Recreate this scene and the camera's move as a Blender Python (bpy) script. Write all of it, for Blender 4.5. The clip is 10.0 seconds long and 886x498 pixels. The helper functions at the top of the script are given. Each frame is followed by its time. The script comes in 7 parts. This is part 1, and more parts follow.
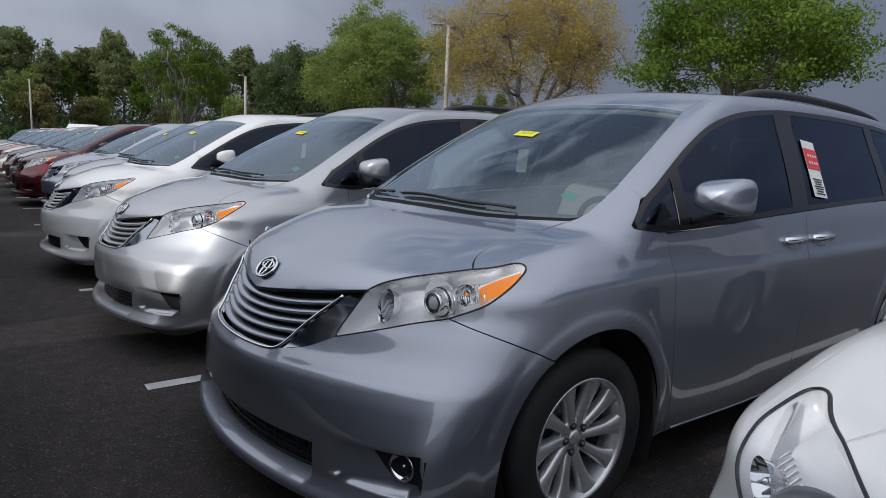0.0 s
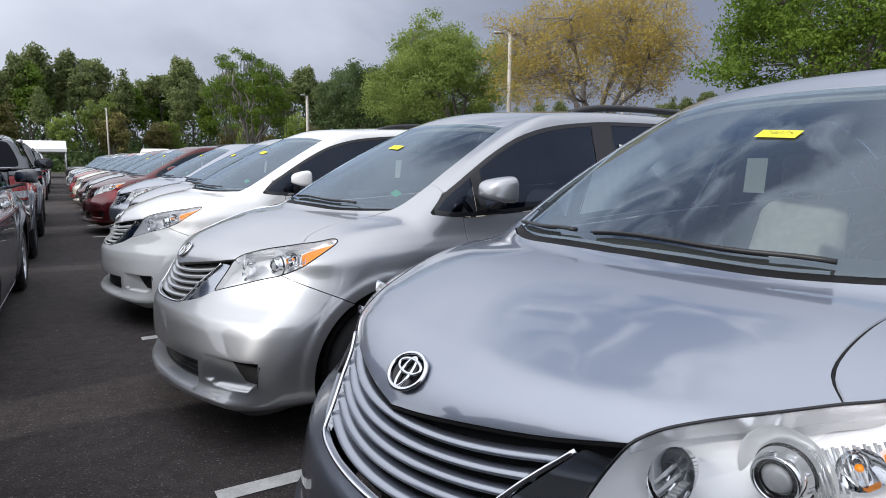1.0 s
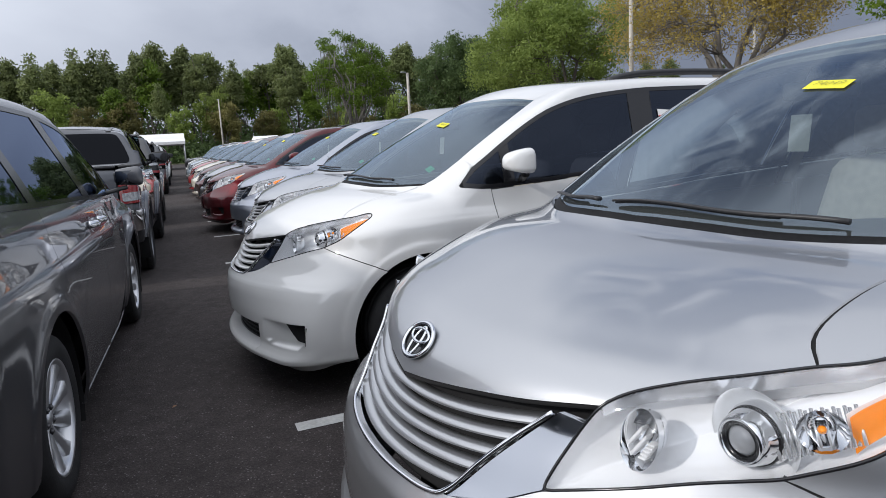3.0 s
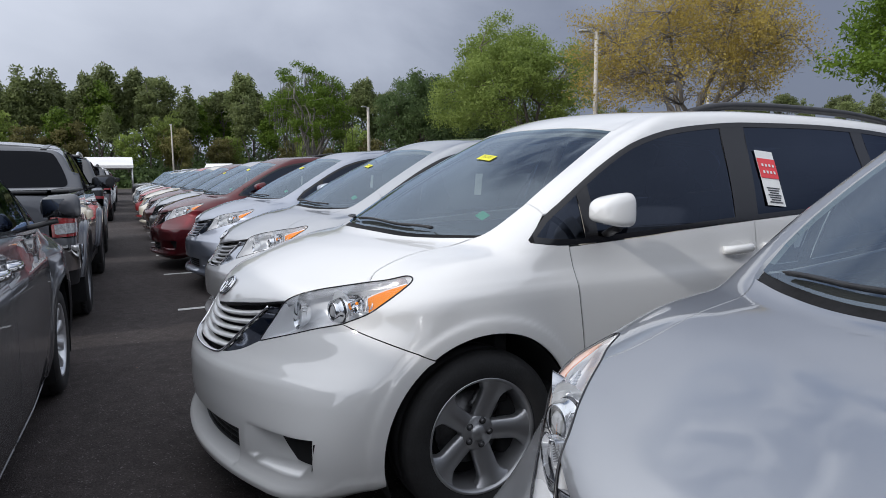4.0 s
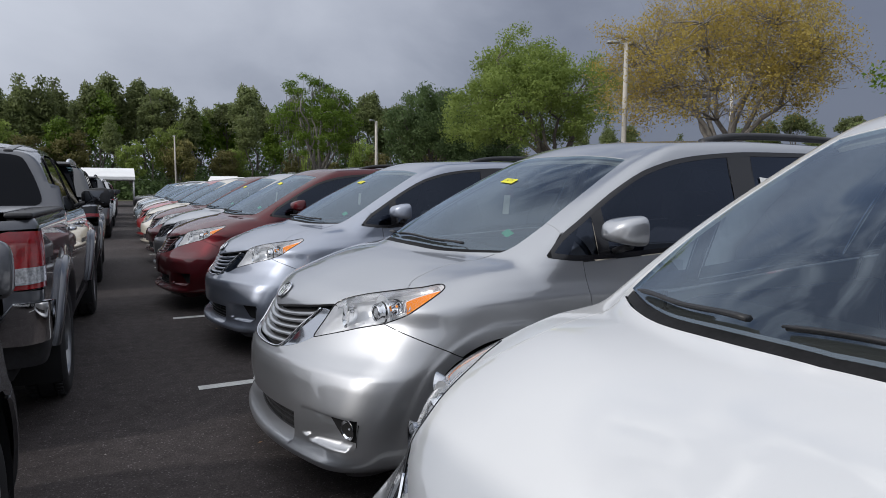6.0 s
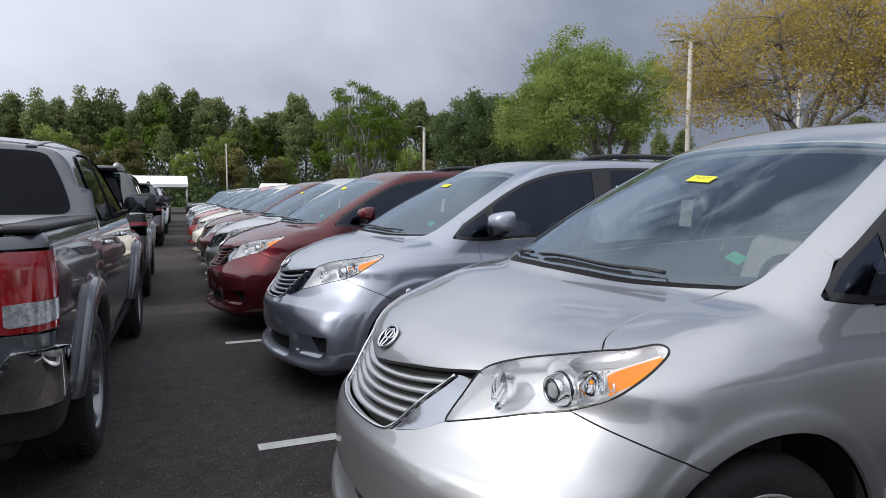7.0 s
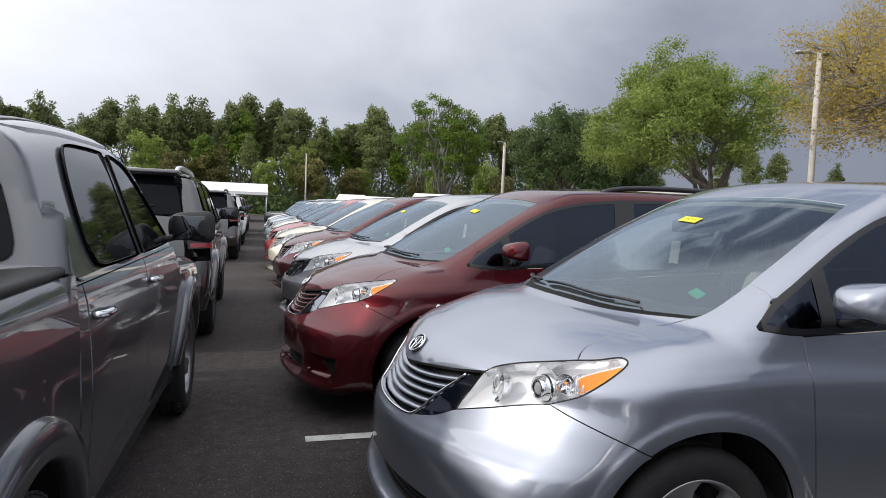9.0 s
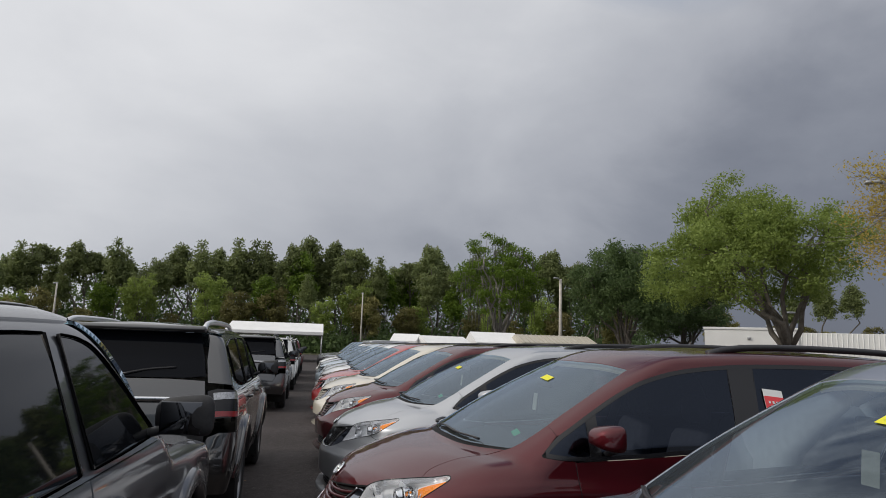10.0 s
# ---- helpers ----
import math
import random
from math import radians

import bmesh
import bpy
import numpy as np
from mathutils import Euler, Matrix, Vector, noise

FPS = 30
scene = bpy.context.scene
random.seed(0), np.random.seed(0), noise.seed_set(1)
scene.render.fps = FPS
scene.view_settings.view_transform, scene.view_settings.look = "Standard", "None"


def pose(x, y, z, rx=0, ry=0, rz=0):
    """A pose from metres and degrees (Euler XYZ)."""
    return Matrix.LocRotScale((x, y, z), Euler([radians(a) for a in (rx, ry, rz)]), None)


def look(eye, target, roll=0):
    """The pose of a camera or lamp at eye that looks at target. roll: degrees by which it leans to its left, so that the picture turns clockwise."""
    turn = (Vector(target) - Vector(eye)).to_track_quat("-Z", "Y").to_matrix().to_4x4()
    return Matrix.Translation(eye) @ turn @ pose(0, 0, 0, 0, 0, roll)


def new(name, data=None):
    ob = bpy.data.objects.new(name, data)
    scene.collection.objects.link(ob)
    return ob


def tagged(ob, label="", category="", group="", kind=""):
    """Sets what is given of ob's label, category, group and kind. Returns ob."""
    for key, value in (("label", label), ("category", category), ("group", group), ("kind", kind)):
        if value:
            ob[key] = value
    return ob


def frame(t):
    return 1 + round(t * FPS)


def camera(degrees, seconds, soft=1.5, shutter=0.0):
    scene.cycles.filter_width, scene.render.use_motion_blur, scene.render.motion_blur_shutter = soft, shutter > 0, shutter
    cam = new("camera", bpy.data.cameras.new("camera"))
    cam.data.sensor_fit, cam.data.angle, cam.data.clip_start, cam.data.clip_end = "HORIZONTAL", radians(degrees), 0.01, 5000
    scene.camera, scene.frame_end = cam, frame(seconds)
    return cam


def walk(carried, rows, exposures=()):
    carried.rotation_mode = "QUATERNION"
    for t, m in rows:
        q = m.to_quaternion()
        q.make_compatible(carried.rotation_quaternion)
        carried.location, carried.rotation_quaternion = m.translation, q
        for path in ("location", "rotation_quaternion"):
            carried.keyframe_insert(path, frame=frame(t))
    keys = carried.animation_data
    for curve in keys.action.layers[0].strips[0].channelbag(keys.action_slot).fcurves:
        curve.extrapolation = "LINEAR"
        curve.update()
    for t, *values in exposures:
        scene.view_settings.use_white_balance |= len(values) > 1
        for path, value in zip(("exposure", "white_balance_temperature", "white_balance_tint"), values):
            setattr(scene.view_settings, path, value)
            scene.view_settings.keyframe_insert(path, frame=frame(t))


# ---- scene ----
cam = camera(70.18, 10.0, 0.9)
PATH = [
    (0.0, pose(-0.514, -7.607, 1.375, 81.38, -2.25, -36.34)),
    (0.5, pose(-0.338, -7.059, 1.371, 82.23, 1.94, -35.38)),
    (1.0, pose(-0.283, -6.513, 1.390, 82.30, -0.17, -31.20)),
    (1.5, pose(-0.207, -5.910, 1.400, 82.36, 1.34, -27.99)),
    (2.0, pose(-0.179, -5.324, 1.406, 82.01, 2.98, -22.02)),
    (2.5, pose(-0.195, -4.717, 1.392, 80.38, 2.52, -21.92)),
    (2.7, pose(-0.188, -4.504, 1.387, 79.79, 4.10, -22.59)),
    (3.8, pose(-0.230, -3.270, 1.434, 83.01, -1.73, -23.35)),
    (4.0, pose(-0.224, -3.049, 1.407, 83.31, 0.68, -26.61)),
    (4.5, pose(-0.257, -2.481, 1.432, 84.75, 0.85, -27.83)),
    (5.0, pose(-0.267, -1.895, 1.445, 84.05, -1.02, -32.51)),
    (5.5, pose(-0.262, -1.245, 1.442, 84.94, -1.58, -33.10)),
    (5.7, pose(-0.249, -0.985, 1.437, 85.38, -1.93, -29.60)),
    (6.8, pose(-0.167, 0.288, 1.450, 84.44, 1.62, -23.55)),
    (7.0, pose(-0.171, 0.550, 1.423, 85.34, 0.05, -22.56)),
    (7.5, pose(-0.091, 1.128, 1.415, 84.30, 1.49, -23.57)),
    (8.0, pose(-0.083, 1.730, 1.456, 84.27, -1.43, -20.51)),
    (8.5, pose(-0.138, 2.283, 1.460, 85.81, -3.21, -16.83)),
    (9.0, pose(-0.117, 2.879, 1.519, 86.60, -2.17, -16.13)),
    (9.5, pose(-0.079, 3.407, 1.580, 93.67, -1.81, -13.74)),
    (10.0, pose(0.071, 3.765, 1.724, 98.78, -1.81, -11.13)),
]
walk(cam, PATH, [(0.0, -0.35, 6000, 12), (0.5, 0.25, 6100, 12), (1.5, 0.29, 6100, 12), (2.2, 0.17, 6050, 12), (2.7, 0.07, 6050, 12), (4.0, -0.02, 6000, 12), (4.6, 0.03, 6050, 12), (5.0, -0.12, 6050, 12), (5.5, -0.40, 6050, 12), (6.8, 0.11, 6100, 12), (8.0, 0.13, 6100, 12), (9.0, 0.29, 6350, 12), (9.5, 0.00, 6450, 11), (10.0, -0.38, 6450, 11)])

# ---- light ----
SUN_DIR = Vector((-0.80, -0.12, 0.47)).normalized()     # towards the veiled sun
world = bpy.data.worlds.new("sky")
scene.world = world
world.use_nodes = True
nt = world.node_tree
nt.nodes.clear()


def wnode(kind, **vals):
    n = nt.nodes.new(kind)
    for k, v in vals.items():
        n.inputs[k].default_value = v
    return n


sky = wnode("ShaderNodeTexSky")
sky.sky_type, sky.sun_disc = "NISHITA", False
sky.sun_elevation = math.asin(SUN_DIR.z)
sky.sun_rotation = math.atan2(SUN_DIR.x, SUN_DIR.y)
coord = wnode("ShaderNodeTexCoord")
flat = wnode("ShaderNodeMapping", Scale=(1.0, 1.0, 1.7))
big = wnode("ShaderNodeTexNoise", Scale=2.4, Detail=9.0, Roughness=0.52, Distortion=0.25)
toward = nt.nodes.new("ShaderNodeVectorMath")
toward.operation = "DOT_PRODUCT"
toward.inputs[1].default_value = Vector((-0.47, -0.03, 0.88)).normalized()
tilt = wnode("ShaderNodeMapRange", **{"From Min": -0.4, "From Max": 1.0, "To Min": -0.17, "To Max": 0.87})
mixv = nt.nodes.new("ShaderNodeMath")
mixv.operation = "MULTIPLY_ADD"
mixv.inputs[1].default_value = 0.40
ramp = nt.nodes.new("ShaderNodeValToRGB")
cr = ramp.color_ramp
for k, (at, col) in enumerate([(0.0, (0.125, 0.138, 0.178)), (0.16, (0.165, 0.18, 0.222)), (0.25, (0.25, 0.268, 0.312)), (0.34, (0.385, 0.403, 0.445)), (0.50, (0.55, 0.567, 0.60)), (0.66, (0.74, 0.752, 0.77)), (0.85, (0.92, 0.925, 0.93)), (1.0, (1.08, 1.08, 1.07))]):
    el = cr.elements[k] if k < 2 else cr.elements.new(at)
    el.position, el.color = at, (*col, 1)
cloud = wnode("ShaderNodeBackground", Strength=1.25)
blue = wnode("ShaderNodeBackground", Strength=0.15)
veil = wnode("ShaderNodeMixShader", Fac=0.93)
gaps = wnode("ShaderNodeTexNoise", Scale=5.5, Detail=7.0, Roughness=0.55, Distortion=0.9)
gapr = wnode("ShaderNodeMapRange", **{"From Min": 0.36, "From Max": 0.55, "To Min": 0.0, "To Max": 1.0})
east = nt.nodes.new("ShaderNodeVectorMath")
east.operation = "DOT_PRODUCT"
east.inputs[1].default_value = Vector((0.39, 0.54, 0.745)).normalized()
eastr = wnode("ShaderNodeMapRange", **{"From Min": 0.935, "From Max": 0.978, "To Min": 0.0, "To Max": 0.95})
holes = nt.nodes.new("ShaderNodeMath")
holes.operation = "MULTIPLY"
rest = nt.nodes.new("ShaderNodeMath")
rest.operation, rest.inputs[0].default_value = "SUBTRACT", 0.97
wout = wnode("ShaderNodeOutputWorld")
ln = nt.links.new
ln(coord.outputs["Generated"], flat.inputs["Vector"])
ln(flat.outputs[0], big.inputs["Vector"])
ln(coord.outputs["Generated"], toward.inputs[0])
ln(toward.outputs["Value"], tilt.inputs["Value"])
ln(big.outputs["Fac"], mixv.inputs[0])
ln(tilt.outputs[0], mixv.inputs[2])
ln(mixv.outputs[0], ramp.inputs["Fac"])
ln(ramp.outputs[0], cloud.inputs["Color"])
ln(coord.outputs["Generated"], gaps.inputs["Vector"])
ln(gaps.outputs["Fac"], gapr.inputs["Value"])
ln(coord.outputs["Generated"], east.inputs[0])
ln(east.outputs["Value"], eastr.inputs["Value"])
ln(gapr.outputs[0], holes.inputs[0])
ln(eastr.outputs[0], holes.inputs[1])
ln(holes.outputs[0], rest.inputs[1])
ln(rest.outputs[0], veil.inputs["Fac"])
ln(sky.outputs[0], blue.inputs["Color"])
ln(blue.outputs[0], veil.inputs[1])
ln(cloud.outputs[0], veil.inputs[2])
ln(veil.outputs[0], wout.inputs["Surface"])

sun = new("sun", bpy.data.lights.new("sun", "SUN"))
sun.data.energy, sun.data.angle, sun.data.color = 1.7, radians(2), (1.0, 0.93, 0.82)
sun.matrix_world = look(SUN_DIR * 60, (0, 0, 0))

# ---- materials ----
MATS = {}


def material(name, color, rough=0.5, metal=0.0, coat=0.0, var=0.0, scale=6.0, bump=0.0, bscale=80.0, spec=0.5, color2=None, rvar=0.0):
    """A Principled surface with colour variation at two scales and fine relief."""
    if name in MATS:
        return MATS[name]
    m = bpy.data.materials.new(name)
    MATS[name] = m
    m.use_nodes = True
    t = m.node_tree
    b = t.nodes["Principled BSDF"]
    b.inputs["Base Color"].default_value = (*color, 1)
    b.inputs["Roughness"].default_value, b.inputs["Metallic"].default_value = rough, metal
    b.inputs["Coat Weight"].default_value, b.inputs["Coat Roughness"].default_value = coat, 0.03
    b.inputs["Specular IOR Level"].default_value = spec
    if var or bump or rvar or color2:
        tc = t.nodes.new("ShaderNodeTexCoord")
        a, c = t.nodes.new("ShaderNodeTexNoise"), t.nodes.new("ShaderNodeTexNoise")
        a.inputs["Scale"].default_value, a.inputs["Detail"].default_value = scale, 6
        c.inputs["Scale"].default_value, c.inputs["Detail"].default_value = bscale, 3
        t.links.new(tc.outputs["Object"], a.inputs["Vector"])
        t.links.new(tc.outputs["Object"], c.inputs["Vector"])
        if var or color2:
            add = t.nodes.new("ShaderNodeMath")
            add.operation = "MULTIPLY_ADD"
            add.inputs[1].default_value = 0.4
            t.links.new(c.outputs["Fac"], add.inputs[0])
            sc = t.nodes.new("ShaderNodeMath")
            sc.operation = "MULTIPLY"
            sc.inputs[1].default_value = 0.6
            t.links.new(a.outputs["Fac"], sc.inputs[0])
            t.links.new(sc.outputs[0], add.inputs[2])
            r = t.nodes.new("ShaderNodeValToRGB")
            hi = color2 or [min(1, x * (1 + var)) for x in color]
            lo = color if color2 else [x * (1 - var) for x in color]
            r.color_ramp.elements[0].position, r.color_ramp.elements[0].color = 0.36, (*lo, 1)
            r.color_ramp.elements[1].position, r.color_ramp.elements[1].color = 0.64, (*hi, 1)
            t.links.new(add.outputs[0], r.inputs["Fac"])
            t.links.new(r.outputs[0], b.inputs["Base Color"])
        if rvar:
            mr = t.nodes.new("ShaderNodeMapRange")
            mr.inputs["From Min"].default_value, mr.inputs["From Max"].default_value = 0.3, 0.7
            mr.inputs["To Min"].default_value, mr.inputs["To Max"].default_value = max(0.02, rough - rvar), rough + rvar
            t.links.new(a.outputs["Fac"], mr.inputs["Value"])
            t.links.new(mr.outputs[0], b.inputs["Roughness"])
        if bump:
            bp = t.nodes.new("ShaderNodeBump")
            bp.inputs["Strength"].default_value, bp.inputs["Distance"].default_value = bump, 0.01
            t.links.new(c.outputs["Fac"], bp.inputs["Height"])
            t.links.new(bp.outputs[0], b.inputs["Normal"])
    return m


def paint(name, color, metal=0.96, rough=0.42, dust=0.08, clear=2.0):
    """Metallic car paint: flakes under a clear coat, with a film of dust on the faces that look up."""
    if name in MATS:
        return MATS[name]
    m = material(name, color, rough, metal, 1.0)
    t = m.node_tree
    b = t.nodes["Principled BSDF"]
    b.inputs["Coat IOR"].default_value = clear
    tc = t.nodes.new("ShaderNodeTexCoord")
    fl = t.nodes.new("ShaderNodeTexNoise")
    fl.inputs["Scale"].default_value, fl.inputs["Detail"].default_value = 900, 1
    ds = t.nodes.new("ShaderNodeTexNoise")
    ds.inputs["Scale"].default_value, ds.inputs["Detail"].default_value = 5, 8
    t.links.new(tc.outputs["Object"], fl.inputs["Vector"])
    t.links.new(tc.outputs["Object"], ds.inputs["Vector"])
    bp = t.nodes.new("ShaderNodeBump")
    bp.inputs["Strength"].default_value, bp.inputs["Distance"].default_value = 0.06, 0.002
    t.links.new(fl.outputs["Fac"], bp.inputs["Height"])
    t.links.new(bp.outputs[0], b.inputs["Normal"])
    geo = t.nodes.new("ShaderNodeNewGeometry")
    sep = t.nodes.new("ShaderNodeSeparateXYZ")
    t.links.new(geo.outputs["Normal"], sep.inputs[0])
    up = t.nodes.new("ShaderNodeMapRange")
    up.inputs["From Min"].default_value, up.inputs["From Max"].default_value = 0.5, 1.0
    up.inputs["To Min"].default_value, up.inputs["To Max"].default_value = 0.0, dust
    t.links.new(sep.outputs["Z"], up.inputs["Value"])
    mul = t.nodes.new("ShaderNodeMath")
    mul.operation = "MULTIPLY"
    t.links.new(up.outputs[0], mul.inputs[0])
    t.links.new(ds.outputs["Fac"], mul.inputs[1])
    mix = t.nodes.new("ShaderNodeMix")
    mix.data_type = "RGBA"
    mix.inputs[6].default_value, mix.inputs[7].default_value = (*color, 1), (0.50, 0.47, 0.42, 1)
    t.links.new(mul.outputs[0], mix.inputs[0])
    t.links.new(mix.outputs[2], b.inputs["Base Color"])
    cr_ = t.nodes.new("ShaderNodeMapRange")
    cr_.inputs["From Max"].default_value = 0.4
    cr_.inputs["To Min"].default_value, cr_.inputs["To Max"].default_value = 0.015, 0.12
    t.links.new(mul.outputs[0], cr_.inputs["Value"])
    t.links.new(cr_.outputs[0], b.inputs["Coat Roughness"])
    return m


def glass(name, tint, ior=1.5, rough=0.0, dust=0.0, gloss=(1.0, 1.0, 1.0)):
    """A thin pane: tinted see-through with a mirror's gloss by Fresnel."""
    if name in MATS:
        return MATS[name]
    m = bpy.data.materials.new(name)
    MATS[name] = m
    m.use_nodes = True
    t = m.node_tree
    t.nodes.clear()
    tr, gl, mx, fr, out = (t.nodes.new(k) for k in ("ShaderNodeBsdfTransparent", "ShaderNodeBsdfGlossy", "ShaderNodeMixShader", "ShaderNodeFresnel", "ShaderNodeOutputMaterial"))
    tr.inputs["Color"].default_value = (*tint, 1)
    gl.inputs["Roughness"].default_value = rough
    gl.inputs["Color"].default_value = (*gloss, 1)
    fr.inputs["IOR"].default_value = ior
    t.links.new(fr.outputs[0], mx.inputs[0])
    t.links.new(tr.outputs[0], mx.inputs[1])
    t.links.new(gl.outputs[0], mx.inputs[2])
    last = mx
    if dust:
        df, md, no, tc, mp = (t.nodes.new(k) for k in ("ShaderNodeBsdfDiffuse", "ShaderNodeMixShader", "ShaderNodeTexNoise", "ShaderNodeTexCoord", "ShaderNodeMapRange"))
        df.inputs["Color"].default_value = (0.55, 0.58, 0.55, 1)
        no.inputs["Scale"].default_value, no.inputs["Detail"].default_value = 2.5, 8
        mp.inputs["To Min"].default_value, mp.inputs["To Max"].default_value = dust * 0.6, dust * 1.4
        t.links.new(tc.outputs["Object"], no.inputs["Vector"])
        t.links.new(no.outputs["Fac"], mp.inputs["Value"])
        t.links.new(mp.outputs[0], md.inputs[0])
        t.links.new(mx.outputs[0], md.inputs[1])
        t.links.new(df.outputs[0], md.inputs[2])
        last = md
    t.links.new(last.outputs[0], out.inputs["Surface"])
    return m


BLACK = material("black_plastic", (0.018, 0.018, 0.02), 0.45, var=0.3, scale=20)
TRIM = material("gloss_black_trim", (0.012, 0.012, 0.014), 0.18)
RUBBER = material("rubber", (0.016, 0.016, 0.017), 0.75, var=0.3, scale=12, bump=0.15, bscale=120)
CHROME = material("chrome", (0.78, 0.79, 0.81), 0.06, 1.0)
# one wing chrome in two colours, for the bright or dark it mirrors
LIGHT_CHROME = material("light_chrome", (0.44, 0.46, 0.50), 0.10, 1.0)
DIM_CHROME = material("dim_chrome", (0.30, 0.315, 0.35), 0.07, 1.0)
# mirror glass darkened by its colour, for the dark vehicles it reflects
DARK_MIRROR = material("dark_mirror", (0.10, 0.105, 0.115), 0.03, 1.0)
DARK_ALLOY = material("dark_alloy", (0.22, 0.225, 0.235), 0.35, 0.8, 0.4)
LAMP_CHROME = material("lamp_chrome", (0.95, 0.955, 0.97), 0.22, 0.15, bump=0.06, bscale=30)
SATIN = material("satin_silver", (0.82, 0.84, 0.87), 0.35, 0.4)
BALL_LENS = material("ball_lens", (0.30, 0.31, 0.33), 0.03, 0.0, 1.0)
RIBBED = material("ribbed_reflector", (0.30, 0.31, 0.33), 0.2, 0.9)
ALLOY = material("alloy", (0.66, 0.67, 0.69), 0.33, 0.8, 0.4)
SATIN_ALLOY = material("satin_alloy", (0.42, 0.425, 0.44), 0.38, 0.85, 0.3)
STEEL = material("steel", (0.16, 0.16, 0.165), 0.45, 0.8, var=0.2, scale=30)
COWL = material("cowl_plastic", (0.012, 0.012, 0.013), 0.7, var=0.3, scale=20, spec=0.2)
DARK = material("dark_cavity", (0.008, 0.008, 0.009), 0.9)
AMBER = material("amber_lens", (0.95, 0.29, 0.006), 0.25, 0.0, 0.2, var=0.06, scale=30)
RED_LENS = material("red_lens", (0.26, 0.006, 0.009), 0.10, 0.0, 1.0, var=0.25, scale=14)
CLEAR_LENS = material("clear_lens", (0.80, 0.81, 0.83), 0.18, 0.7, 1.0)
WINDSHIELD = glass("windshield_glass", (0.46, 0.55, 0.54), 2.0, 0.0, 0.045, (0.78, 0.94, 1.13))
TINTED = glass("tinted_glass", (0.045, 0.056, 0.085), 1.5, 0.0, 0.0, (0.66, 0.78, 1.05))
PRIVACY = glass("privacy_glass", (0.022, 0.028, 0.042), 1.5, 0.0, 0.0, (0.66, 0.78, 1.05))
BLACK_GLASS = material("black_glass", (0.006, 0.007, 0.009), 0.03, spec=0.45)
REAR_GLASS = material("rear_black_glass", (0.006, 0.007, 0.010), 0.04, spec=0.10)
LENS = glass("lamp_cover", (0.93, 0.94, 0.95), 1.35)
SEAT = material("grey_seat_fabric", (0.50, 0.475, 0.43), 0.85, var=0.12, scale=30, bump=0.2, bscale=300)
DASH = material("dashboard_vinyl", (0.028, 0.028, 0.032), 0.7, var=0.15, scale=30, bump=0.1, bscale=300)
YELLOW = material("yellow_paper", (0.74, 0.70, 0.03), 0.6, var=0.05)
PAPER = material("white_paper", (0.75, 0.76, 0.75), 0.7, var=0.05)
# white paper darkened in its colour, to look faint behind the windshield
TAG = material("faint_paper", (0.42, 0.43, 0.42), 0.7, var=0.1)
GREEN_TAG = material("green_tag", (0.02, 0.42, 0.22), 0.5)
RED_TAG = material("red_label", (0.75, 0.06, 0.07), 0.5)
INK = material("ink", (0.03, 0.03, 0.04), 0.7)
SILVER = paint("silver_paint", (0.41, 0.42, 0.44), 0.86, 0.41)
SKY_SILVER = paint("blue_silver_paint", (0.30, 0.328, 0.395), 0.86, 0.41)
WHITE = paint("white_paint", (0.74, 0.74, 0.73), 0.0, 0.45)
MAROON = paint("dark_red_paint", (0.085, 0.004, 0.008), 0.85, 0.5, 0.02, 1.5)
BRIGHT_RED = paint("red_paint", (0.34, 0.016, 0.016), 0.5, 0.38, 0.06)
CREAM = paint("cream_paint", (0.62, 0.57, 0.47), 0.4)
GREY = paint("grey_paint", (0.115, 0.116, 0.126), 0.85, 0.48, 0.05, 1.6)
TRUCK_GREY = paint("silver_grey_paint", (0.100, 0.104, 0.117), 0.85, 0.42, 0.05, 1.6)
BLACK_PAINT = paint("black_paint", (0.012, 0.012, 0.013), 0.2, 0.3)
CHARCOAL = paint("charcoal_paint", (0.07, 0.072, 0.078))
LIGHT_BLUE = paint("pale_blue_paint", (0.45, 0.53, 0.60))

# ---- mesh engine ----

def curve(*pts):
    """A smooth curve y(x) through the points, straight on beyond its ends."""
    xs, ys = np.array([p[0] for p in pts], float), np.array([p[1] for p in pts], float)
    d = np.diff(ys) / np.diff(xs)
    m = np.concatenate([[d[0]], np.where(d[:-1] * d[1:] > 0, 2 * d[:-1] * d[1:] / (d[:-1] + d[1:] + 1e-12), 0), [d[-1]]])
    def at(x):
        x = np.asarray(x, float)
        i = np.clip(np.searchsorted(xs, x) - 1, 0, len(xs) - 2)
        h = xs[i + 1] - xs[i]
        t = (x - xs[i]) / h
        c = np.clip(t, 0, 1)
        y = ys[i] * (2 * c**3 - 3 * c**2 + 1) + m[i] * h * (c**3 - 2 * c**2 + c) + ys[i + 1] * (3 * c**2 - 2 * c**3) + m[i + 1] * h * (c**3 - c**2)
        return y + np.where(t > 1, (t - 1) * h * m[i + 1], 0) + np.where(t < 0, t * h * m[i], 0)
    return at

def smax(a, b, k):
    h = np.maximum(k - np.abs(a - b), 0) / k
    return np.maximum(a, b) + h * h * k / 4

def smin(a, b, k):
    return -smax(-a, -b, k)

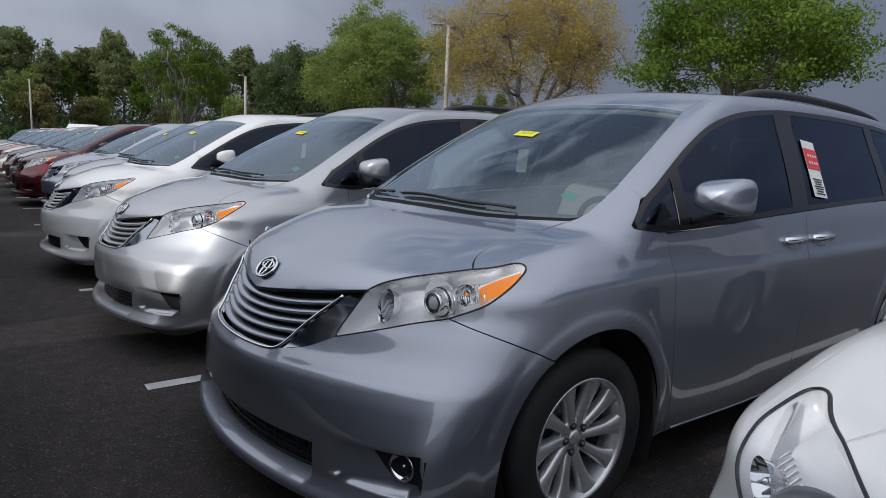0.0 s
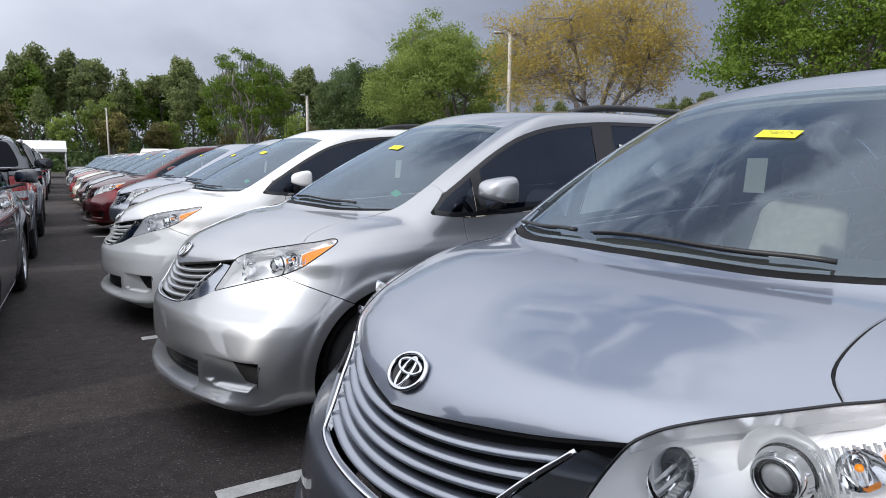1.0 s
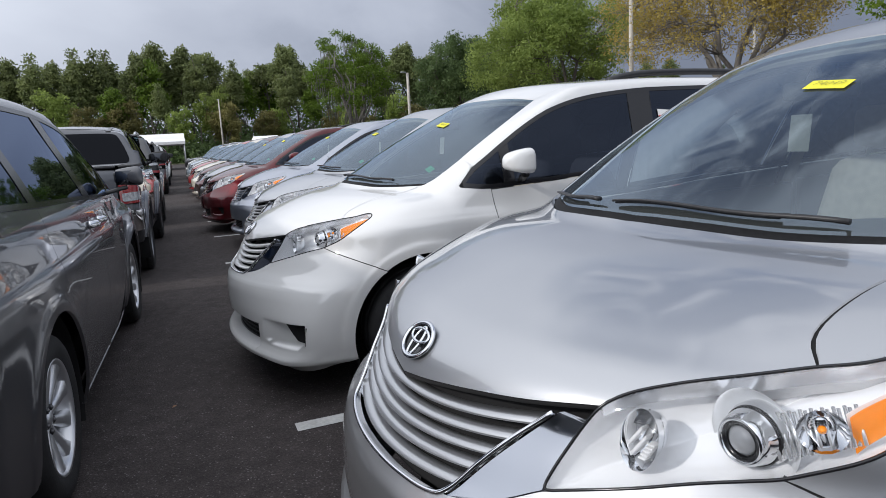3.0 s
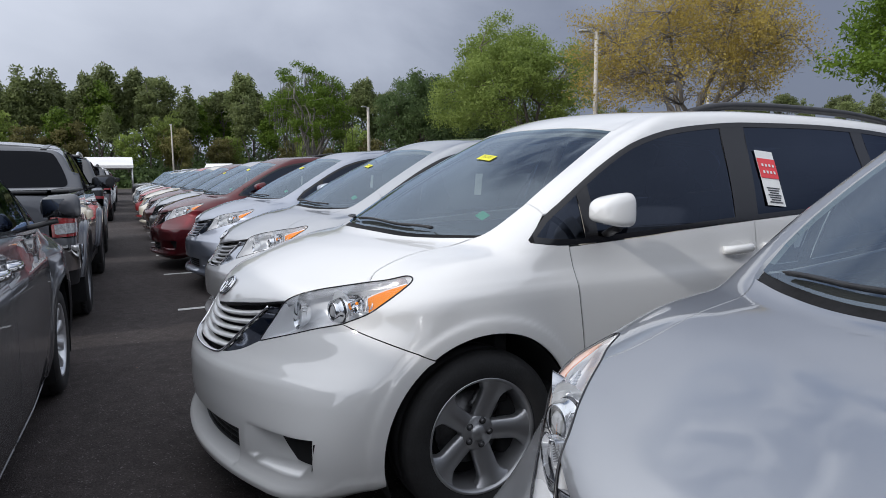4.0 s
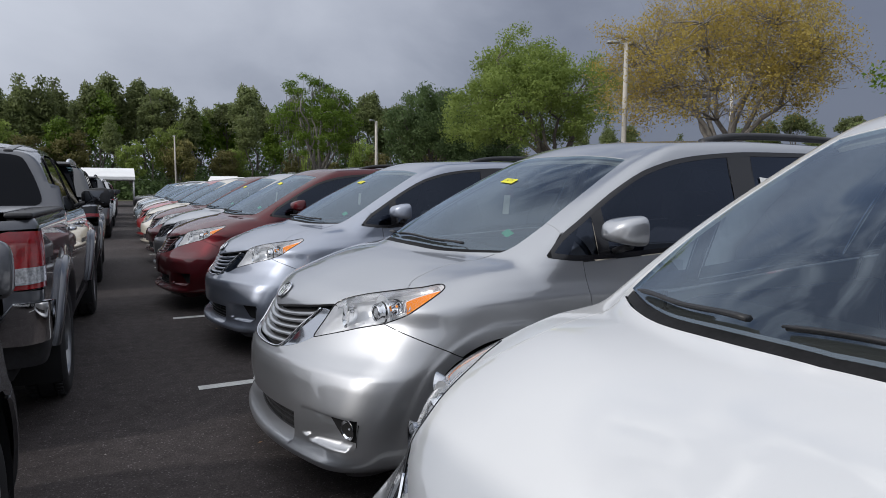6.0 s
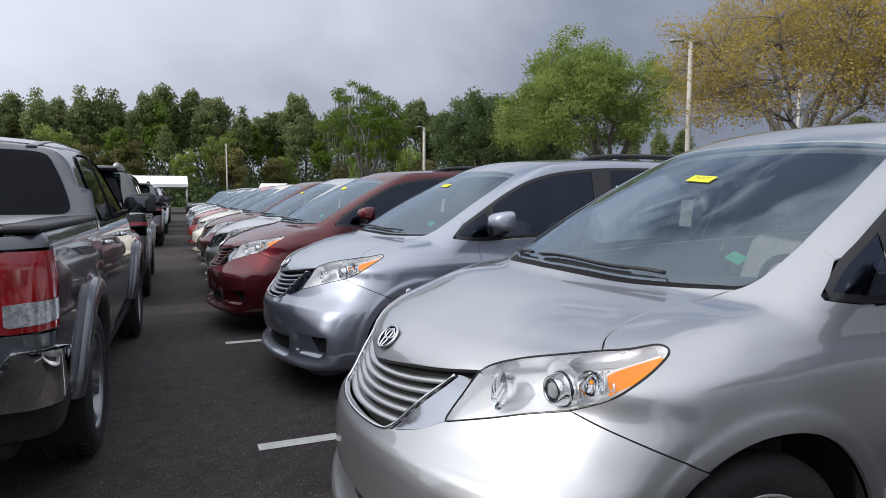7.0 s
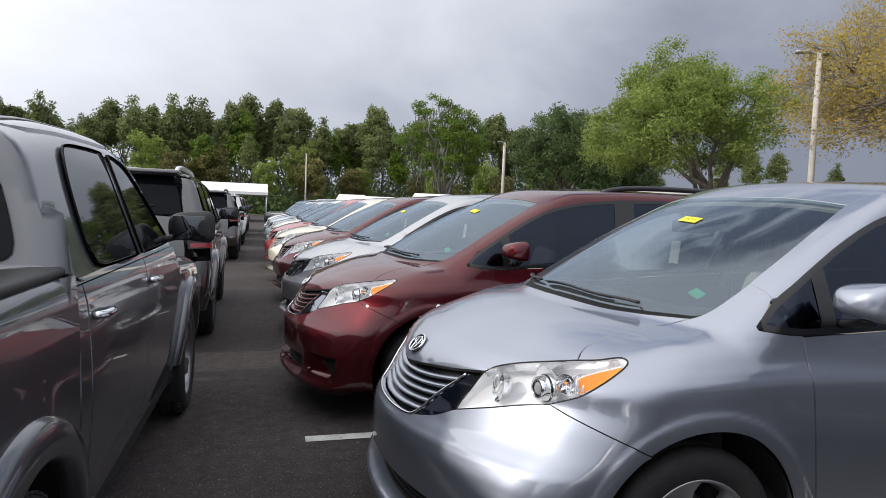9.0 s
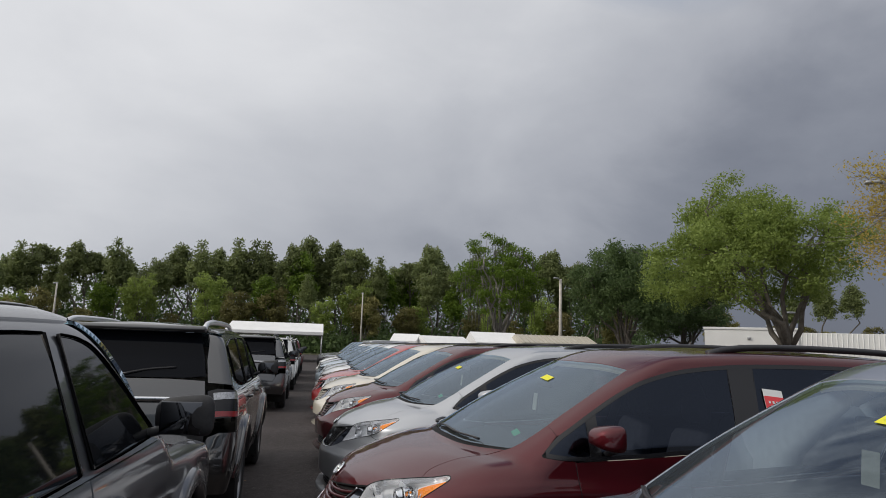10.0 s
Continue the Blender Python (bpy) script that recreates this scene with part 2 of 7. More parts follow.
class Van:
    nose = staticmethod(curve((.14, .16), (.17, .11), (.20, .062), (.225, .022), (.245, -.014), (.268, -.017), (.288, -.002), (.33, .014), (.42, .005), (.50, 0), (.58, .001), (.635, .010), (.67, .032), (.72, .066), (.79, .10), (.86, .135), (.923, .152), (.97, .20), (1.01, .29)))
    hood = staticmethod(curve((.2, .95), (.3, 1.01), (.45, 1.065), (.65, 1.115), (.85, 1.15), (1.1, 1.18)))
    width = staticmethod(curve((.15, .83), (.20, .885), (.25, .944), (.40, .978), (.60, .990), (.80, .994), (.90, .993), (.945, .989), (.985, .976), (1.05, .963), (1.15, .945), (1.30, .893), (1.64, .75), (1.78, .70)))
    taper = staticmethod(curve((.3, -.035), (.75, -.012), (1.0, -.004), (1.4, -.03), (2.2, -.004), (3.8, 0), (4.3, -.01), (5.0, -.05)))
    roof = staticmethod(curve((1.4, 1.63), (1.9, 1.735), (2.3, 1.775), (2.9, 1.798), (3.6, 1.79), (4.4, 1.75), (5.0, 1.68)))
    rear = staticmethod(curve((.2, 4.98), (.35, 5.06), (.55, 5.085), (.70, 5.07), (.80, 5.03), (1.1, 4.99), (1.65, 4.76)))
    shoulder = staticmethod(curve((.40, .85), (.47, .884), (.59, .936), (.81, .985), (1.04, 1.0), (1.27, 1.004), (2.0, 1.0)))
    axles, tyre, wheel_y = (0.992, 4.022), 0.357, 0.86
    arch = .44
    def f(s, u, v, z):
        v = np.abs(v)
        k = np.clip((z - .28) / .62, 0, 1)
        bow = (.185 + .145 * k * k * (3 - 2 * k)) * (v / .8)**2
        front = s.nose(z) + bow - u
        side = v - s.width(z) - s.taper(u)
        fade = np.clip((u - .36) / .12, 0, 1) * np.clip((1.9 - u) / .6, 0, 1)
        drop = s.shoulder(np.clip(u, .3, 2.0)) - z
        side = side - .011 * fade * (1 / (1 + np.exp(-np.clip(drop / .012, -30, 30)))) * np.exp(-np.clip(drop, 0, 1) / .16)
        for a in s.axles:
            r = np.hypot(u - a, z - s.tyre)
            lip = 1 / (1 + np.exp(np.clip((r - s.arch - .062) / .006, -30, 30)))
            side = side - (.007 * lip + .008 * np.exp(-((r - s.arch - .01) / .09)**2)) * (z < 1.1)
        hood = s.hood(u) - .06 * (v / .8)**2
        ws = 1.17 + .59 * (u - .82 - .29 * (v / .75)**2) - .04 * (u - 1.35)**2
        cabin = smin(ws, s.roof(u) - .045 * (v / .7)**2, .06)
        top = z - smax(hood, cabin, .02)
        fr = smax(front * .9, top, .09)
        fr = smax(fr, side, .13 - .075 * np.clip((z - 1.1) / .2, 0, 1))
        back = u + .22 * (v / .9)**2 * np.clip(1.3 - .4 * z, .4, 1) - s.rear(z)
        body = smax(fr, back, .12)
        slot = np.maximum(np.maximum(v - .54, np.abs(z - .355) - .064), u - (s.nose(z) + bow + .07))
        depth = .085 * np.clip((v - .61) / .17, 0, 1)
        scoop = np.maximum(np.maximum(np.maximum(v - .872, .61 - v), np.maximum(z - .462, .340 - z + .25 * np.clip(.70 - v, 0, 1))), u - (s.nose(z) + bow + depth))
        return smax(body, -np.minimum(slot, scoop), .012)
    def hit(s, o, d, a=0.0, b=3.0, n=34):
        """Where the rays o + t * d leave the body: f is below 0 at t = a and above 0 at t = b."""
        a, b = np.full(len(o), a, float), np.full(len(o), b, float)
        for _ in range(n):
            m = (a + b) / 2
            p = o + m[:, None] * d
            out = s.f(p[:, 0], p[:, 1], p[:, 2]) > 0
            a, b = np.where(out, a, m), np.where(out, m, b)
        return o + a[:, None] * d


def rot_mesh(name, verts, faces, mat, normals=None, smooth=True):
    me = bpy.data.meshes.new(name)
    me.from_pydata([tuple(p) for p in verts], [], faces)
    me.validate()
    if smooth:
        me.polygons.foreach_set("use_smooth", [True] * len(me.polygons))
    if normals is not None and len(me.vertices) == len(normals):
        me.normals_split_custom_set_from_vertices([tuple(n) for n in normals])
    me.materials.append(mat)
    me.update()
    return me


def grad(b, p):
    h = 1e-3
    g = np.stack([b.f(*(p + d).T) - b.f(*(p - d).T) for d in np.eye(3) * h], 1)
    return g / np.maximum(np.linalg.norm(g, axis=1, keepdims=True), 1e-9)


def snap(b, pts):
    """Points brought onto the body, in short steps."""
    p = np.array(pts, float)
    for _ in range(14):
        h = 2e-3
        g = np.stack([(b.f(*(p + d).T) - b.f(*(p - d).T)) / (2 * h) for d in np.eye(3) * h], 1)
        step = (b.f(*p.T) / np.maximum((g * g).sum(1), 0.25))[:, None] * g
        far = np.maximum(np.linalg.norm(step, axis=1, keepdims=True), 1e-9)
        p = p - step * np.minimum(1.0, 0.012 / far)
    return p


def spline(pts, step=0.02):
    """A smooth open line through the points, in steps of about that length."""
    p = np.array(pts, float)
    if len(p) == 2:
        n = max(2, int(np.linalg.norm(p[1] - p[0]) / step))
        return p[0] + (p[1] - p[0]) * np.linspace(0, 1, n + 1)[:, None]
    q = np.vstack([2 * p[0] - p[1], p, 2 * p[-1] - p[-2]])
    out = []
    for i in range(1, len(q) - 2):
        n = max(2, int(np.linalg.norm(q[i + 1] - q[i]) / step))
        for t in np.arange(n) / n:
            a, c, d, e = q[i - 1], q[i], q[i + 1], q[i + 2]
            out.append(0.5 * (2 * c + (d - a) * t + (2 * a - 5 * c + 4 * d - e) * t**2 + (3 * c - a - 3 * d + e) * t**3))
    return np.vstack(out + [p[-1:]])


def ring(*lines):
    """One closed outline from smooth lines laid end to end."""
    pts = []
    for l in lines:
        s = spline(l)
        pts += list(s if not pts or np.linalg.norm(pts[-1] - s[0]) > 1e-4 else s[1:])
    if np.linalg.norm(pts[0] - pts[-1]) < 1e-4:
        pts.pop()
    return np.array(pts)


def mirrored(pts):
    """A half outline from the centre line out and back to it, closed by its mirror image."""
    p = np.array(pts)
    q = p[::-1] * [1, -1, 1]
    keep = np.abs(q[:, 1]) > 1e-4
    return np.vstack([p, q[keep]])


def circle_arc(c, r, a0, a1, v, n=18):
    """Points on a wheel arch in the side view, from angle a0 to a1 in degrees."""
    a = np.radians(np.linspace(a0, a1, n))
    return np.stack([c[0] + r * np.cos(a), np.full(n, v), c[1] + r * np.sin(a)], 1)


class Side:
    """Lines of sight across the body from its spine: u along it, w around it."""
    def to(s, p):
        return np.stack([p[:, 0], 0.7 * np.arctan2(p[:, 2] - 0.8, p[:, 1] - 0.25)], 1)
    def rays(s, q):
        a = q[:, 1] / 0.7
        z = np.zeros(len(q))
        return np.stack([q[:, 0], z + 0.25, z + 0.8], 1), np.stack([z, np.cos(a), np.sin(a)], 1)


class Round:
    """Level lines of sight from an upright axis behind the nose."""
    def to(s, p):
        return np.stack([0.9 * np.arctan2(p[:, 1], 1.1 - p[:, 0]), p[:, 2]], 1)
    def rays(s, q):
        a = q[:, 0] / 0.9
        z = np.zeros(len(q))
        return np.stack([z + 1.1, z, q[:, 1]], 1), np.stack([-np.cos(a), np.sin(a), z], 1)


class Fan:
    """Lines of sight from a cross beam under the hood."""
    def to(s, p):
        return np.stack([p[:, 1], 0.7 * np.arctan2(p[:, 2] - 0.6, 1.0 - p[:, 0])], 1)
    def rays(s, q):
        a = q[:, 1] / 0.7
        z = np.zeros(len(q))
        return np.stack([z + 1.0, q[:, 0], z + 0.6], 1), np.stack([-np.cos(a), z, np.sin(a)], 1)


class Top:
    def to(s, p):
        return p[:, :2].copy()
    def rays(s, q):
        z = np.zeros(len(q))
        return np.stack([q[:, 0], q[:, 1], z + 0.75], 1), np.stack([z, z, z + 1], 1)


class Rear:
    def __init__(s, u=3.9):
        s.u = u
    def to(s, p):
        return p[:, 1:].copy()
    def rays(s, q):
        z = np.zeros(len(q))
        return np.stack([z + s.u, q[:, 0], q[:, 1]], 1), np.stack([z + 1, z, z], 1)


def inside(poly, q):
    x, y = q[:, 0][:, None], q[:, 1][:, None]
    x0, y0 = poly[:, 0], poly[:, 1]
    x1, y1 = np.roll(x0, -1), np.roll(y0, -1)
    cross = ((y0 > y) != (y1 > y)) & (x < (x1 - x0) * (y - y0) / np.where(y1 == y0, 1e-12, y1 - y0) + x0)
    return cross.sum(1) % 2 == 1


def clip(poly, axis, lim, sign):
    out = []
    d = [(p[axis] - lim) * sign for p in poly]
    for i in range(len(poly)):
        a, c, da, dc = poly[i - 1], poly[i], d[i - 1], d[i]
        if (da <= 0) != (dc <= 0):
            t = da / (da - dc)
            out.append((a[0] + (c[0] - a[0]) * t, a[1] + (c[1] - a[1]) * t))
        if dc <= 0:
            out.append(c)
    return out


def cell(poly, x, y, h, deep=0):
    """The outline's pieces inside one square; a square that two runs of the outline cross is cut into four."""
    c = poly
    for axis, lim, sign in ((0, x, -1), (0, x + h, 1), (1, y, -1), (1, y + h, 1)):
        c = clip(c, axis, lim, sign)
        if len(c) < 3:
            return []
    bridged = False
    for k in range(len(c)):
        (ax, ay), (bx, by) = c[k - 1], c[k]
        for p, q, lim, d in ((ay, by, y, ax - bx), (ay, by, y + h, bx - ax), (ax, bx, x, by - ay), (ax, bx, x + h, ay - by)):
            bridged |= abs(p - lim) < 1e-9 and abs(q - lim) < 1e-9 and d > 1e-7
    if not bridged:
        return [c]
    if deep == 4:
        return []
    return [q for i in (0, 1) for j in (0, 1) for q in cell(c, x + i * h / 2, y + j * h / 2, h / 2, deep + 1)]


def panel_data(b, view, outline, h=0.02, lift=0.0, inset=0.0014, flange=0.014, on_body=True):
    """The piece of the body's skin inside the outline, with edges turned in."""
    P = snap(b, outline) if on_body else np.array(outline)
    poly = view.to(P)
    area = 0.5 * np.sum(poly[:, 0] * np.roll(poly[:, 1], -1) - poly[:, 1] * np.roll(poly[:, 0], -1))
    if area < 0:
        poly = poly[::-1]
    if inset:
        e = np.roll(poly, -1, 0) - poly
        e = e / np.maximum(np.linalg.norm(e, axis=1, keepdims=True), 1e-9)
        n = np.stack([-e[:, 1], e[:, 0]], 1)
        n = n + np.roll(n, 1, 0)
        n = n / np.maximum(np.linalg.norm(n, axis=1, keepdims=True), 0.4)
        poly = poly + n * inset
    lo = poly.min(0)
    nx, ny = (np.ceil((poly.max(0) - lo) / h).astype(int) + 1)
    lo = lo - h * 0.37
    nx, ny = nx + 1, ny + 1
    gx, gy = np.meshgrid(np.arange(nx + 1), np.arange(ny + 1), indexing="ij")
    nodes = np.stack([lo[0] + gx.ravel() * h, lo[1] + gy.ravel() * h], 1)
    ins = inside(poly, nodes).reshape(nx + 1, ny + 1)
    nxt = np.roll(poly, -1, 0)
    marked = set()
    for a, c in zip(poly, nxt):
        n = max(2, int(np.linalg.norm(c - a) / h * 6) + 1)
        for t in np.linspace(0, 1, n):
            s = a + (c - a) * t - lo
            marked.add((int(s[0] // h), int(s[1] // h)))
    corners = ins[:-1, :-1].astype(int) + ins[1:, :-1] + ins[:-1, 1:] + ins[1:, 1:]
    marked |= {(int(i), int(j)) for i, j in zip(*np.nonzero((corners > 0) & (corners < 4)))}
    params, index, faces = [], {}, []

    def vid(p):
        k = (round(p[0], 6), round(p[1], 6))
        if k not in index:
            index[k] = len(params)
            params.append(p)
        return index[k]

    plist = [tuple(p) for p in poly]
    full = ins[:-1, :-1] & ins[1:, :-1] & ins[:-1, 1:] & ins[1:, 1:]
    for i, j in zip(*np.nonzero(full)):
        if (i, j) not in marked:
            faces.append([vid((lo[0] + (i + di) * h, lo[1] + (j + dj) * h)) for di, dj in ((0, 0), (1, 0), (1, 1), (0, 1))])
    for i, j in sorted(marked):
        for c in cell(plist, lo[0] + i * h, lo[1] + j * h, h):
            f = [vid(p) for p in c]
            f = [v for k, v in enumerate(f) if v != f[k - 1]]
            if len(f) > 2:
                faces.append(f)
    q = np.vstack([np.array(params), poly])
    o, d = view.rays(q)
    p = b.hit(o, d)
    n = grad(b, p)
    m = len(params)
    verts = p + n * lift
    if flange:
        k = len(poly)
        verts = np.vstack([verts, verts[m:] - n[m:] * flange])
        n = np.vstack([n, n[m:]])
        for i in range(k):
            j = (i + 1) % k
            faces.append([m + i, m + k + i, m + k + j, m + j])
    # faces look outward
    a = verts[[f[0] for f in faces[:1]]][0]
    f0 = faces[0]
    nn = np.cross(verts[f0[1]] - verts[f0[0]], verts[f0[2]] - verts[f0[1]])
    if nn @ n[f0[0]] < 0:
        faces = [f[::-1] for f in faces]
    return verts, faces, n


def flip(data):
    v, f, n = data
    return v * [1, -1, 1], [x[::-1] for x in f], n * [1, -1, 1]


def tube(pts, r, sides=6, closed=False, squash=1.0):
    """A rod along the points."""
    p = np.array(pts, float)
    n = len(p)
    t = np.gradient(p, axis=0) if not closed else np.roll(p, -1, 0) - np.roll(p, 1, 0)
    t = t / np.maximum(np.linalg.norm(t, axis=1, keepdims=True), 1e-9)
    up = np.tile([0.13, 0.07, 0.99], (n, 1))
    s = np.cross(t, up)
    s = s / np.maximum(np.linalg.norm(s, axis=1, keepdims=True), 1e-6)
    w = np.cross(s, t)
    rr = np.broadcast_to(np.asarray(r, float), (n,))
    verts = []
    for k in range(sides):
        a = 2 * math.pi * k / sides
        verts.append(p + (s * math.cos(a) + w * math.sin(a) * squash) * rr[:, None])
    verts = np.stack(verts, 1).reshape(-1, 3)
    faces = []
    for i in range(n if closed else n - 1):
        j = (i + 1) % n
        for k in range(sides):
            l = (k + 1) % sides
            faces.append([i * sides + k, i * sides + l, j * sides + l, j * sides + k])
    if not closed:
        faces += [list(range(sides))[::-1], [(n - 1) * sides + k for k in range(sides)]]
    return verts, faces, None


def lathe(profile, axis="v", sides=40, center=(0, 0, 0), caps=True):
    """A turned shape: pairs of (distance along the axis, radius)."""
    pr = np.array(profile, float)
    a = np.linspace(0, 2 * math.pi, sides, endpoint=False)
    c, s = np.cos(a), np.sin(a)
    x, r = pr[:, 0][:, None], pr[:, 1][:, None]
    one = np.ones((1, sides))
    if axis == "v":
        v = np.stack([r * c, x * one, r * s], 2)
    elif axis == "z":
        v = np.stack([r * c, r * s, x * one], 2)
    else:
        v = np.stack([x * one, r * c, r * s], 2)
    v = v.reshape(-1, 3) + np.array(center)
    f = []
    for i in range(len(pr) - 1):
        for k in range(sides):
            l = (k + 1) % sides
            f.append([i * sides + k, i * sides + l, (i + 1) * sides + l, (i + 1) * sides + k])
    if caps and pr[0, 1] > 1e-5:
        f.append(list(range(sides))[::-1])
    if caps and pr[-1, 1] > 1e-5:
        f.append([(len(pr) - 1) * sides + k for k in range(sides)])
    return v, f, None


def merge(*datas):
    vs, fs, o = [], [], 0
    for v, f, _ in datas:
        vs.append(np.array(v, float))
        fs += [[i + o for i in x] for x in f]
        o += len(v)
    return np.vstack(vs), fs, None


def moved(data, m):
    v, f, n = data
    m = np.array(m)
    return v @ m[:3, :3].T + m[:3, 3], f, n


def box(x0, x1, y0, y1, z0, z1, r=0.01):
    """A block with bevelled edges."""
    bm = bmesh.new()
    bmesh.ops.create_cube(bm, size=1)
    for v in bm.verts:
        v.co = ((x0 + x1) / 2 + v.co.x * (x1 - x0), (y0 + y1) / 2 + v.co.y * (y1 - y0), (z0 + z1) / 2 + v.co.z * (z1 - z0))
    if r:
        bmesh.ops.bevel(bm, geom=bm.edges[:], offset=min(r, 0.45 * min(x1 - x0, y1 - y0, z1 - z0)), segments=2, affect="EDGES", profile=0.5)
    bm.verts.index_update()
    v = np.array([tuple(x.co) for x in bm.verts])
    f = [[x.index for x in y.verts] for y in bm.faces]
    bm.free()
    return v, f, None


MESHES = {}


def mesh_of(key, data, mat, smooth=True):
    """The shared mesh under that key; data is a function that makes it once."""
    if key not in MESHES:
        v, f, n = data()
        MESHES[key] = rot_mesh(key, v, f, mat, n, smooth)
    return MESHES[key]


def put(name, key, data, mat, parent, label="", own=None, at=None, smooth=True):
    """One part under its thing; own: a material of this copy alone."""
    ob = new(name, mesh_of(key, data, mat, smooth))
    ob.parent = parent
    if at is not None:
        ob.matrix_basis = at
    if own is not None and own is not mat:
        ob.material_slots[0].link = "OBJECT"
        ob.material_slots[0].material = own
    if label:
        ob["label"] = label
    return ob


def thing(name, m, label, category, group="", kind=""):
    ob = new(name)
    ob.empty_display_size = 0.2
    ob.matrix_basis = m
    return tagged(ob, label, category, group, kind)


def flat_mesh(name, verts, faces, mat, label="", category="", kind="", smooth=False):
    return tagged(new(name, rot_mesh(name, np.array(verts, float), faces, mat, None, smooth)), label, category, "", kind)

# ---- minivan ----
VAN = Van()
ARCH_F, ARCH_R = (0.992, 0.357), (4.022, 0.357)
belt = curve((1.24, 1.142), (1.44, 1.122), (1.83, 1.136), (2.15, 1.158), (2.61, 1.18), (3.7, 1.22), (4.7, 1.27))
head_line = curve((1.25, 1.152), (1.353, 1.243), (1.43, 1.292), (1.57, 1.378), (1.75, 1.48), (1.96, 1.575), (2.22, 1.64), (2.5, 1.672), (2.78, 1.688), (3.3, 1.692), (3.75, 1.68), (4.2, 1.65), (4.66, 1.585))


def on_side(b, pts):
    """Side-view points (u, z) laid onto the flank."""
    p = np.array(pts, float)
    o = np.stack([p[:, 0], np.zeros(len(p)), p[:, 1]], 1)
    return b.hit(o, np.tile([0.0, 1, 0], (len(p), 1)))


def side_ring(b, *lines):
    pts = []
    for l in lines:
        s = spline([(a, 0, c) for a, c in l])[:, [0, 2]]
        pts += list(s if not pts or np.linalg.norm(pts[-1] - s[0]) > 1e-4 else s[1:])
    if np.linalg.norm(pts[0] - pts[-1]) < 1e-4:
        pts.pop()
    return on_side(b, pts)


def glass_z(u, v):
    return 1.17 + 0.59 * (u - 0.82 - 0.29 * (v / 0.75)**2)


def uv_line(pts):
    return [(u, v, glass_z(u, v)) for u, v in pts]


LAMP_LOW = [(0.206, 0.500, 0.762), (0.302, 0.624, 0.803), (0.382, 0.709, 0.834), (0.459, 0.795, 0.861)]
LAMP_LOW_OUT = [(0.459, 0.795, 0.861), (0.547, 0.866, 0.907), (0.628, 0.890, 0.954), (0.700, 0.880, 0.999), (0.728, 0.866, 1.014)]
LAMP_TIP = [(0.728, 0.866, 1.014), (0.733, 0.852, 1.025), (0.718, 0.828, 1.029)]
LAMP_TOP_OUT = [(0.718, 0.828, 1.029), (0.646, 0.796, 1.016), (0.589, 0.752, 1.006)]
LAMP_TOP = [(0.589, 0.752, 1.006), (0.497, 0.688, 0.988), (0.412, 0.620, 0.966), (0.355, 0.572, 0.945), (0.315, 0.540, 0.917)]
LAMP_IN = [(0.315, 0.540, 0.917), (0.280, 0.520, 0.869), (0.240, 0.506, 0.812), (0.206, 0.500, 0.762)]
HOOD_FRONT = [(0.128, 0.0, 0.846), (0.150, 0.12, 0.858), (0.192, 0.281, 0.880), (0.245, 0.407, 0.895), (0.315, 0.540, 0.917)]
HOOD_SIDE = [(0.589, 0.752, 1.006), (0.630, 0.712, 1.036), (0.700, 0.695, 1.063), (0.83, 0.690, 1.095), (0.97, 0.700, 1.128), (1.075, 0.735, 1.155)]
HOOD_BACK = [(1.075, 0.735, 1.155), (0.965, 0.58, 1.15), (0.88, 0.41, 1.15), (0.835, 0.20, 1.155), (0.82, 0.0, 1.156)]
GRILLE_LOW = [(0.206, 0.500, 0.762), (0.153, 0.425, 0.719), (0.112, 0.34, 0.690), (0.09, 0.27, 0.680), (0.065, 0.14, 0.676), (0.06, 0.0, 0.675)]
BUMPER_SEAM = [(0.459, 0.795, 0.861), (0.518, 0.873, 0.830), (0.600, 0.95, 0.794), (0.690, 0.978, 0.753), (0.755, 0.985, 0.722)]
GLASS_EDGE = uv_line([(1.075, 0.74), (1.14, 0.757), (1.21, 0.760), (1.33, 0.756), (1.55, 0.724), (1.77, 0.682), (1.90, 0.655)])
ROOF_EDGE = [(1.90, 0.655, 1.64), (2.2, 0.635, 1.72), (2.7, 0.625, 1.755), (3.4, 0.62, 1.76), (4.2, 0.60, 1.73), (4.66, 0.57, 1.69)]


def d_bumper(h):
    low = spline([(0.575, 0.95, 0.225), (0.42, 0.87, 0.19), (0.22, 0.66, 0.17), (0.12, 0.35, 0.165), (0.09, 0.0, 0.165)])
    arch = circle_arc(ARCH_F, 0.440, 123, 196, 0.98)
    half = np.vstack([spline(GRILLE_LOW[::-1]), spline(LAMP_LOW)[1:], spline(BUMPER_SEAM)[1:], arch[1:], low])
    return panel_data(VAN, Round(), mirrored(half), h * 0.6)


def d_hood(h):
    half = np.vstack([spline(HOOD_FRONT), spline(LAMP_TOP[::-1])[1:], spline(HOOD_SIDE)[1:], spline(HOOD_BACK)[1:]])
    return panel_data(VAN, Fan(), mirrored(half), h, inset=0.0030)


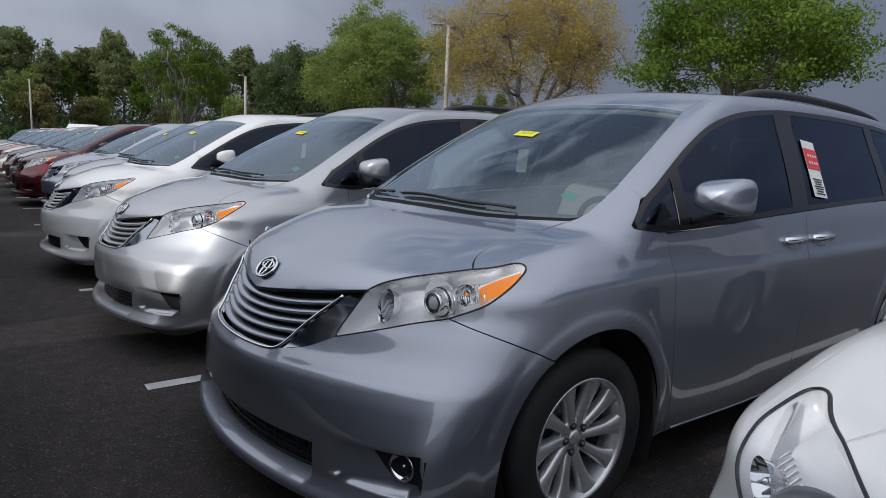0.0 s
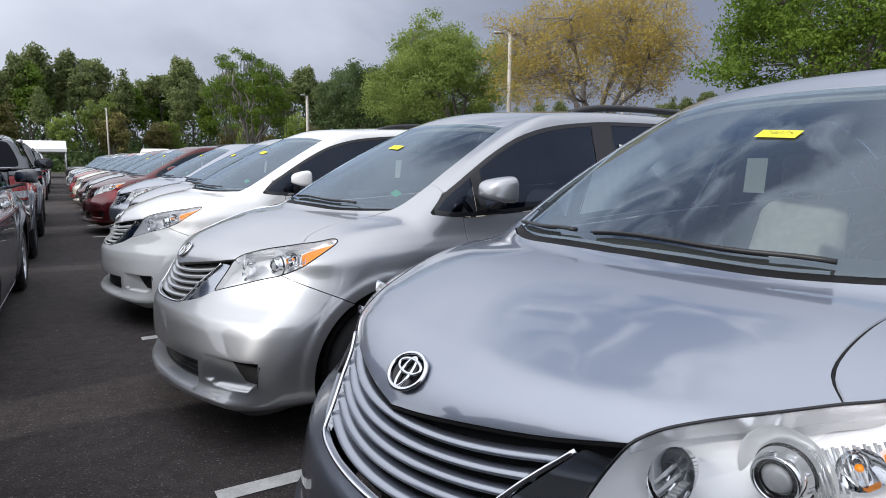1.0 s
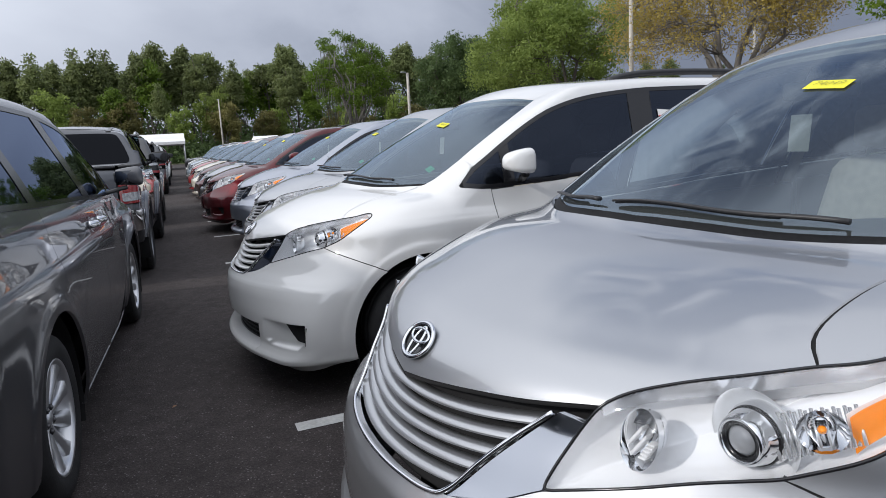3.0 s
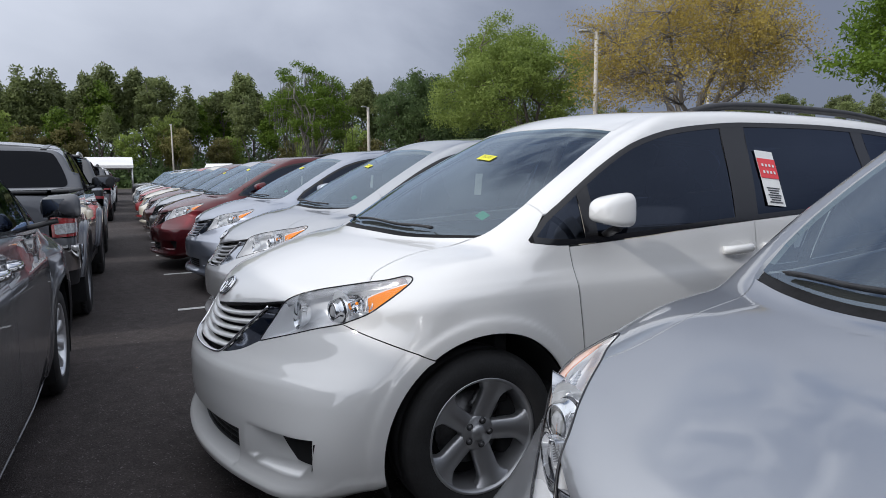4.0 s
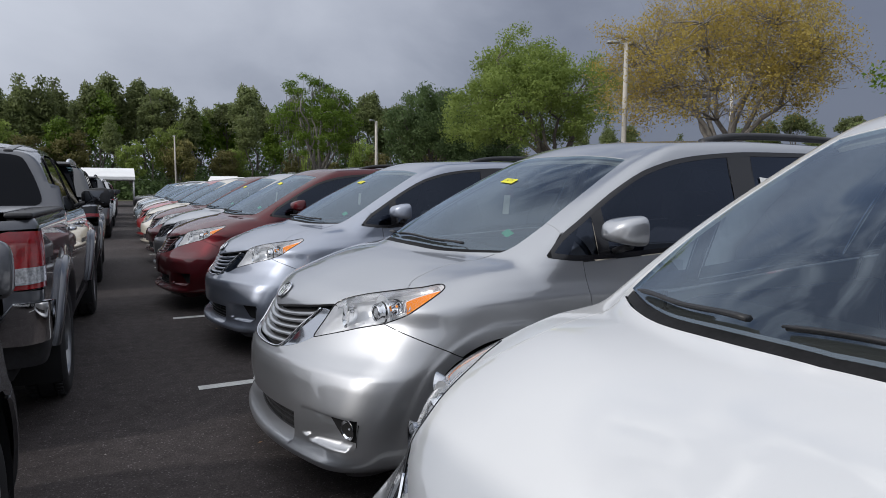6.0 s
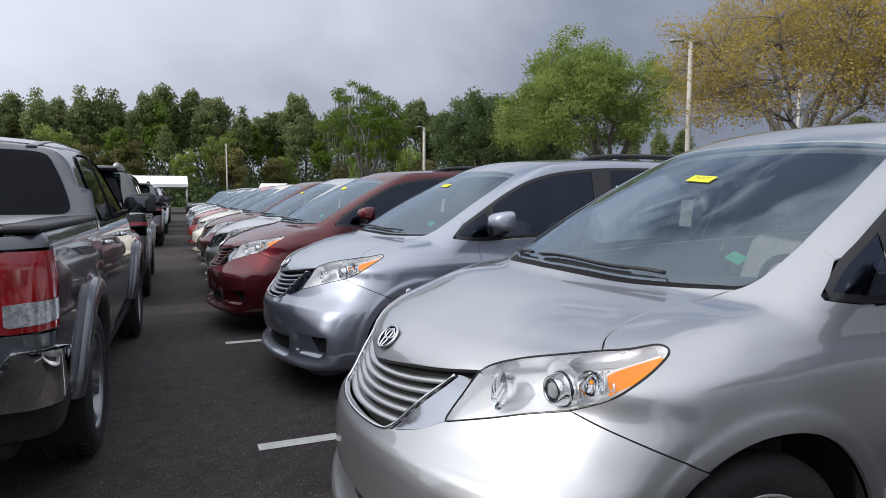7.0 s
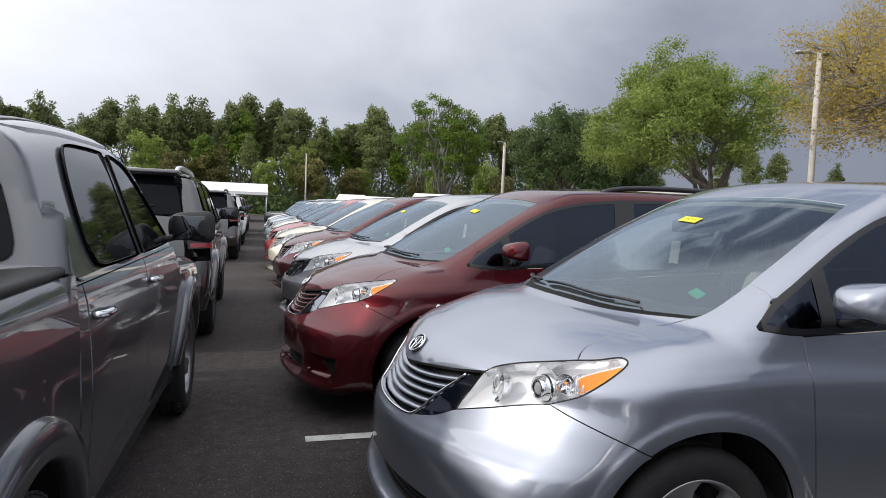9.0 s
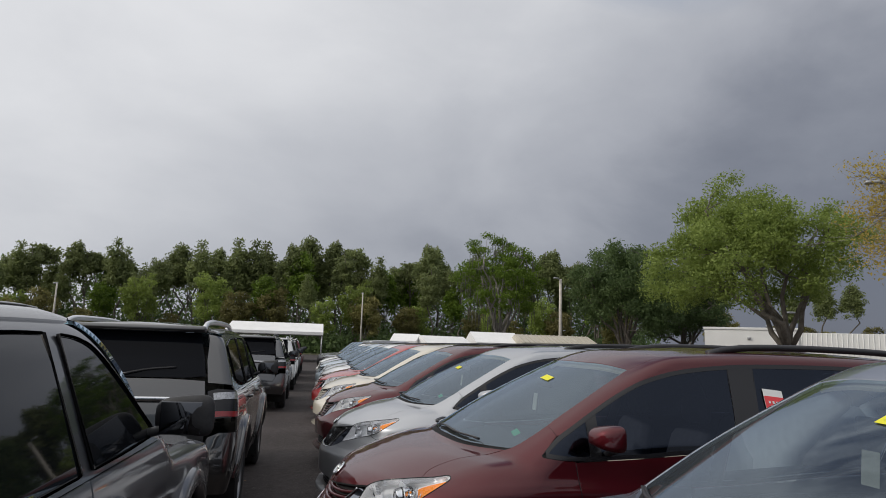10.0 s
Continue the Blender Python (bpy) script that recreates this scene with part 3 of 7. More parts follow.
def d_fender(h):
    arch = circle_arc(ARCH_F, 0.440, -14, 123, 0.98, 30)
    o = np.vstack([spline(HOOD_SIDE), spline(GLASS_EDGE[:4])[1:], spline([(1.33, 0.756, 1.295), (1.345, 0.81, 1.27), (1.353, 0.847, 1.243)])[1:],
                   on_side(VAN, [(1.30, 1.197), (1.265, 1.165), (1.246, 1.148), (1.250, 1.138), (1.27, 1.135)]),
                   on_side(VAN, [(u, belt(u) - 0.004) for u in (1.32, 1.38, 1.438)]),
                   on_side(VAN, spline([(1.438, 0, 1.112), (1.452, 0, 0.98), (1.472, 0, 0.84), (1.492, 0, 0.69), (1.52, 0, 0.45), (1.55, 0, 0.25)])[:, [0, 2]]),
                   on_side(VAN, [(1.50, 0.25), (1.45, 0.25)]), arch, spline(BUMPER_SEAM[::-1])[1:], lamp_side()])
    return panel_data(VAN, Side(), o, h * 0.7, inset=0.0034)


def d_front_door(h):
    o = side_ring(VAN, [(1.438, 1.112), (1.452, 0.98), (1.472, 0.84), (1.492, 0.69), (1.52, 0.45), (1.54, 0.30), (1.555, 0.26)], [(1.555, 0.26), (1.60, 0.25), (2.55, 0.25)],
                  [(2.55, 0.25), (2.57, 0.5), (2.59, 0.8), (2.605, 1.05), (2.615, 1.176)], [(2.615, 1.176), (2.15, 1.154), (1.83, 1.132), (1.438, 1.112)])
    return panel_data(VAN, Side(), o, h, inset=0.0034)


def d_sliding_door(h):
    o = side_ring(VAN, [(2.615, 1.176), (2.605, 1.05), (2.59, 0.8), (2.57, 0.5), (2.55, 0.25)], [(2.55, 0.25), (3.50, 0.25)], [(3.50, 0.25), (3.56, 0.55), (3.70, 0.80), (3.76, 1.0), (3.77, 1.216)],
                  [(3.77, 1.216), (3.2, 1.20), (2.615, 1.176)])
    return panel_data(VAN, Side(), o, h, inset=0.0034)


def d_door_hem(u0, u1):
    """The rounded lower edge of a door."""
    return lambda: tube(on_side(VAN, [(u, 0.253) for u in np.linspace(u0, u1, 14)]) + [0, 0.001, 0], 0.0045, 6)


def d_sill(h):
    o = side_ring(VAN, [(1.44, 0.25), (3.60, 0.25)], [(3.60, 0.25), (3.58, 0.18)], [(3.58, 0.18), (1.46, 0.18)], [(1.46, 0.18), (1.44, 0.25)])
    return panel_data(VAN, Side(), o, h)


def d_quarter(h):
    arch = circle_arc(ARCH_R, 0.44, 70, 188, 0.98, 26)
    o = np.vstack([side_ring(VAN, [(3.50, 0.25), (3.56, 0.55), (3.70, 0.80), (3.76, 1.0), (3.77, 1.216)], [(3.77, 1.216), (4.3, 1.245), (4.70, 1.268)], [(4.70, 1.268), (4.78, 1.20), (4.74, 1.15)],
                            [(4.74, 1.15), (4.72, 1.09), (4.76, 1.035)], [(4.76, 1.035), (4.73, 0.96), (4.70, 0.90)], [(4.70, 0.90), (4.5, 0.83), (4.17, 0.775)]), arch, on_side(VAN, [(3.59, 0.25)])])
    return panel_data(VAN, Side(), o, h)


def d_rear_bumper(h):
    arch = circle_arc(ARCH_R, 0.44, -12, 70, 0.98, 16)
    q = np.vstack([on_side(VAN, [(4.17, 0.775), (4.5, 0.83), (4.70, 0.90)]), [(4.95, 0.66, 0.92), (5.02, 0.4, 0.90), (5.03, 0.0, 0.90)], [(5.0, 0.0, 0.28), (4.97, 0.5, 0.28), (4.80, 0.80, 0.28)], on_side(VAN, [(4.6, 0.27)]), arch[:]])
    return panel_data(VAN, RoundRear(), q, h)


class RoundRear:
    def to(s, p):
        return np.stack([0.9 * np.arctan2(p[:, 1], p[:, 0] - 4.0), p[:, 2]], 1)
    def rays(s, q):
        a = q[:, 0] / 0.9
        z = np.zeros(len(q))
        return np.stack([z + 4.0, z, q[:, 1]], 1), np.stack([np.cos(a), np.sin(a), z], 1)


def d_tail_lamp(h):
    o = np.vstack([on_side(VAN, [(4.76, 1.035), (4.72, 1.09), (4.74, 1.15), (4.78, 1.20)]), [(4.86, 0.78, 1.24), (4.92, 0.66, 1.25), (4.95, 0.55, 1.25), (4.98, 0.55, 1.035), (4.95, 0.66, 1.03)]])
    return panel_data(VAN, RoundRear(), o, h, lift=0.006)


def d_tail_side(h):
    o = np.vstack([on_side(VAN, [(4.70, 0.90), (4.73, 0.96), (4.76, 1.035)]), [(4.95, 0.66, 1.03), (4.95, 0.66, 0.92)]])
    return panel_data(VAN, RoundRear(), o, h)


def d_tail_clear(h):
    o = np.vstack([on_side(VAN, [(4.745, 1.15), (4.78, 1.195)]), [(4.86, 0.78, 1.235), (4.92, 0.66, 1.245), (4.945, 0.56, 1.245), (4.955, 0.56, 1.18), (4.91, 0.68, 1.175)]])
    return panel_data(VAN, RoundRear(), o, h, lift=0.008)


def d_tailgate(h):
    o = np.array([(5.03, 0, 0.90), (5.02, 0.4, 0.90), (4.95, 0.66, 0.92), (4.96, 0.66, 1.03), (4.98, 0.55, 1.035), (4.96, 0.55, 1.25), (4.94, 0.50, 1.252), (4.90, 0.4, 1.24), (4.92, 0, 1.24)])
    return panel_data(VAN, RoundRear(), mirrored(o), h)


def d_rear_glass(h):
    o = np.array([(4.92, 0, 1.245), (4.90, 0.4, 1.245), (4.86, 0.70, 1.255), (4.78, 0.66, 1.45), (4.72, 0.60, 1.60), (4.76, 0.3, 1.63), (4.77, 0, 1.64)])
    return panel_data(VAN, RoundRear(), mirrored(o), h)


def d_pillar(h):
    u = np.array([4.66, 4.2, 3.75, 3.3, 2.78, 2.5, 2.22, 1.96, 1.75, 1.57, 1.43, 1.353])
    o = np.vstack([spline([(1.353, 0.847, 1.243), (1.345, 0.81, 1.27), (1.33, 0.756, 1.295)]), spline(GLASS_EDGE[3:])[1:], spline(ROOF_EDGE)[1:],
                   [(4.72, 0.62, 1.62)], on_side(VAN, spline([(a, 0, float(head_line(a))) for a in u])[:-1, [0, 2]])])
    return panel_data(VAN, Side(), o, h)


def d_corner_post(h):
    o = np.vstack([on_side(VAN, [(4.70, 1.268), (4.68, 1.40), (4.66, 1.585)]), [(4.72, 0.62, 1.62), (4.78, 0.665, 1.45), (4.87, 0.72, 1.25)], on_side(VAN, [(4.78, 1.18)])])
    return panel_data(VAN, Side(), o, h)


def d_roof(h):
    back = [(4.70, 0.50, 1.68), (4.76, 0.25, 1.68), (4.77, 0.0, 1.68)]
    front = uv_line([(1.90, 0.655), (1.83, 0.40), (1.78, 0.2), (1.765, 0.0)])[::-1]
    return panel_data(VAN, Top(), mirrored(np.vstack([spline(front), spline(ROOF_EDGE)[1:], back])), h * 1.6)


def d_windshield(h):
    base = uv_line([(0.848, 0.0), (0.866, 0.2), (0.914, 0.41), (0.997, 0.58), (1.108, 0.741)])
    top = uv_line([(1.90, 0.655), (1.83, 0.40), (1.78, 0.2), (1.765, 0.0)])
    half = np.vstack([spline(base), spline(GLASS_EDGE[2:])[1:], spline(top)[1:]])
    return panel_data(VAN, Top(), mirrored(half), h * 1.5, lift=-0.003)


def d_cowl(h):
    base = uv_line([(0.848, 0.0), (0.866, 0.2), (0.914, 0.41), (0.997, 0.58), (1.108, 0.741)])
    half = np.vstack([spline(HOOD_BACK[::-1]), spline(GLASS_EDGE[:2]), spline(base[::-1])[1:]])
    return panel_data(VAN, Top(), mirrored(half), h, lift=-0.012, flange=0)


def pane(u0, u1, t0, t1, lift=-0.002, top=0.022, bottom=0.018):
    def make(h=0.06):
        lo = [(u, float(belt(u)) + bottom) for u in np.linspace(u0, u1, 8)]
        hi = [(u, float(head_line(u)) - top) for u in np.linspace(t1, t0, 14)]
        return panel_data(VAN, Side(), on_side(VAN, lo + hi), h, lift=lift, flange=0.004)
    return make


def strip(u0, u1, which, a, c):
    """A dark seal along the belt or the head of the windows."""
    def make(h=0.06):
        g = belt if which == "belt" else head_line
        us = np.concatenate([np.linspace(u0, u0 + 0.2, 6), np.linspace(u0 + 0.25, u1, 40)])
        lo = [(u, float(g(u)) + a) for u in us]
        hi = [(u, float(g(u)) + c) for u in us[::-1]]
        return panel_data(VAN, Side(), on_side(VAN, lo + hi), h, lift=0.002, inset=0.0, flange=0.006)
    return make


def bar(b0, b1, t0, t1):
    def make(h=0.06):
        return panel_data(VAN, Side(), on_side(VAN, [(b0, float(belt(b0)) + 0.01), (b1, float(belt(b1)) + 0.01), (t1, float(head_line(t1)) - 0.01), (t0, float(head_line(t0)) - 0.01)]), h, lift=0.001, inset=0, flange=0.006)
    return make


LAMP_RING = [LAMP_LOW, LAMP_LOW_OUT, LAMP_TIP, LAMP_TOP_OUT, LAMP_TOP, LAMP_IN]


def lamp_loop():
    """The lamp's edge on the body, in even small steps."""
    p = snap(VAN, ring(*LAMP_RING))
    p = np.vstack([p, p[:1]])
    d = np.concatenate([[0], np.cumsum(np.linalg.norm(np.diff(p, axis=0), axis=1))])
    t = np.linspace(0, d[-1], 150, endpoint=False)
    q = np.stack([np.interp(t, d, p[:, k]) for k in range(3)], 1)
    for _ in range(3):
        q = 0.5 * q + 0.25 * (np.roll(q, 1, 0) + np.roll(q, -1, 0))
    return snap(VAN, q)


def lamp_side():
    """The part of the lamp's edge that the fender meets, from the bumper round the tip to the hood."""
    p = lamp_loop()
    a, c = (int(np.argmin(np.linalg.norm(p - q, axis=1))) for q in (LAMP_LOW_OUT[0], LAMP_TOP_OUT[-1]))
    k = len(p)
    fwd = [(a + i) % k for i in range(1, (c - a) % k)]
    back = [(a - i) % k for i in range(1, (a - c) % k)]
    return max((p[fwd], p[back]), key=lambda q: q[:, 0].max())


def d_lamp_bowl():
    p = lamp_loop()
    n = grad(VAN, p)
    c = p.mean(0)
    rows = [p, p - n * 0.012, c + (p - c) * 0.94 - n * np.where(p[:, :1] > 0.50, 0.060, 0.030), c + (p - c) * 0.80 + np.array([0.062, -0.020, -0.010])]
    k = len(p)
    v = np.vstack(rows + [c + np.array([[0.070, -0.02, -0.010]])])
    f = [[r * k + i, r * k + (i + 1) % k, (r + 1) * k + (i + 1) % k, (r + 1) * k + i] for r in range(3) for i in range(k)]
    f += [[3 * k + i, 3 * k + (i + 1) % k, 4 * k] for i in range(k)]
    return v, [x[::-1] for x in f], None


def d_lamp_rim():
    p = lamp_loop()
    return tube(p - grad(VAN, p) * 0.001, 0.0032, 6, True)


PROJECTOR = look((0.492, 0.722, 0.900), (-1.0, 0.86, 0.875))
HIGH_BEAM = look((0.366, 0.604, 0.876), (-1.0, 0.80, 0.862)) @ pose(0, 0, 0, 0, 0, -20) @ Matrix.Diagonal((0.72, 1.22, 1, 1))


def flipz(d):
    v, f, n = d
    return v * [1, 1, -1], [x[::-1] for x in f], n


def d_projector():
    """The chrome barrel round the low beam's lens."""
    barrel = lathe([(-0.02, 0.054), (0.004, 0.054), (0.008, 0.050), (0.034, 0.045), (0.048, 0.041), (0.051, 0.038), (0.048, 0.034), (0.036, 0.032)], "z", 36, caps=False)
    return moved(flipz(barrel), PROJECTOR)


def d_projector_plate():
    """The satin dish that the barrel stands in."""
    return moved(flipz(lathe([(0.012, 0.080), (0.010, 0.077), (-0.006, 0.066), (-0.016, 0.052)], "z", 36, caps=False)), PROJECTOR)


def d_projector_band():
    return moved(flipz(lathe([(0.010, 0.0508), (0.018, 0.0496), (0.018, 0.048), (0.010, 0.049)], "z", 36, caps=False)), PROJECTOR)


def d_lens_ring():
    return moved(flipz(lathe([(0.047, 0.0345), (0.0465, 0.027), (0.040, 0.026)], "z", 30, caps=False)), PROJECTOR)


def d_projector_lens():
    ball = lathe([(0.036, 0.027), (0.044, 0.024), (0.050, 0.017), (0.053, 0.008), (0.0535, 0.0)], "z", 24)
    return moved(flipz(ball), PROJECTOR)


def d_high_beam():
    prof = [(0.026, 0.054), (0.022, 0.051), (0.004, 0.046), (-0.016, 0.037), (-0.030, 0.022), (-0.034, 0.0)]
    return moved(flipz(lathe(prof, "z", 32, caps=False)), HIGH_BEAM)


def d_high_ribs():
    """Fine ridges across the upper half of the high beam's cup."""
    out = []
    for k in range(11):
        y = 0.004 + 0.0038 * k
        w = math.sqrt(max(0.046**2 - y * y, 1e-6))
        x = np.linspace(-w, w, 9)
        out.append(tube(np.stack([x, 0 * x + y, 0.028 - 0.020 * (x**2 + y * y) / 0.046**2 - 0.012], 1), 0.0011, 4))
    return moved(merge(*out), HIGH_BEAM)


def d_high_fins():
    """Bright fins in the lower half of the cup."""
    out = [moved(box(-0.004, 0.004, -0.045, 0.012, -0.012, 0.008, 0.002), pose(x, y, 0, 0, 0, -28)) for x, y in ((-0.020, 0.0), (-0.002, -0.008))]
    for k in range(5):
        out.append(moved(box(-0.010, 0.010, -0.002, 0.0015, -0.010, 0.006, 0.0008), pose(0.022 - 0.003 * k, -0.004 - 0.008 * k, 0, 0, 0, 14)))
    return moved(merge(*out), HIGH_BEAM)


def d_bezel():
    """The fluted clear wall between the low beam and the amber corner."""
    flutes = []
    for k in range(17):
        p = snap(VAN, np.array([[0.455 + 0.0062 * k, 0.795 + 0.0040 * k, 0.885 + 0.0024 * k], [0.465 + 0.0066 * k, 0.757 + 0.0046 * k, 0.978 + 0.0014 * k]]))
        flutes.append(tube(p - grad(VAN, p) * (0.018 + 0.006 * (k % 2)), 0.0032, 5))
    return merge(*flutes)


def d_bulb():
    m = look((0.515, 0.815, 0.940), (-0.4, 1.6, 0.93))
    return moved(flipz(lathe([(-0.02, 0.006), (0.0, 0.007), (0.006, 0.005), (0.008, 0.0)], "z", 12)), m)


def d_position_lamp():
    m = look((0.515, 0.815, 0.940), (-0.4, 1.6, 0.93))
    return moved(flipz(lathe([(0.010, 0.036), (0.004, 0.033), (-0.018, 0.022), (-0.026, 0.008), (0.0, 0.007), (0.004, 0.0)], "z", 16, caps=False)), m)


def d_lamp_shelf():
    """The bright shelf under the clear cover's upper edge."""
    top = snap(VAN, spline(LAMP_TOP_OUT + LAMP_TOP[1:]))
    n = grad(VAN, top)
    a, c = top - n * 0.006, top - n * 0.022 + np.array([0.0, 0.0, -0.016])
    k = len(top)
    return np.vstack([a, c]), [[i, i + 1, k + i + 1, k + i] for i in range(k - 1)], None


def amber_wall(shift):
    """An upright wall inside the outer corner of the lamp, close under the cover."""
    us = np.linspace(0.552, 0.700, 12)
    vs = 0.832 + 0.24 * (us - 0.552) + shift
    o = np.stack([us, vs, np.full(12, 0.8)], 1)
    top = VAN.hit(o, np.tile([0.0, 0, 1], (12, 1)))[:, 2] - 0.007
    low = top - np.interp(us, [0.552, 0.62, 0.70], [0.052, 0.046, 0.014])
    v = np.vstack([np.stack([us, vs, top], 1), np.stack([us - 0.004, vs + 0.016, low], 1)])
    return v, [[k, k + 1, 13 + k, 12 + k] for k in range(11)], None


def d_amber():
    return amber_wall(0.0)


def d_amber_back():
    return amber_wall(-0.006)


def d_lamp_cover(h):
    return panel_data(VAN, Round(), lamp_loop(), h, lift=0.001, inset=0.004, flange=0)


def grille_end(z):
    """How far out the slats reach at that height."""
    return 0.305 + (z - 0.688) / 0.205 * 0.155


def d_grille_back(h):
    half = np.vstack([spline(HOOD_FRONT), spline(LAMP_IN)[1:], spline(GRILLE_LOW)[1:]])
    return panel_data(VAN, Fan(), mirrored(half), h, lift=-0.045, inset=0.0, flange=0)


def d_slat(k, n=5):
    def make():
        t = (k + 0.5) / n
        zc, zr = 0.694 + 0.158 * t, 0.012 + 0.028 * t
        end = grille_end(zc + zr)
        vv = np.linspace(-end, end, 37)
        zz = zc + zr * (vv / end)**2
        rows = []
        for dz, lift in ((0.010, -0.036), (0.007, -0.022), (-0.008, -0.003), (-0.012, -0.006), (-0.013, -0.03)):
            q = np.stack([np.ones(37), vv, zz + dz], 1)
            p = VAN.hit(q, np.tile([-1.0, 0, 0], (37, 1)))
            rows.append(p + grad(VAN, p) * lift)
        v = np.vstack(rows)
        f = [[r * 37 + i, r * 37 + i + 1, (r + 1) * 37 + i + 1, (r + 1) * 37 + i] for r in range(4) for i in range(36)]
        return v, [x[::-1] for x in f], None
    return make


def front_line(pts):
    p = np.array(pts, float)
    q = np.stack([np.ones(len(p)), p[:, 0], p[:, 1]], 1)
    return VAN.hit(q, np.tile([-1.0, 0, 0], (len(p), 1)))


def d_grille_trim():
    half = spline([(0, 0.676, 0), (0.15, 0.677, 0), (0.27, 0.682, 0), (0.315, 0.70, 0), (0.36, 0.765, 0), (0.41, 0.83, 0), (0.47, 0.893, 0)], 0.012)[:, :2]
    p = front_line(np.vstack([half[::-1] * [-1, 1], half[1:]]))
    return tube(p + grad(VAN, p) * 0.001, 0.006, 6, False)


def d_wing():
    o = np.vstack([front_line(spline([(0.478, 0.896, 0), (0.42, 0.83, 0), (0.37, 0.765, 0), (0.325, 0.70, 0), (0.305, 0.683, 0)])[:, :2]), spline(GRILLE_LOW[2::-1]), spline(LAMP_IN[::-1])[1:-2]])
    return panel_data(VAN, Round(), o, 0.02, lift=-0.004, flange=0.02)


def ellipse_tube(cx, cy, rx, ry, r, n=36):
    a = np.linspace(0, 2 * math.pi, n, endpoint=False)
    return tube(np.stack([cx + rx * np.cos(a), cy + ry * np.sin(a), 0 * a], 1), r, 6, True, 0.8)


def badge_pose():
    p = front_line([(0.0, 0.918)])[0]
    n = grad(VAN, p[None])[0]
    return look(tuple(p + n * 0.006), tuple(p + n), 0)


def d_badge():
    m = badge_pose() @ pose(0, 0, 0, 0, 180, 0)
    return moved(merge(ellipse_tube(0, 0, 0.068, 0.047, 0.0065), ellipse_tube(0, 0.012, 0.046, 0.018, 0.005), ellipse_tube(0, -0.004, 0.019, 0.040, 0.005)), m)


def d_badge_plate():
    m = badge_pose() @ pose(0, 0, 0, 0, 180, 0)
    d = lathe([(-0.006, 0.0), (-0.006, 0.060), (-0.003, 0.064), (-0.012, 0.066)], "z", 32)
    return moved((d[0] * [1, 0.69, 1], d[1], None), m)


def d_intake():
    bars = []
    for z in (0.308, 0.334, 0.36, 0.386, 0.410):
        vv = np.linspace(-0.49, 0.49, 25)
        p = np.stack([VAN.nose(z) + (0.22 * (vv / 0.8)**2) + 0.055, vv, np.full(25, z)], 1)
        bars.append(tube(p, 0.005, 5))
    for v in np.linspace(-0.46, 0.46, 16):
        u = float(VAN.nose(0.39)) + 0.22 * (v / 0.8)**2 + 0.06
        bars.append(tube([(u, v, 0.303), (u, v, 0.42)], 0.004, 4))
    return merge(*bars)


def pocket_fill(half_v, v0, z0, z1, back):
    def make():
        vv = np.linspace(v0, v0 + half_v, 20)
        a, c = [], []
        for z, row in ((z0, a), (z1, c)):
            for v in vv:
                row.append((float(VAN.nose(z)) + 0.22 * (v / 0.8)**2 + back, v, z))
        k = len(vv)
        return np.array(a + c), [[i, k + i, k + i + 1, i + 1] for i in range(k - 1)], None
    return make


def d_fog_cover():
    """The black insert at the back of the fog lamp scoop."""
    o = ring([(0.28, 0.668, 0.452), (0.33, 0.77, 0.455), (0.36, 0.864, 0.452)], [(0.36, 0.864, 0.452), (0.37, 0.867, 0.41), (0.36, 0.864, 0.352)], [(0.36, 0.864, 0.352), (0.33, 0.80, 0.352), (0.31, 0.752, 0.356)], [(0.31, 0.752, 0.356), (0.28, 0.668, 0.452)])
    return panel_data(VAN, Round(), o, 0.015, lift=0.004, flange=0.008, inset=0)


def d_mirror_shell():
    """A rounded shell, flat behind."""
    n, m = 14, 24
    v, f = [], []
    for i in range(n + 1):
        t = math.pi * i / n
        for j in range(m):
            a = 2 * math.pi * j / m
            ca, sa = math.cos(a), math.sin(a)
            sy = math.copysign(abs(ca)**0.48, ca) * math.sin(t)**0.75
            sz = math.copysign(abs(sa)**0.52, sa) * math.sin(t)**0.75
            x = -math.cos(t)
            x = x * 0.118 if x < 0 else x * 0.038
            v.append((1.585 + x + 0.022 * sy, 1.074 + 0.103 * sy, 1.258 + 0.080 * sz * (1 if sz > 0 else 0.68) + 0.012 * sy * sz))
    for i in range(n):
        for j in range(m):
            k = (j + 1) % m
            f.append([i * m + j, i * m + k, (i + 1) * m + k, (i + 1) * m + j])
    return np.array(v), f, None


def d_mirror_glass():
    v, f, n = box(1.616, 1.622, 0.99, 1.155, 1.21, 1.315, 0.004)
    return v, f, None


def d_mirror_foot():
    return tube(spline([(1.64, 0.905, 1.155), (1.63, 0.95, 1.165), (1.61, 1.0, 1.178), (1.60, 1.06, 1.19)], 0.02), 0.026, 8, squash=0.6)


def d_handle(u):
    def make():
        p = on_side(VAN, [(u - 0.10, 1.035), (u - 0.085, 1.037), (u - 0.05, 1.039), (u, 1.040), (u + 0.05, 1.041), (u + 0.085, 1.041), (u + 0.10, 1.041)])
        out = np.array([0.0, 0.018, 0.032, 0.036, 0.032, 0.018, 0.0])
        p[:, 1] += out
        return tube(spline(p, 0.015), 0.018, 8, squash=1.25)
    return make


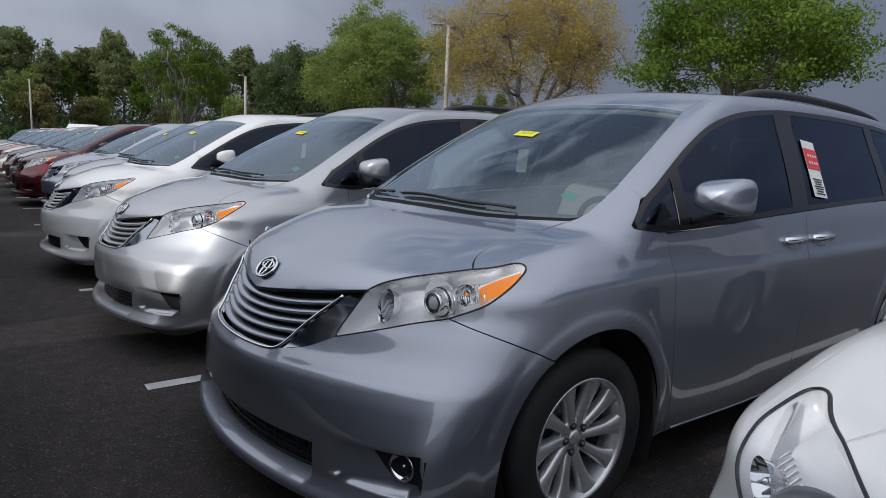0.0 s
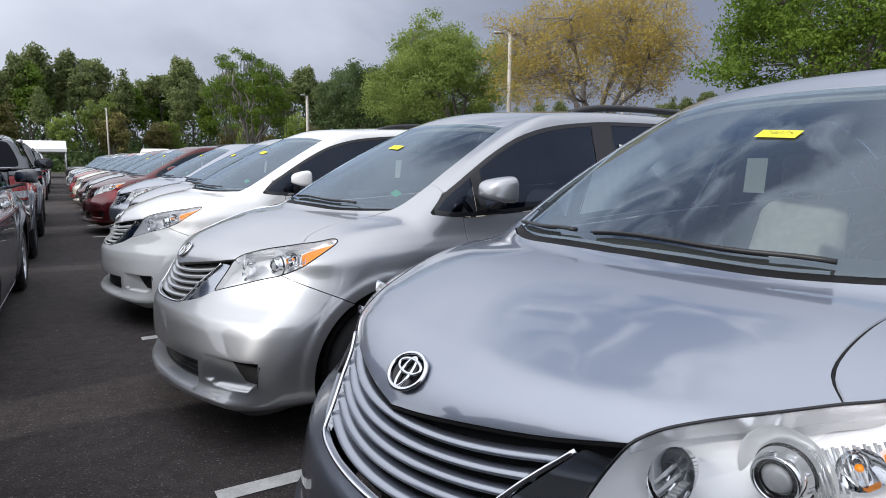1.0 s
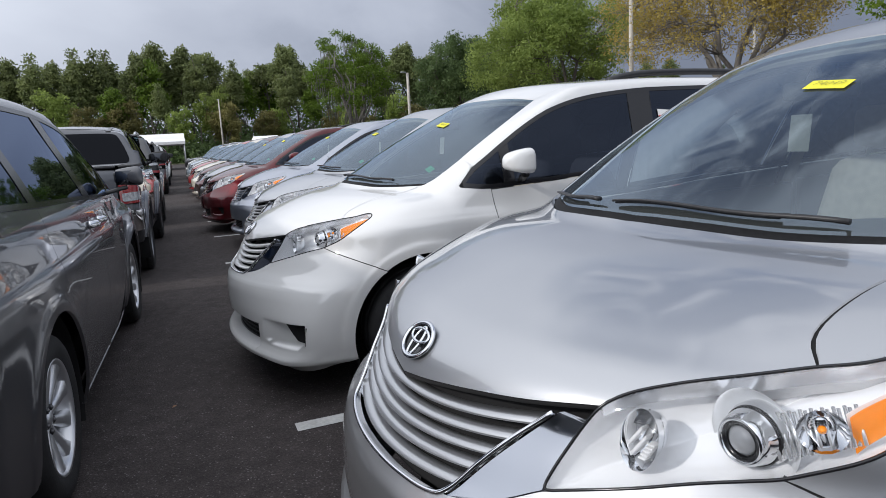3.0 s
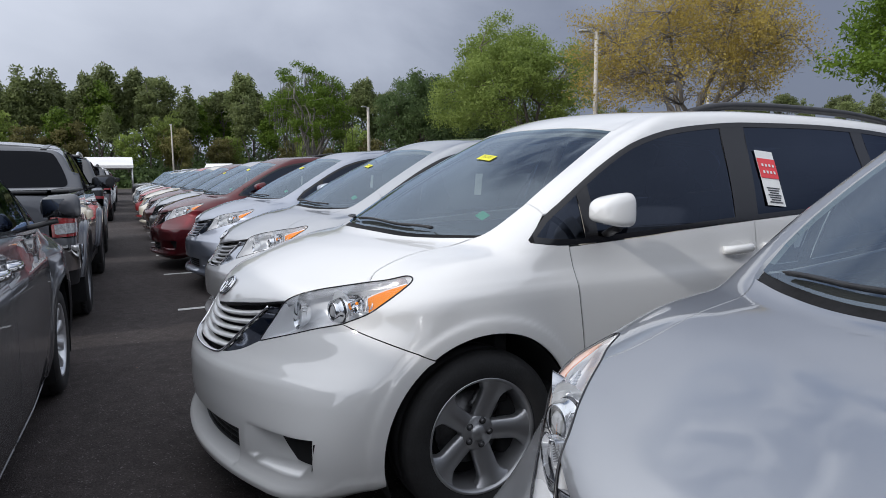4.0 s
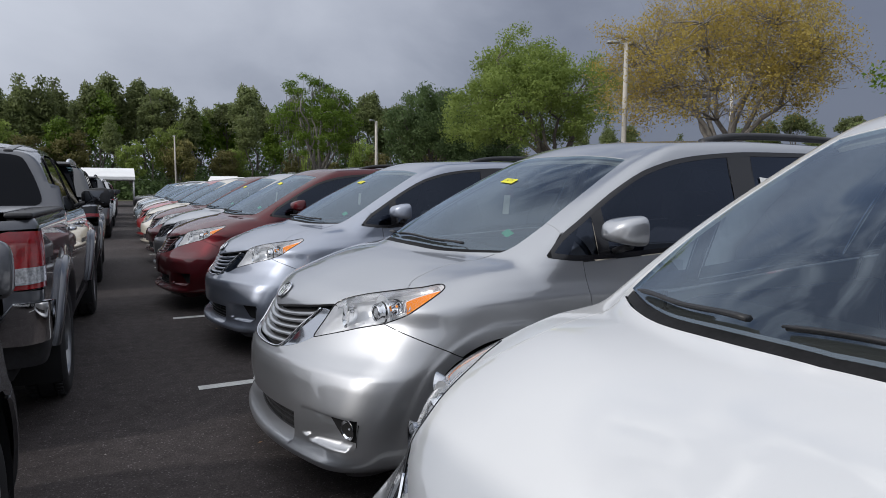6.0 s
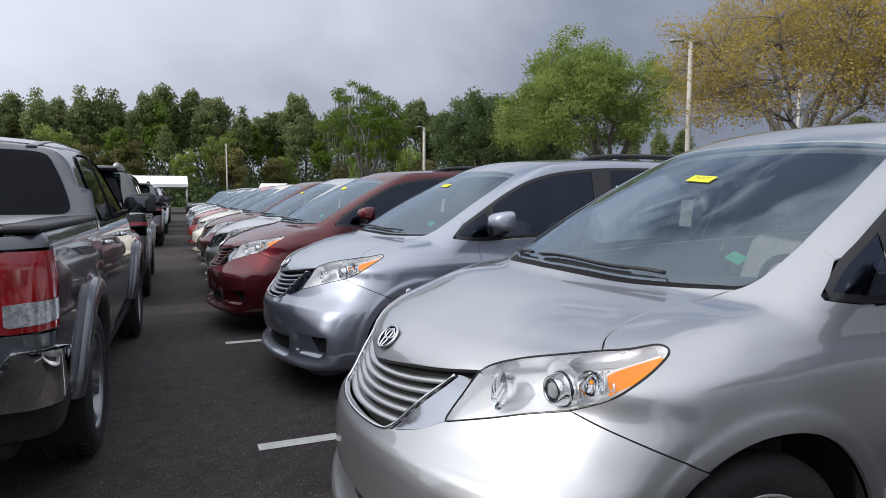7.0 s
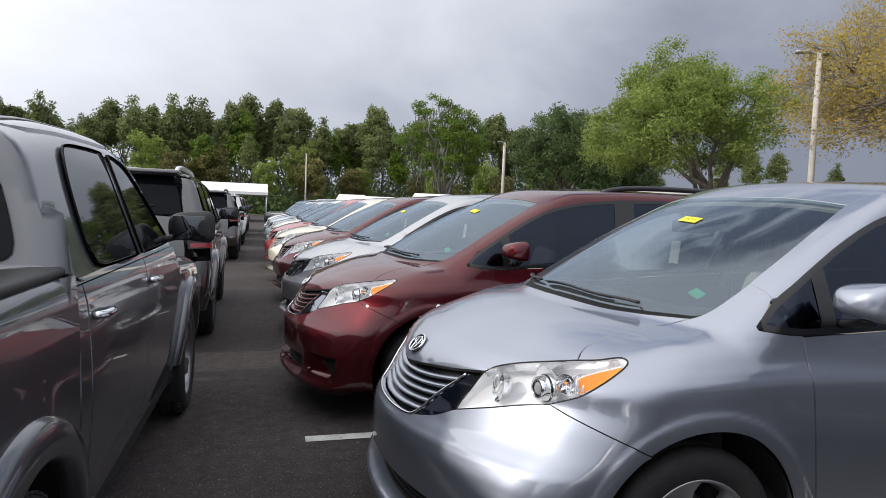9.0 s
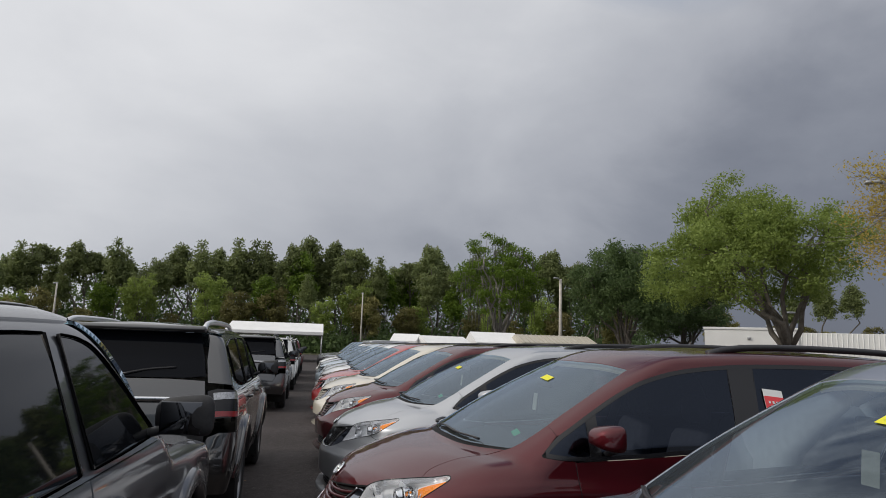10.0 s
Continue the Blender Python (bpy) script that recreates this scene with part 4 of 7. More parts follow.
def d_handle_cup(u):
    def make():
        a = np.linspace(0, 2 * math.pi, 20, endpoint=False)
        p = on_side(VAN, np.stack([u + 0.070 * np.cos(a), 1.035 + 0.046 * np.sin(a)], 1))
        c = on_side(VAN, [(u, 1.035)])
        v = np.vstack([p + [0, 0.0015, 0], c + (p - c) * 0.8 + [0, 0.003, 0], c + (p - c) * 0.5 - [0, 0.0, 0.0], c])
        f = [[r * 20 + i, r * 20 + (i + 1) % 20, (r + 1) * 20 + (i + 1) % 20, (r + 1) * 20 + i] for r in range(2) for i in range(20)]
        f += [[40 + i, 40 + (i + 1) % 20, 60] for i in range(20)]
        return v, [x[::-1] for x in f], None
    return make


def d_roof_rail():
    p = spline([(2.56, 0.555, 1.752), (2.72, 0.555, 1.785), (2.95, 0.555, 1.803), (3.4, 0.55, 1.808), (4.0, 0.54, 1.795), (4.4, 0.53, 1.765), (4.58, 0.525, 1.735)], 0.05)
    return tube(p, 0.026, 8, squash=0.9)


def d_wiper(side):
    def make():
        if side > 0:
            ends = [(0.985, -0.54), (0.900, -0.28), (0.872, 0.10)]
        else:
            ends = [(0.882, 0.18), (0.932, 0.40), (1.03, 0.62)]
        pts = spline([(u, v, glass_z(u, v)) for u, v in ends], 0.03)
        p = np.stack([pts[:, 0], pts[:, 1], np.zeros(len(pts)) + 0.8], 1)
        p = VAN.hit(p, np.tile([0.0, 0, 1], (len(p), 1)))
        arm = p + np.array([-0.012, 0, 0.016])
        blade = p[len(p) // 4:] + np.array([0.0, 0, 0.012])
        return merge(tube(arm, np.linspace(0.013, 0.006, len(arm)), 6, squash=0.6), tube(blade, 0.007, 5))
    return make


def d_seat(u, v):
    def make():
        back = box(u + 0.28, u + 0.42, v - 0.25, v + 0.25, 0.62, 1.24, 0.06)
        b = back[0]
        b[:, 0] += (b[:, 2] - 0.62) * 0.28
        b[:, 1] = v + (b[:, 1] - v) * (1 - 0.34 * np.clip((b[:, 2] - 0.95) / 0.29, 0, 1)**2)
        base = box(u - 0.25, u + 0.34, v - 0.26, v + 0.26, 0.50, 0.68, 0.06)
        headrest = box(u + 0.48, u + 0.58, v - 0.13, v + 0.13, 1.27, 1.46, 0.05)
        post = tube([(u + 0.50, v - 0.06, 1.2), (u + 0.52, v - 0.06, 1.3)], 0.008, 6)
        post2 = tube([(u + 0.50, v + 0.06, 1.2), (u + 0.52, v + 0.06, 1.3)], 0.008, 6)
        return merge((b, back[1], None), base, headrest, post, post2)
    return make


def d_bench(u):
    def make():
        back = box(u + 0.28, u + 0.40, -0.62, 0.62, 0.62, 1.20, 0.06)
        b = back[0]
        b[:, 0] += (b[:, 2] - 0.62) * 0.25
        return merge((b, back[1], None), box(u - 0.2, u + 0.3, -0.62, 0.62, 0.5, 0.66, 0.05), *[box(u + 0.44, u + 0.53, v - 0.12, v + 0.12, 1.22, 1.38, 0.04) for v in (-0.4, 0, 0.4)])
    return make


def d_dash():
    vv = np.linspace(-0.80, 0.80, 21)
    prof = [(0.98, 1.075), (1.12, 1.095), (1.35, 1.105), (1.55, 1.09), (1.66, 1.03), (1.68, 0.90), (1.60, 0.72)]
    v = []
    for a, (u, z) in enumerate(prof):
        for y in vv:
            hump = 0.035 * math.exp(-((y + 0.38) / 0.2)**2) * (a in (2, 3))
            v.append((u + 0.27 * (y / 0.8)**2 * (1 if a < 2 else 0.3), y, z + hump))
    k = len(vv)
    f = [[r * k + i, r * k + i + 1, (r + 1) * k + i + 1, (r + 1) * k + i] for r in range(len(prof) - 1) for i in range(k - 1)]
    return np.array(v), f, None


def d_steering():
    m = look((1.78, -0.38, 1.02), (2.4, -0.38, 1.22))
    a = np.linspace(0, 2 * math.pi, 28, endpoint=False)
    w = tube(np.stack([0.19 * np.cos(a), 0.19 * np.sin(a), 0 * a], 1), 0.016, 8, True)
    return moved(merge(w, box(-0.07, 0.07, -0.06, 0.05, -0.02, 0.02, 0.015), box(-0.18, 0.18, -0.015, 0.015, -0.01, 0.01, 0.005), box(-0.02, 0.02, -0.18, 0, -0.01, 0.01, 0.005)), m)


def d_inside_mirror():
    return merge(box(1.60, 1.625, -0.13, 0.13, 1.475, 1.54, 0.015), tube([(1.61, 0, 1.53), (1.585, 0, 1.575)], 0.012, 8))


def d_underbody():
    a = box(1.12, 4.9, -0.86, 0.86, 0.20, 0.48, 0.04)
    front = box(0.42, 1.16, -0.52, 0.52, 0.20, 0.92, 0.05)
    mid = box(0.30, 0.45, -0.42, 0.42, 0.24, 0.72, 0.03)
    fire = box(1.10, 1.16, -0.86, 0.86, 0.45, 1.06, 0.01)
    back = box(4.60, 4.9, -0.7, 0.7, 0.45, 0.95, 0.03)
    return merge(a, front, mid, fire, back)


def d_door_card():
    return merge(box(1.50, 2.58, 0.82, 0.85, 0.45, 1.10, 0.01), box(2.64, 4.6, 0.82, 0.85, 0.45, 1.12, 0.01))


def d_headliner():
    v, f, n = d_roof(0.10)
    return v - [0, 0, 0.035], f, None


def d_well(c, r=0.438, v0=0.50, v1=0.955):
    def make():
        a = np.radians(np.linspace(-25, 205, 28))
        prof = [(v1, r), (v1 - 0.05, r + 0.004), (v0, r), (v0, 0.10), (v0, 0.0)]
        v = np.vstack([np.stack([c[0] + q * np.cos(a), np.full(28, y), c[1] + q * np.sin(a)], 1) for y, q in prof])
        f = [[k * 28 + i, k * 28 + i + 1, (k + 1) * 28 + i + 1, (k + 1) * 28 + i] for k in range(4) for i in range(27)]
        return v, f, None
    return make


TYRE_SHAPE = [(-0.085, 0.70), (-0.105, 0.72), (-0.118, 0.81), (-0.112, 0.90), (-0.10, 0.955), (-0.085, 0.985), (-0.05, 1.0), (-0.046, 0.975), (-0.038, 0.975), (-0.034, 1.0),
              (0.034, 1.0), (0.038, 0.975), (0.046, 0.975), (0.05, 1.0), (0.085, 0.985), (0.10, 0.955), (0.112, 0.90), (0.118, 0.81), (0.107, 0.72), (0.10, 0.665), (0.085, 0.64)]


def d_tyre(r, w, k):
    def make():
        ring_ = lathe([(a * w, b_ * r) for a, b_ in TYRE_SHAPE], "v", 56, caps=False)
        if not k:
            return ring_
        blocks = []
        for i in range(60):
            a = 2 * math.pi * i / 60
            for s in (-1, 1):
                m = pose(0, 0, 0, 0, -math.degrees(a), 0)
                blocks.append(moved(box(-0.011, 0.011, s * 0.070 * w - 0.022, s * 0.070 * w + 0.022, r * 0.985, r * 1.006, 0.0), m))
        return merge(ring_, *blocks)
    return make


def d_rim(r, kind, w=1.0):
    """An alloy rim: barrel, lip, spokes."""
    def make():
        R = r * 0.69
        out = [lathe([(0.10 * w, R), (0.106 * w, R * 0.99), (0.102 * w, R * 0.955), (0.085 * w, R * 0.925), (0.03, R * 0.88), (-0.05, R * 0.87), (-0.085 * w, R * 0.93)], "v", 48, caps=False)]
        n = {"five": 5, "ten": 10, "six": 6}[kind]
        rr = np.linspace(0.035, R * 0.95, 13)
        for i in range(n):
            for lobe in ([0] if kind != "six" else [-0.10, 0.10]):
                rows = []
                for q in rr:
                    t = q / R
                    if kind == "five":
                        hw, x, bend = 0.040 + 0.010 * t + 0.075 * max(0, t - 0.68)**2 / 0.073, (0.050 + 0.042 * t * t) * w, 0.0
                    elif kind == "ten":
                        hw, x, bend = 0.015 + 0.014 * t + 0.018 * max(0, t - 0.6)**2 / 0.12, (0.049 + 0.040 * t) * w, 0.016 * t * t - 0.004 * math.sin(math.pi * t)
                    else:
                        hw, x, bend = 0.06 * (0.5 + 0.15 * t), (0.048 + 0.040 * t * t) * w, 0.0
                    e = min(hw, 0.012)
                    rows.append([(bend - hw, x - 0.032, q), (bend - hw, x - 0.008, q), (bend - hw + e * 0.6, x + 0.003, q), (bend, x + 0.005, q), (bend + hw - e * 0.6, x + 0.003, q), (bend + hw, x - 0.008, q), (bend + hw, x - 0.032, q)])
                v = np.array(rows).reshape(-1, 3)
                f = [[a * 7 + c, a * 7 + c + 1, (a + 1) * 7 + c + 1, (a + 1) * 7 + c] for a in range(12) for c in range(6)]
                out.append(moved((v, f, None), pose(0, 0, 0, 0, 360 / n * i + math.degrees(lobe), 0)))
        out.append(lathe([(0.02, 0.080), (0.052 * w, 0.077), (0.058 * w, 0.070), (0.058 * w, 0.034), (0.063 * w, 0.031), (0.068 * w, 0.027), (0.070 * w, 0.0)], "v", 24))
        return merge(*out)
    return make


def d_nuts(w=1.0):
    return lambda: merge(*[lathe([(0.045 * w, 0.010), (0.062 * w, 0.009), (0.065 * w, 0.005), (0.065 * w, 0.0)], "v", 6, (0.053 * math.cos(a), 0, 0.053 * math.sin(a))) for a in np.radians(90 + 72 * np.arange(5))])


def d_nut_recess_shade(w=1.0):
    """Black discs round the wheel nuts, in place of the shade in their recesses."""
    return lambda: merge(*[lathe([(0.050 * w, 0.015), (0.0592 * w, 0.0145), (0.0592 * w, 0.0)], "v", 14, (0.053 * math.cos(a), 0, 0.053 * math.sin(a))) for a in np.radians(90 + 72 * np.arange(5))])


def d_disc(r):
    return lambda: merge(lathe([(-0.02, 0.0), (-0.02, r * 0.44), (-0.032, r * 0.44), (-0.032, 0.05)], "v", 32), box(-0.16, -0.07, -0.05, 0.0, -0.07, 0.07, 0.02))


def wheel(parent, u, v, z, r, kind, turn, mirror, w=1.0, lugs=0, label="", rim_mat=None):
    """One wheel: tyre with the rim and brake as parts of it."""
    m = pose(u, v, z, 0, turn, 180 if mirror else 0)
    t = put("wheel", f"tyre_{r}_{w}_{lugs}", d_tyre(r, w, lugs), RUBBER, parent, label or "black tyre on an alloy rim", at=m)
    put("rim", f"rim_{r}_{kind}_{w}", d_rim(r, kind, w), ALLOY, t, own=rim_mat or (SATIN_ALLOY if kind == "five" else ALLOY))
    out = Matrix.Translation((0, 0.008 if kind == "ten" else 0.003, 0))
    put("lug_nuts", f"nuts_{w}", d_nuts(w), STEEL, t, at=out)
    put("nut_seats", f"nut_seats_{w}", d_nut_recess_shade(w), BLACK, t, at=out)
    put("brake_disc", f"disc_{r}", d_disc(r), STEEL, t)
    put("wheel_back", f"wback_{r}", lambda: lathe([(-0.05, 0.0), (-0.05, r * 0.62), (-0.06, r * 0.62)], "v", 24), DARK, t)
    return t


SEAM_LINES = [[(1.438, 0, 1.112), (1.452, 0, 0.98), (1.472, 0, 0.84), (1.492, 0, 0.69), (1.52, 0, 0.45), (1.55, 0, 0.25)], [(2.615, 0, 1.176), (2.605, 0, 1.05), (2.59, 0, 0.8), (2.57, 0, 0.5), (2.55, 0, 0.25)],
              [(3.50, 0, 0.25), (3.56, 0, 0.55), (3.70, 0, 0.80), (3.76, 0, 1.0), (3.77, 0, 1.216)], HOOD_SIDE, BUMPER_SEAM, HOOD_FRONT]


def d_seam(k):
    """A dark tube added behind one panel gap, standing for the shade in it."""
    if k < 3:
        return tube(on_side(VAN, spline(SEAM_LINES[k])[:, [0, 2]]) - [0, 0.010, 0], 0.006, 5)
    p = snap(VAN, spline(SEAM_LINES[k]))
    return tube(p - grad(VAN, p) * 0.011, 0.0065, 5)


def digits(text, size, mat, parent, m, name="number"):
    """Marker writing as a mesh from the built-in font."""
    c = bpy.data.curves.new(name, "FONT")
    c.body, c.size, c.align_x, c.align_y, c.resolution_u = text, size, "CENTER", "CENTER", 2
    c.shear, c.offset = 0.25, -0.0008
    tmp = new("tmp_text", c)
    me = bpy.data.meshes.new_from_object(tmp.evaluated_get(bpy.context.evaluated_depsgraph_get()))
    bpy.data.objects.remove(tmp)
    me.materials.clear()
    me.materials.append(mat)
    ob = new(name, me)
    ob.parent, ob.matrix_basis = parent, m
    return ob


def sheet(w, h, n=3):
    """A thin card, slightly bowed."""
    v, f = [], []
    for j in range(2):
        for i in range(n + 1):
            x = -w / 2 + w * i / n
            v.append((x, -h / 2 + h * j, 0.0005 * math.cos(3 * x / w)))
    for i in range(n):
        f.append([i, i + 1, n + 2 + i, n + 1 + i])
    a, ff = np.array(v), f
    return merge((a, ff, None), (a - [0, 0, 0.0006], [x[::-1] for x in ff], None))


def ws_pose(u, v, roll=0, lift=0.0012):
    """A pose on the inner face of the windshield, x across, y up the glass, z out of it."""
    p = VAN.hit(np.array([[u, v, 0.8]]), np.array([[0.0, 0, 1]]))
    n = grad(VAN, p)[0]
    y = Vector((1, 0, 0)) - Vector(n) * n[0]
    y.normalize()
    z = Vector(n)
    x = y.cross(z)
    m = Matrix((x, y, z)).transposed().to_4x4()
    m.translation = Vector(p[0] + n * lift)
    return m @ pose(0, 0, 0, 0, 0, roll)


def van(m, body_paint, color_word, kind="five", number="", hi=True, right_mirror=True, turn=0.0, mesh_grille=False, sticker=(1.46, -0.05), stickers=True, chrome_handles=False, group="minivans in the facing row", fog=True, tilt=0, small_mirror=1.0, amber=True, bright_wing=False):
    h, q = (0.022, "hi") if hi else (0.06, "lo")
    v = thing("minivan", m @ Matrix.Diagonal((1, 1, 0.988, 1)), f"{color_word} minivan with dark windows and black roof rails", "minivan", group)
    b = lambda name, fn, **k: put(name, f"van_{name}_{q}", lambda: fn(h), SILVER, v, own=body_paint, **k)
    bumper = b("front_bumper", d_bumper)
    b("hood", d_hood)
    b("roof", d_roof)
    for s, fl in (("r", lambda d: d), ("l", flip)):
        for name, fn in (("fender", d_fender), ("front_door", d_front_door), ("sliding_door", d_sliding_door), ("sill", d_sill), ("quarter_panel", d_quarter), ("roof_side", d_pillar), ("corner_post", d_corner_post)):
            ob = put(name, f"van_{name}_{q}_{s}", lambda fn=fn, fl=fl: fl(fn(h)), SILVER, v, own=body_paint)
            if name.endswith("door"):
                u = 2.46 if name == "front_door" else 2.76
                put("door_handle", f"van_handle_{name}_{s}", lambda u=u, fl=fl: fl2(d_handle(u)(), fl), SILVER, ob, "chrome handle" if chrome_handles else "", own=CHROME if chrome_handles else body_paint)
                put("door_hem", f"van_hem_{name}_{s}", lambda u=u, fl=fl: fl2(d_door_hem(*((1.60, 2.545) if u < 2.6 else (2.56, 3.49)))(), fl), SILVER, ob, own=body_paint)
                put("handle_cup", f"van_cup_{name}_{s}", lambda u=u, fl=fl: fl2(d_handle_cup(u)(), fl), SILVER, ob, own=body_paint)
        for name, fn, mat, lab in (("quarter_glass", pane(1.275, 1.53, 1.275, 1.53), TINTED, ""), ("door_glass", pane(1.60, 2.48, 1.60, 2.57), TINTED, ""), ("sliding_door_glass", pane(2.65, 3.71, 2.76, 3.73), PRIVACY, "dark privacy glass"),
                                  ("rear_quarter_glass", pane(3.83, 4.66, 3.84, 4.63), PRIVACY, "dark privacy glass"), ("division_bar", bar(1.53, 1.60, 1.53, 1.60), TRIM, ""), ("door_pillar", bar(2.48, 2.65, 2.57, 2.76), TRIM, ""), ("rear_pillar", bar(3.71, 3.83, 3.73, 3.84), TRIM, ""),
                                  ("belt_seal", strip(1.268, 4.69, "belt", -0.004, 0.02), TRIM, ""), ("head_seal", strip(1.268, 4.66, "head", -0.024, 0.002), TRIM, "")):
            put(name, f"van_{name}_{s}", lambda fn=fn, fl=fl: fl(fn()), mat, v, lab)
        lamp = put("headlight", f"van_lamp_{s}", lambda fl=fl: fl2(d_lamp_bowl(), fl), LAMP_CHROME, v, "clear headlight with chrome bowl" + (" and amber corner" if amber else ""))
        for name, fn, mat in (("lamp_rim", d_lamp_rim, TRIM), ("projector", d_projector, CHROME), ("projector_plate", d_projector_plate, SATIN), ("projector_band", d_projector_band, TRIM), ("lens_ring", d_lens_ring, TRIM), ("projector_lens", d_projector_lens, BALL_LENS), ("high_beam", d_high_beam, CHROME), ("high_beam_ribs", d_high_ribs, RIBBED), ("high_beam_fins", d_high_fins, LAMP_CHROME), ("bezel", d_bezel, CLEAR_LENS), ("bulb_cover", d_bulb, AMBER), ("position_lamp", d_position_lamp, CHROME), ("lamp_shelf", d_lamp_shelf, CLEAR_LENS), ("corner_lens", d_amber, AMBER), ("amber_back", d_amber_back, LAMP_CHROME)):
            put(name, f"van_{name}_{s}", lambda fn=fn, fl=fl: fl2(fn(), fl), mat, lamp, own=CLEAR_LENS if mat is AMBER and not amber else None)
        cover = put("lamp_cover", f"van_cover_{q}_{s}", lambda fl=fl: fl(d_lamp_cover(h)), LENS, lamp)
        cover.visible_shadow = False
        put("grille_wing", f"van_wing_{s}", lambda fl=fl: fl(d_wing()), DIM_CHROME, v, "chrome panel beside the grille" if bright_wing else "chrome panel beside the grille, darkened for what it mirrors", own=LIGHT_CHROME if bright_wing else None)
        for k in range(6):
            put("panel_gap", f"van_seam_{k}_{s}", lambda k=k, fl=fl: fl2(d_seam(k), fl), DARK, v)
        put("roof_rail", f"van_rail_{s}", lambda fl=fl: fl2(d_roof_rail(), fl), BLACK, v)
        put("fog_recess", f"van_fog_{s}", lambda fl=fl: fl(d_fog_cover()), DARK, bumper)
        if fog:
            fm = look((float(VAN.hit(np.array([[1.0, 0.812, 0.405]]), np.array([[-1.0, 0, 0]]))[0, 0]) - 0.012, 0.812, 0.405), (-1, 1.20, 0.405))
            put("fog_lamp", f"van_foglamp_{s}", lambda fm=fm, fl=fl: fl2(moved(flipz(lathe([(0.004, 0.049), (0.008, 0.046), (0.004, 0.042), (-0.012, 0.028), (-0.02, 0.006), (-0.004, 0.006), (-0.002, 0.0)], "z", 20, caps=False)), fm), fl), CHROME, bumper)
        put("tail_lamp", f"van_tail_{s}", lambda fl=fl: fl(d_tail_lamp(0.03)), RED_LENS, v, "red tail lamp")
        put("tail_corner", f"van_tailside_{q}_{s}", lambda fl=fl: fl(d_tail_side(h)), SILVER, v, own=body_paint)
        put("clear_lens", f"van_tailclear_{s}", lambda fl=fl: fl(d_tail_clear(0.03)), CLEAR_LENS, v)
        for nm, c in (("front", ARCH_F), ("rear", ARCH_R)):
            put("wheel_well", f"van_well_{nm}_{s}", lambda c=c, fl=fl: fl2(d_well(c)(), fl), DARK, v)
        if s == "r" and not right_mirror:
            continue
        c = Vector((1.60, 0.985 if s == "r" else -0.985, 1.25))
        mir = put("door_mirror", f"van_mirror_{s}", lambda fl=fl: fl2(d_mirror_shell(), fl), SILVER, v, own=body_paint, at=Matrix.Translation(c) @ Matrix.Diagonal((1, small_mirror, 1, 1)) @ Matrix.Translation(-c))
        put("mirror_glass", f"van_mglass_{s}", lambda fl=fl: fl2(d_mirror_glass(), fl), DARK_MIRROR, mir)
        put("mirror_foot", f"van_mfoot_{s}", lambda fl=fl: fl2(d_mirror_foot(), fl), BLACK, mir)
    b("rear_bumper_side", d_rear_bumper)
    put("rear_bumper_side", f"van_rear_bumper_{q}_l", lambda: flip(d_rear_bumper(h)), SILVER, v, own=body_paint)
    b("tailgate", d_tailgate)
    put("rear_window", "van_rear_glass", lambda: d_rear_glass(0.05), PRIVACY, v)
    put("windshield", f"van_windshield_{q}", lambda: d_windshield(h), WINDSHIELD, v).visible_shadow = False
    put("cowl", f"van_cowl_{q}", lambda: d_cowl(h), COWL, v)
    put("grille_back", "van_grille_back", lambda: d_grille_back(0.03), DARK, v)
    if mesh_grille:
        put("grille_mesh", "van_grille_mesh", d_mesh_grille, TRIM, v, "black mesh grille")
    else:
        for k in range(5):
            put("grille_slat", f"van_slat_{k}", d_slat(k), SILVER, v, own=body_paint)
    put("grille_trim", "van_grille_trim", d_grille_trim, CHROME, v)
    put("badge_plate", "van_badge_plate", d_badge_plate, TRIM, v)
    put("badge", "van_badge", d_badge, CHROME, v, "oval chrome badge")
    put("lower_grille", "van_intake", d_intake, BLACK, bumper)
    put("lower_grille_back", "van_intake_back", pocket_fill(1.06, -0.53, 0.293, 0.424, 0.066), DARK, bumper)
    for k in (-1, 1):
        put("wiper", f"van_wiper_{k}", d_wiper(k), BLACK, v)
    put("underbody", "van_underbody", d_underbody, DARK, v)
    put("dashboard", "van_dash", d_dash, DASH, v)
    put("steering_wheel", "van_steer", d_steering, BLACK, v)
    put("seat", "van_seat_l", d_seat(2.05, -0.38), SEAT, v)
    put("seat", "van_seat_r", d_seat(2.05, 0.38), SEAT, v)
    if hi:
        put("second_seat", "van_seat2_l", d_seat(3.0, -0.38), SEAT, v)
        put("second_seat", "van_seat2_r", d_seat(3.0, 0.38), SEAT, v)
        put("rear_bench", "van_bench", d_bench(3.9), SEAT, v)
    put("inside_mirror", "van_inmirror", d_inside_mirror, DASH, v)
    put("headliner", "van_headliner", d_headliner, SEAT, v)
    for s, fl in (("r", lambda d: d), ("l", flip)):
        put("door_card", f"van_card_{s}", lambda fl=fl: fl2(d_door_card(), fl), DASH, v)
        put("pillar_trim", f"van_trim_{s}", lambda fl=fl: fl2(tube([(2.55, 0.83, 1.10), (2.60, 0.79, 1.30), (2.66, 0.70, 1.62)], [0.05, 0.045, 0.035], 8, squash=0.5), fl), SEAT, v)
    for u in (ARCH_F[0], ARCH_R[0]):
        wheel(v, u, -0.845, 0.357, 0.357, kind, turn, True)
        wheel(v, u, 0.845, 0.357, 0.357, kind, turn + 20, False)
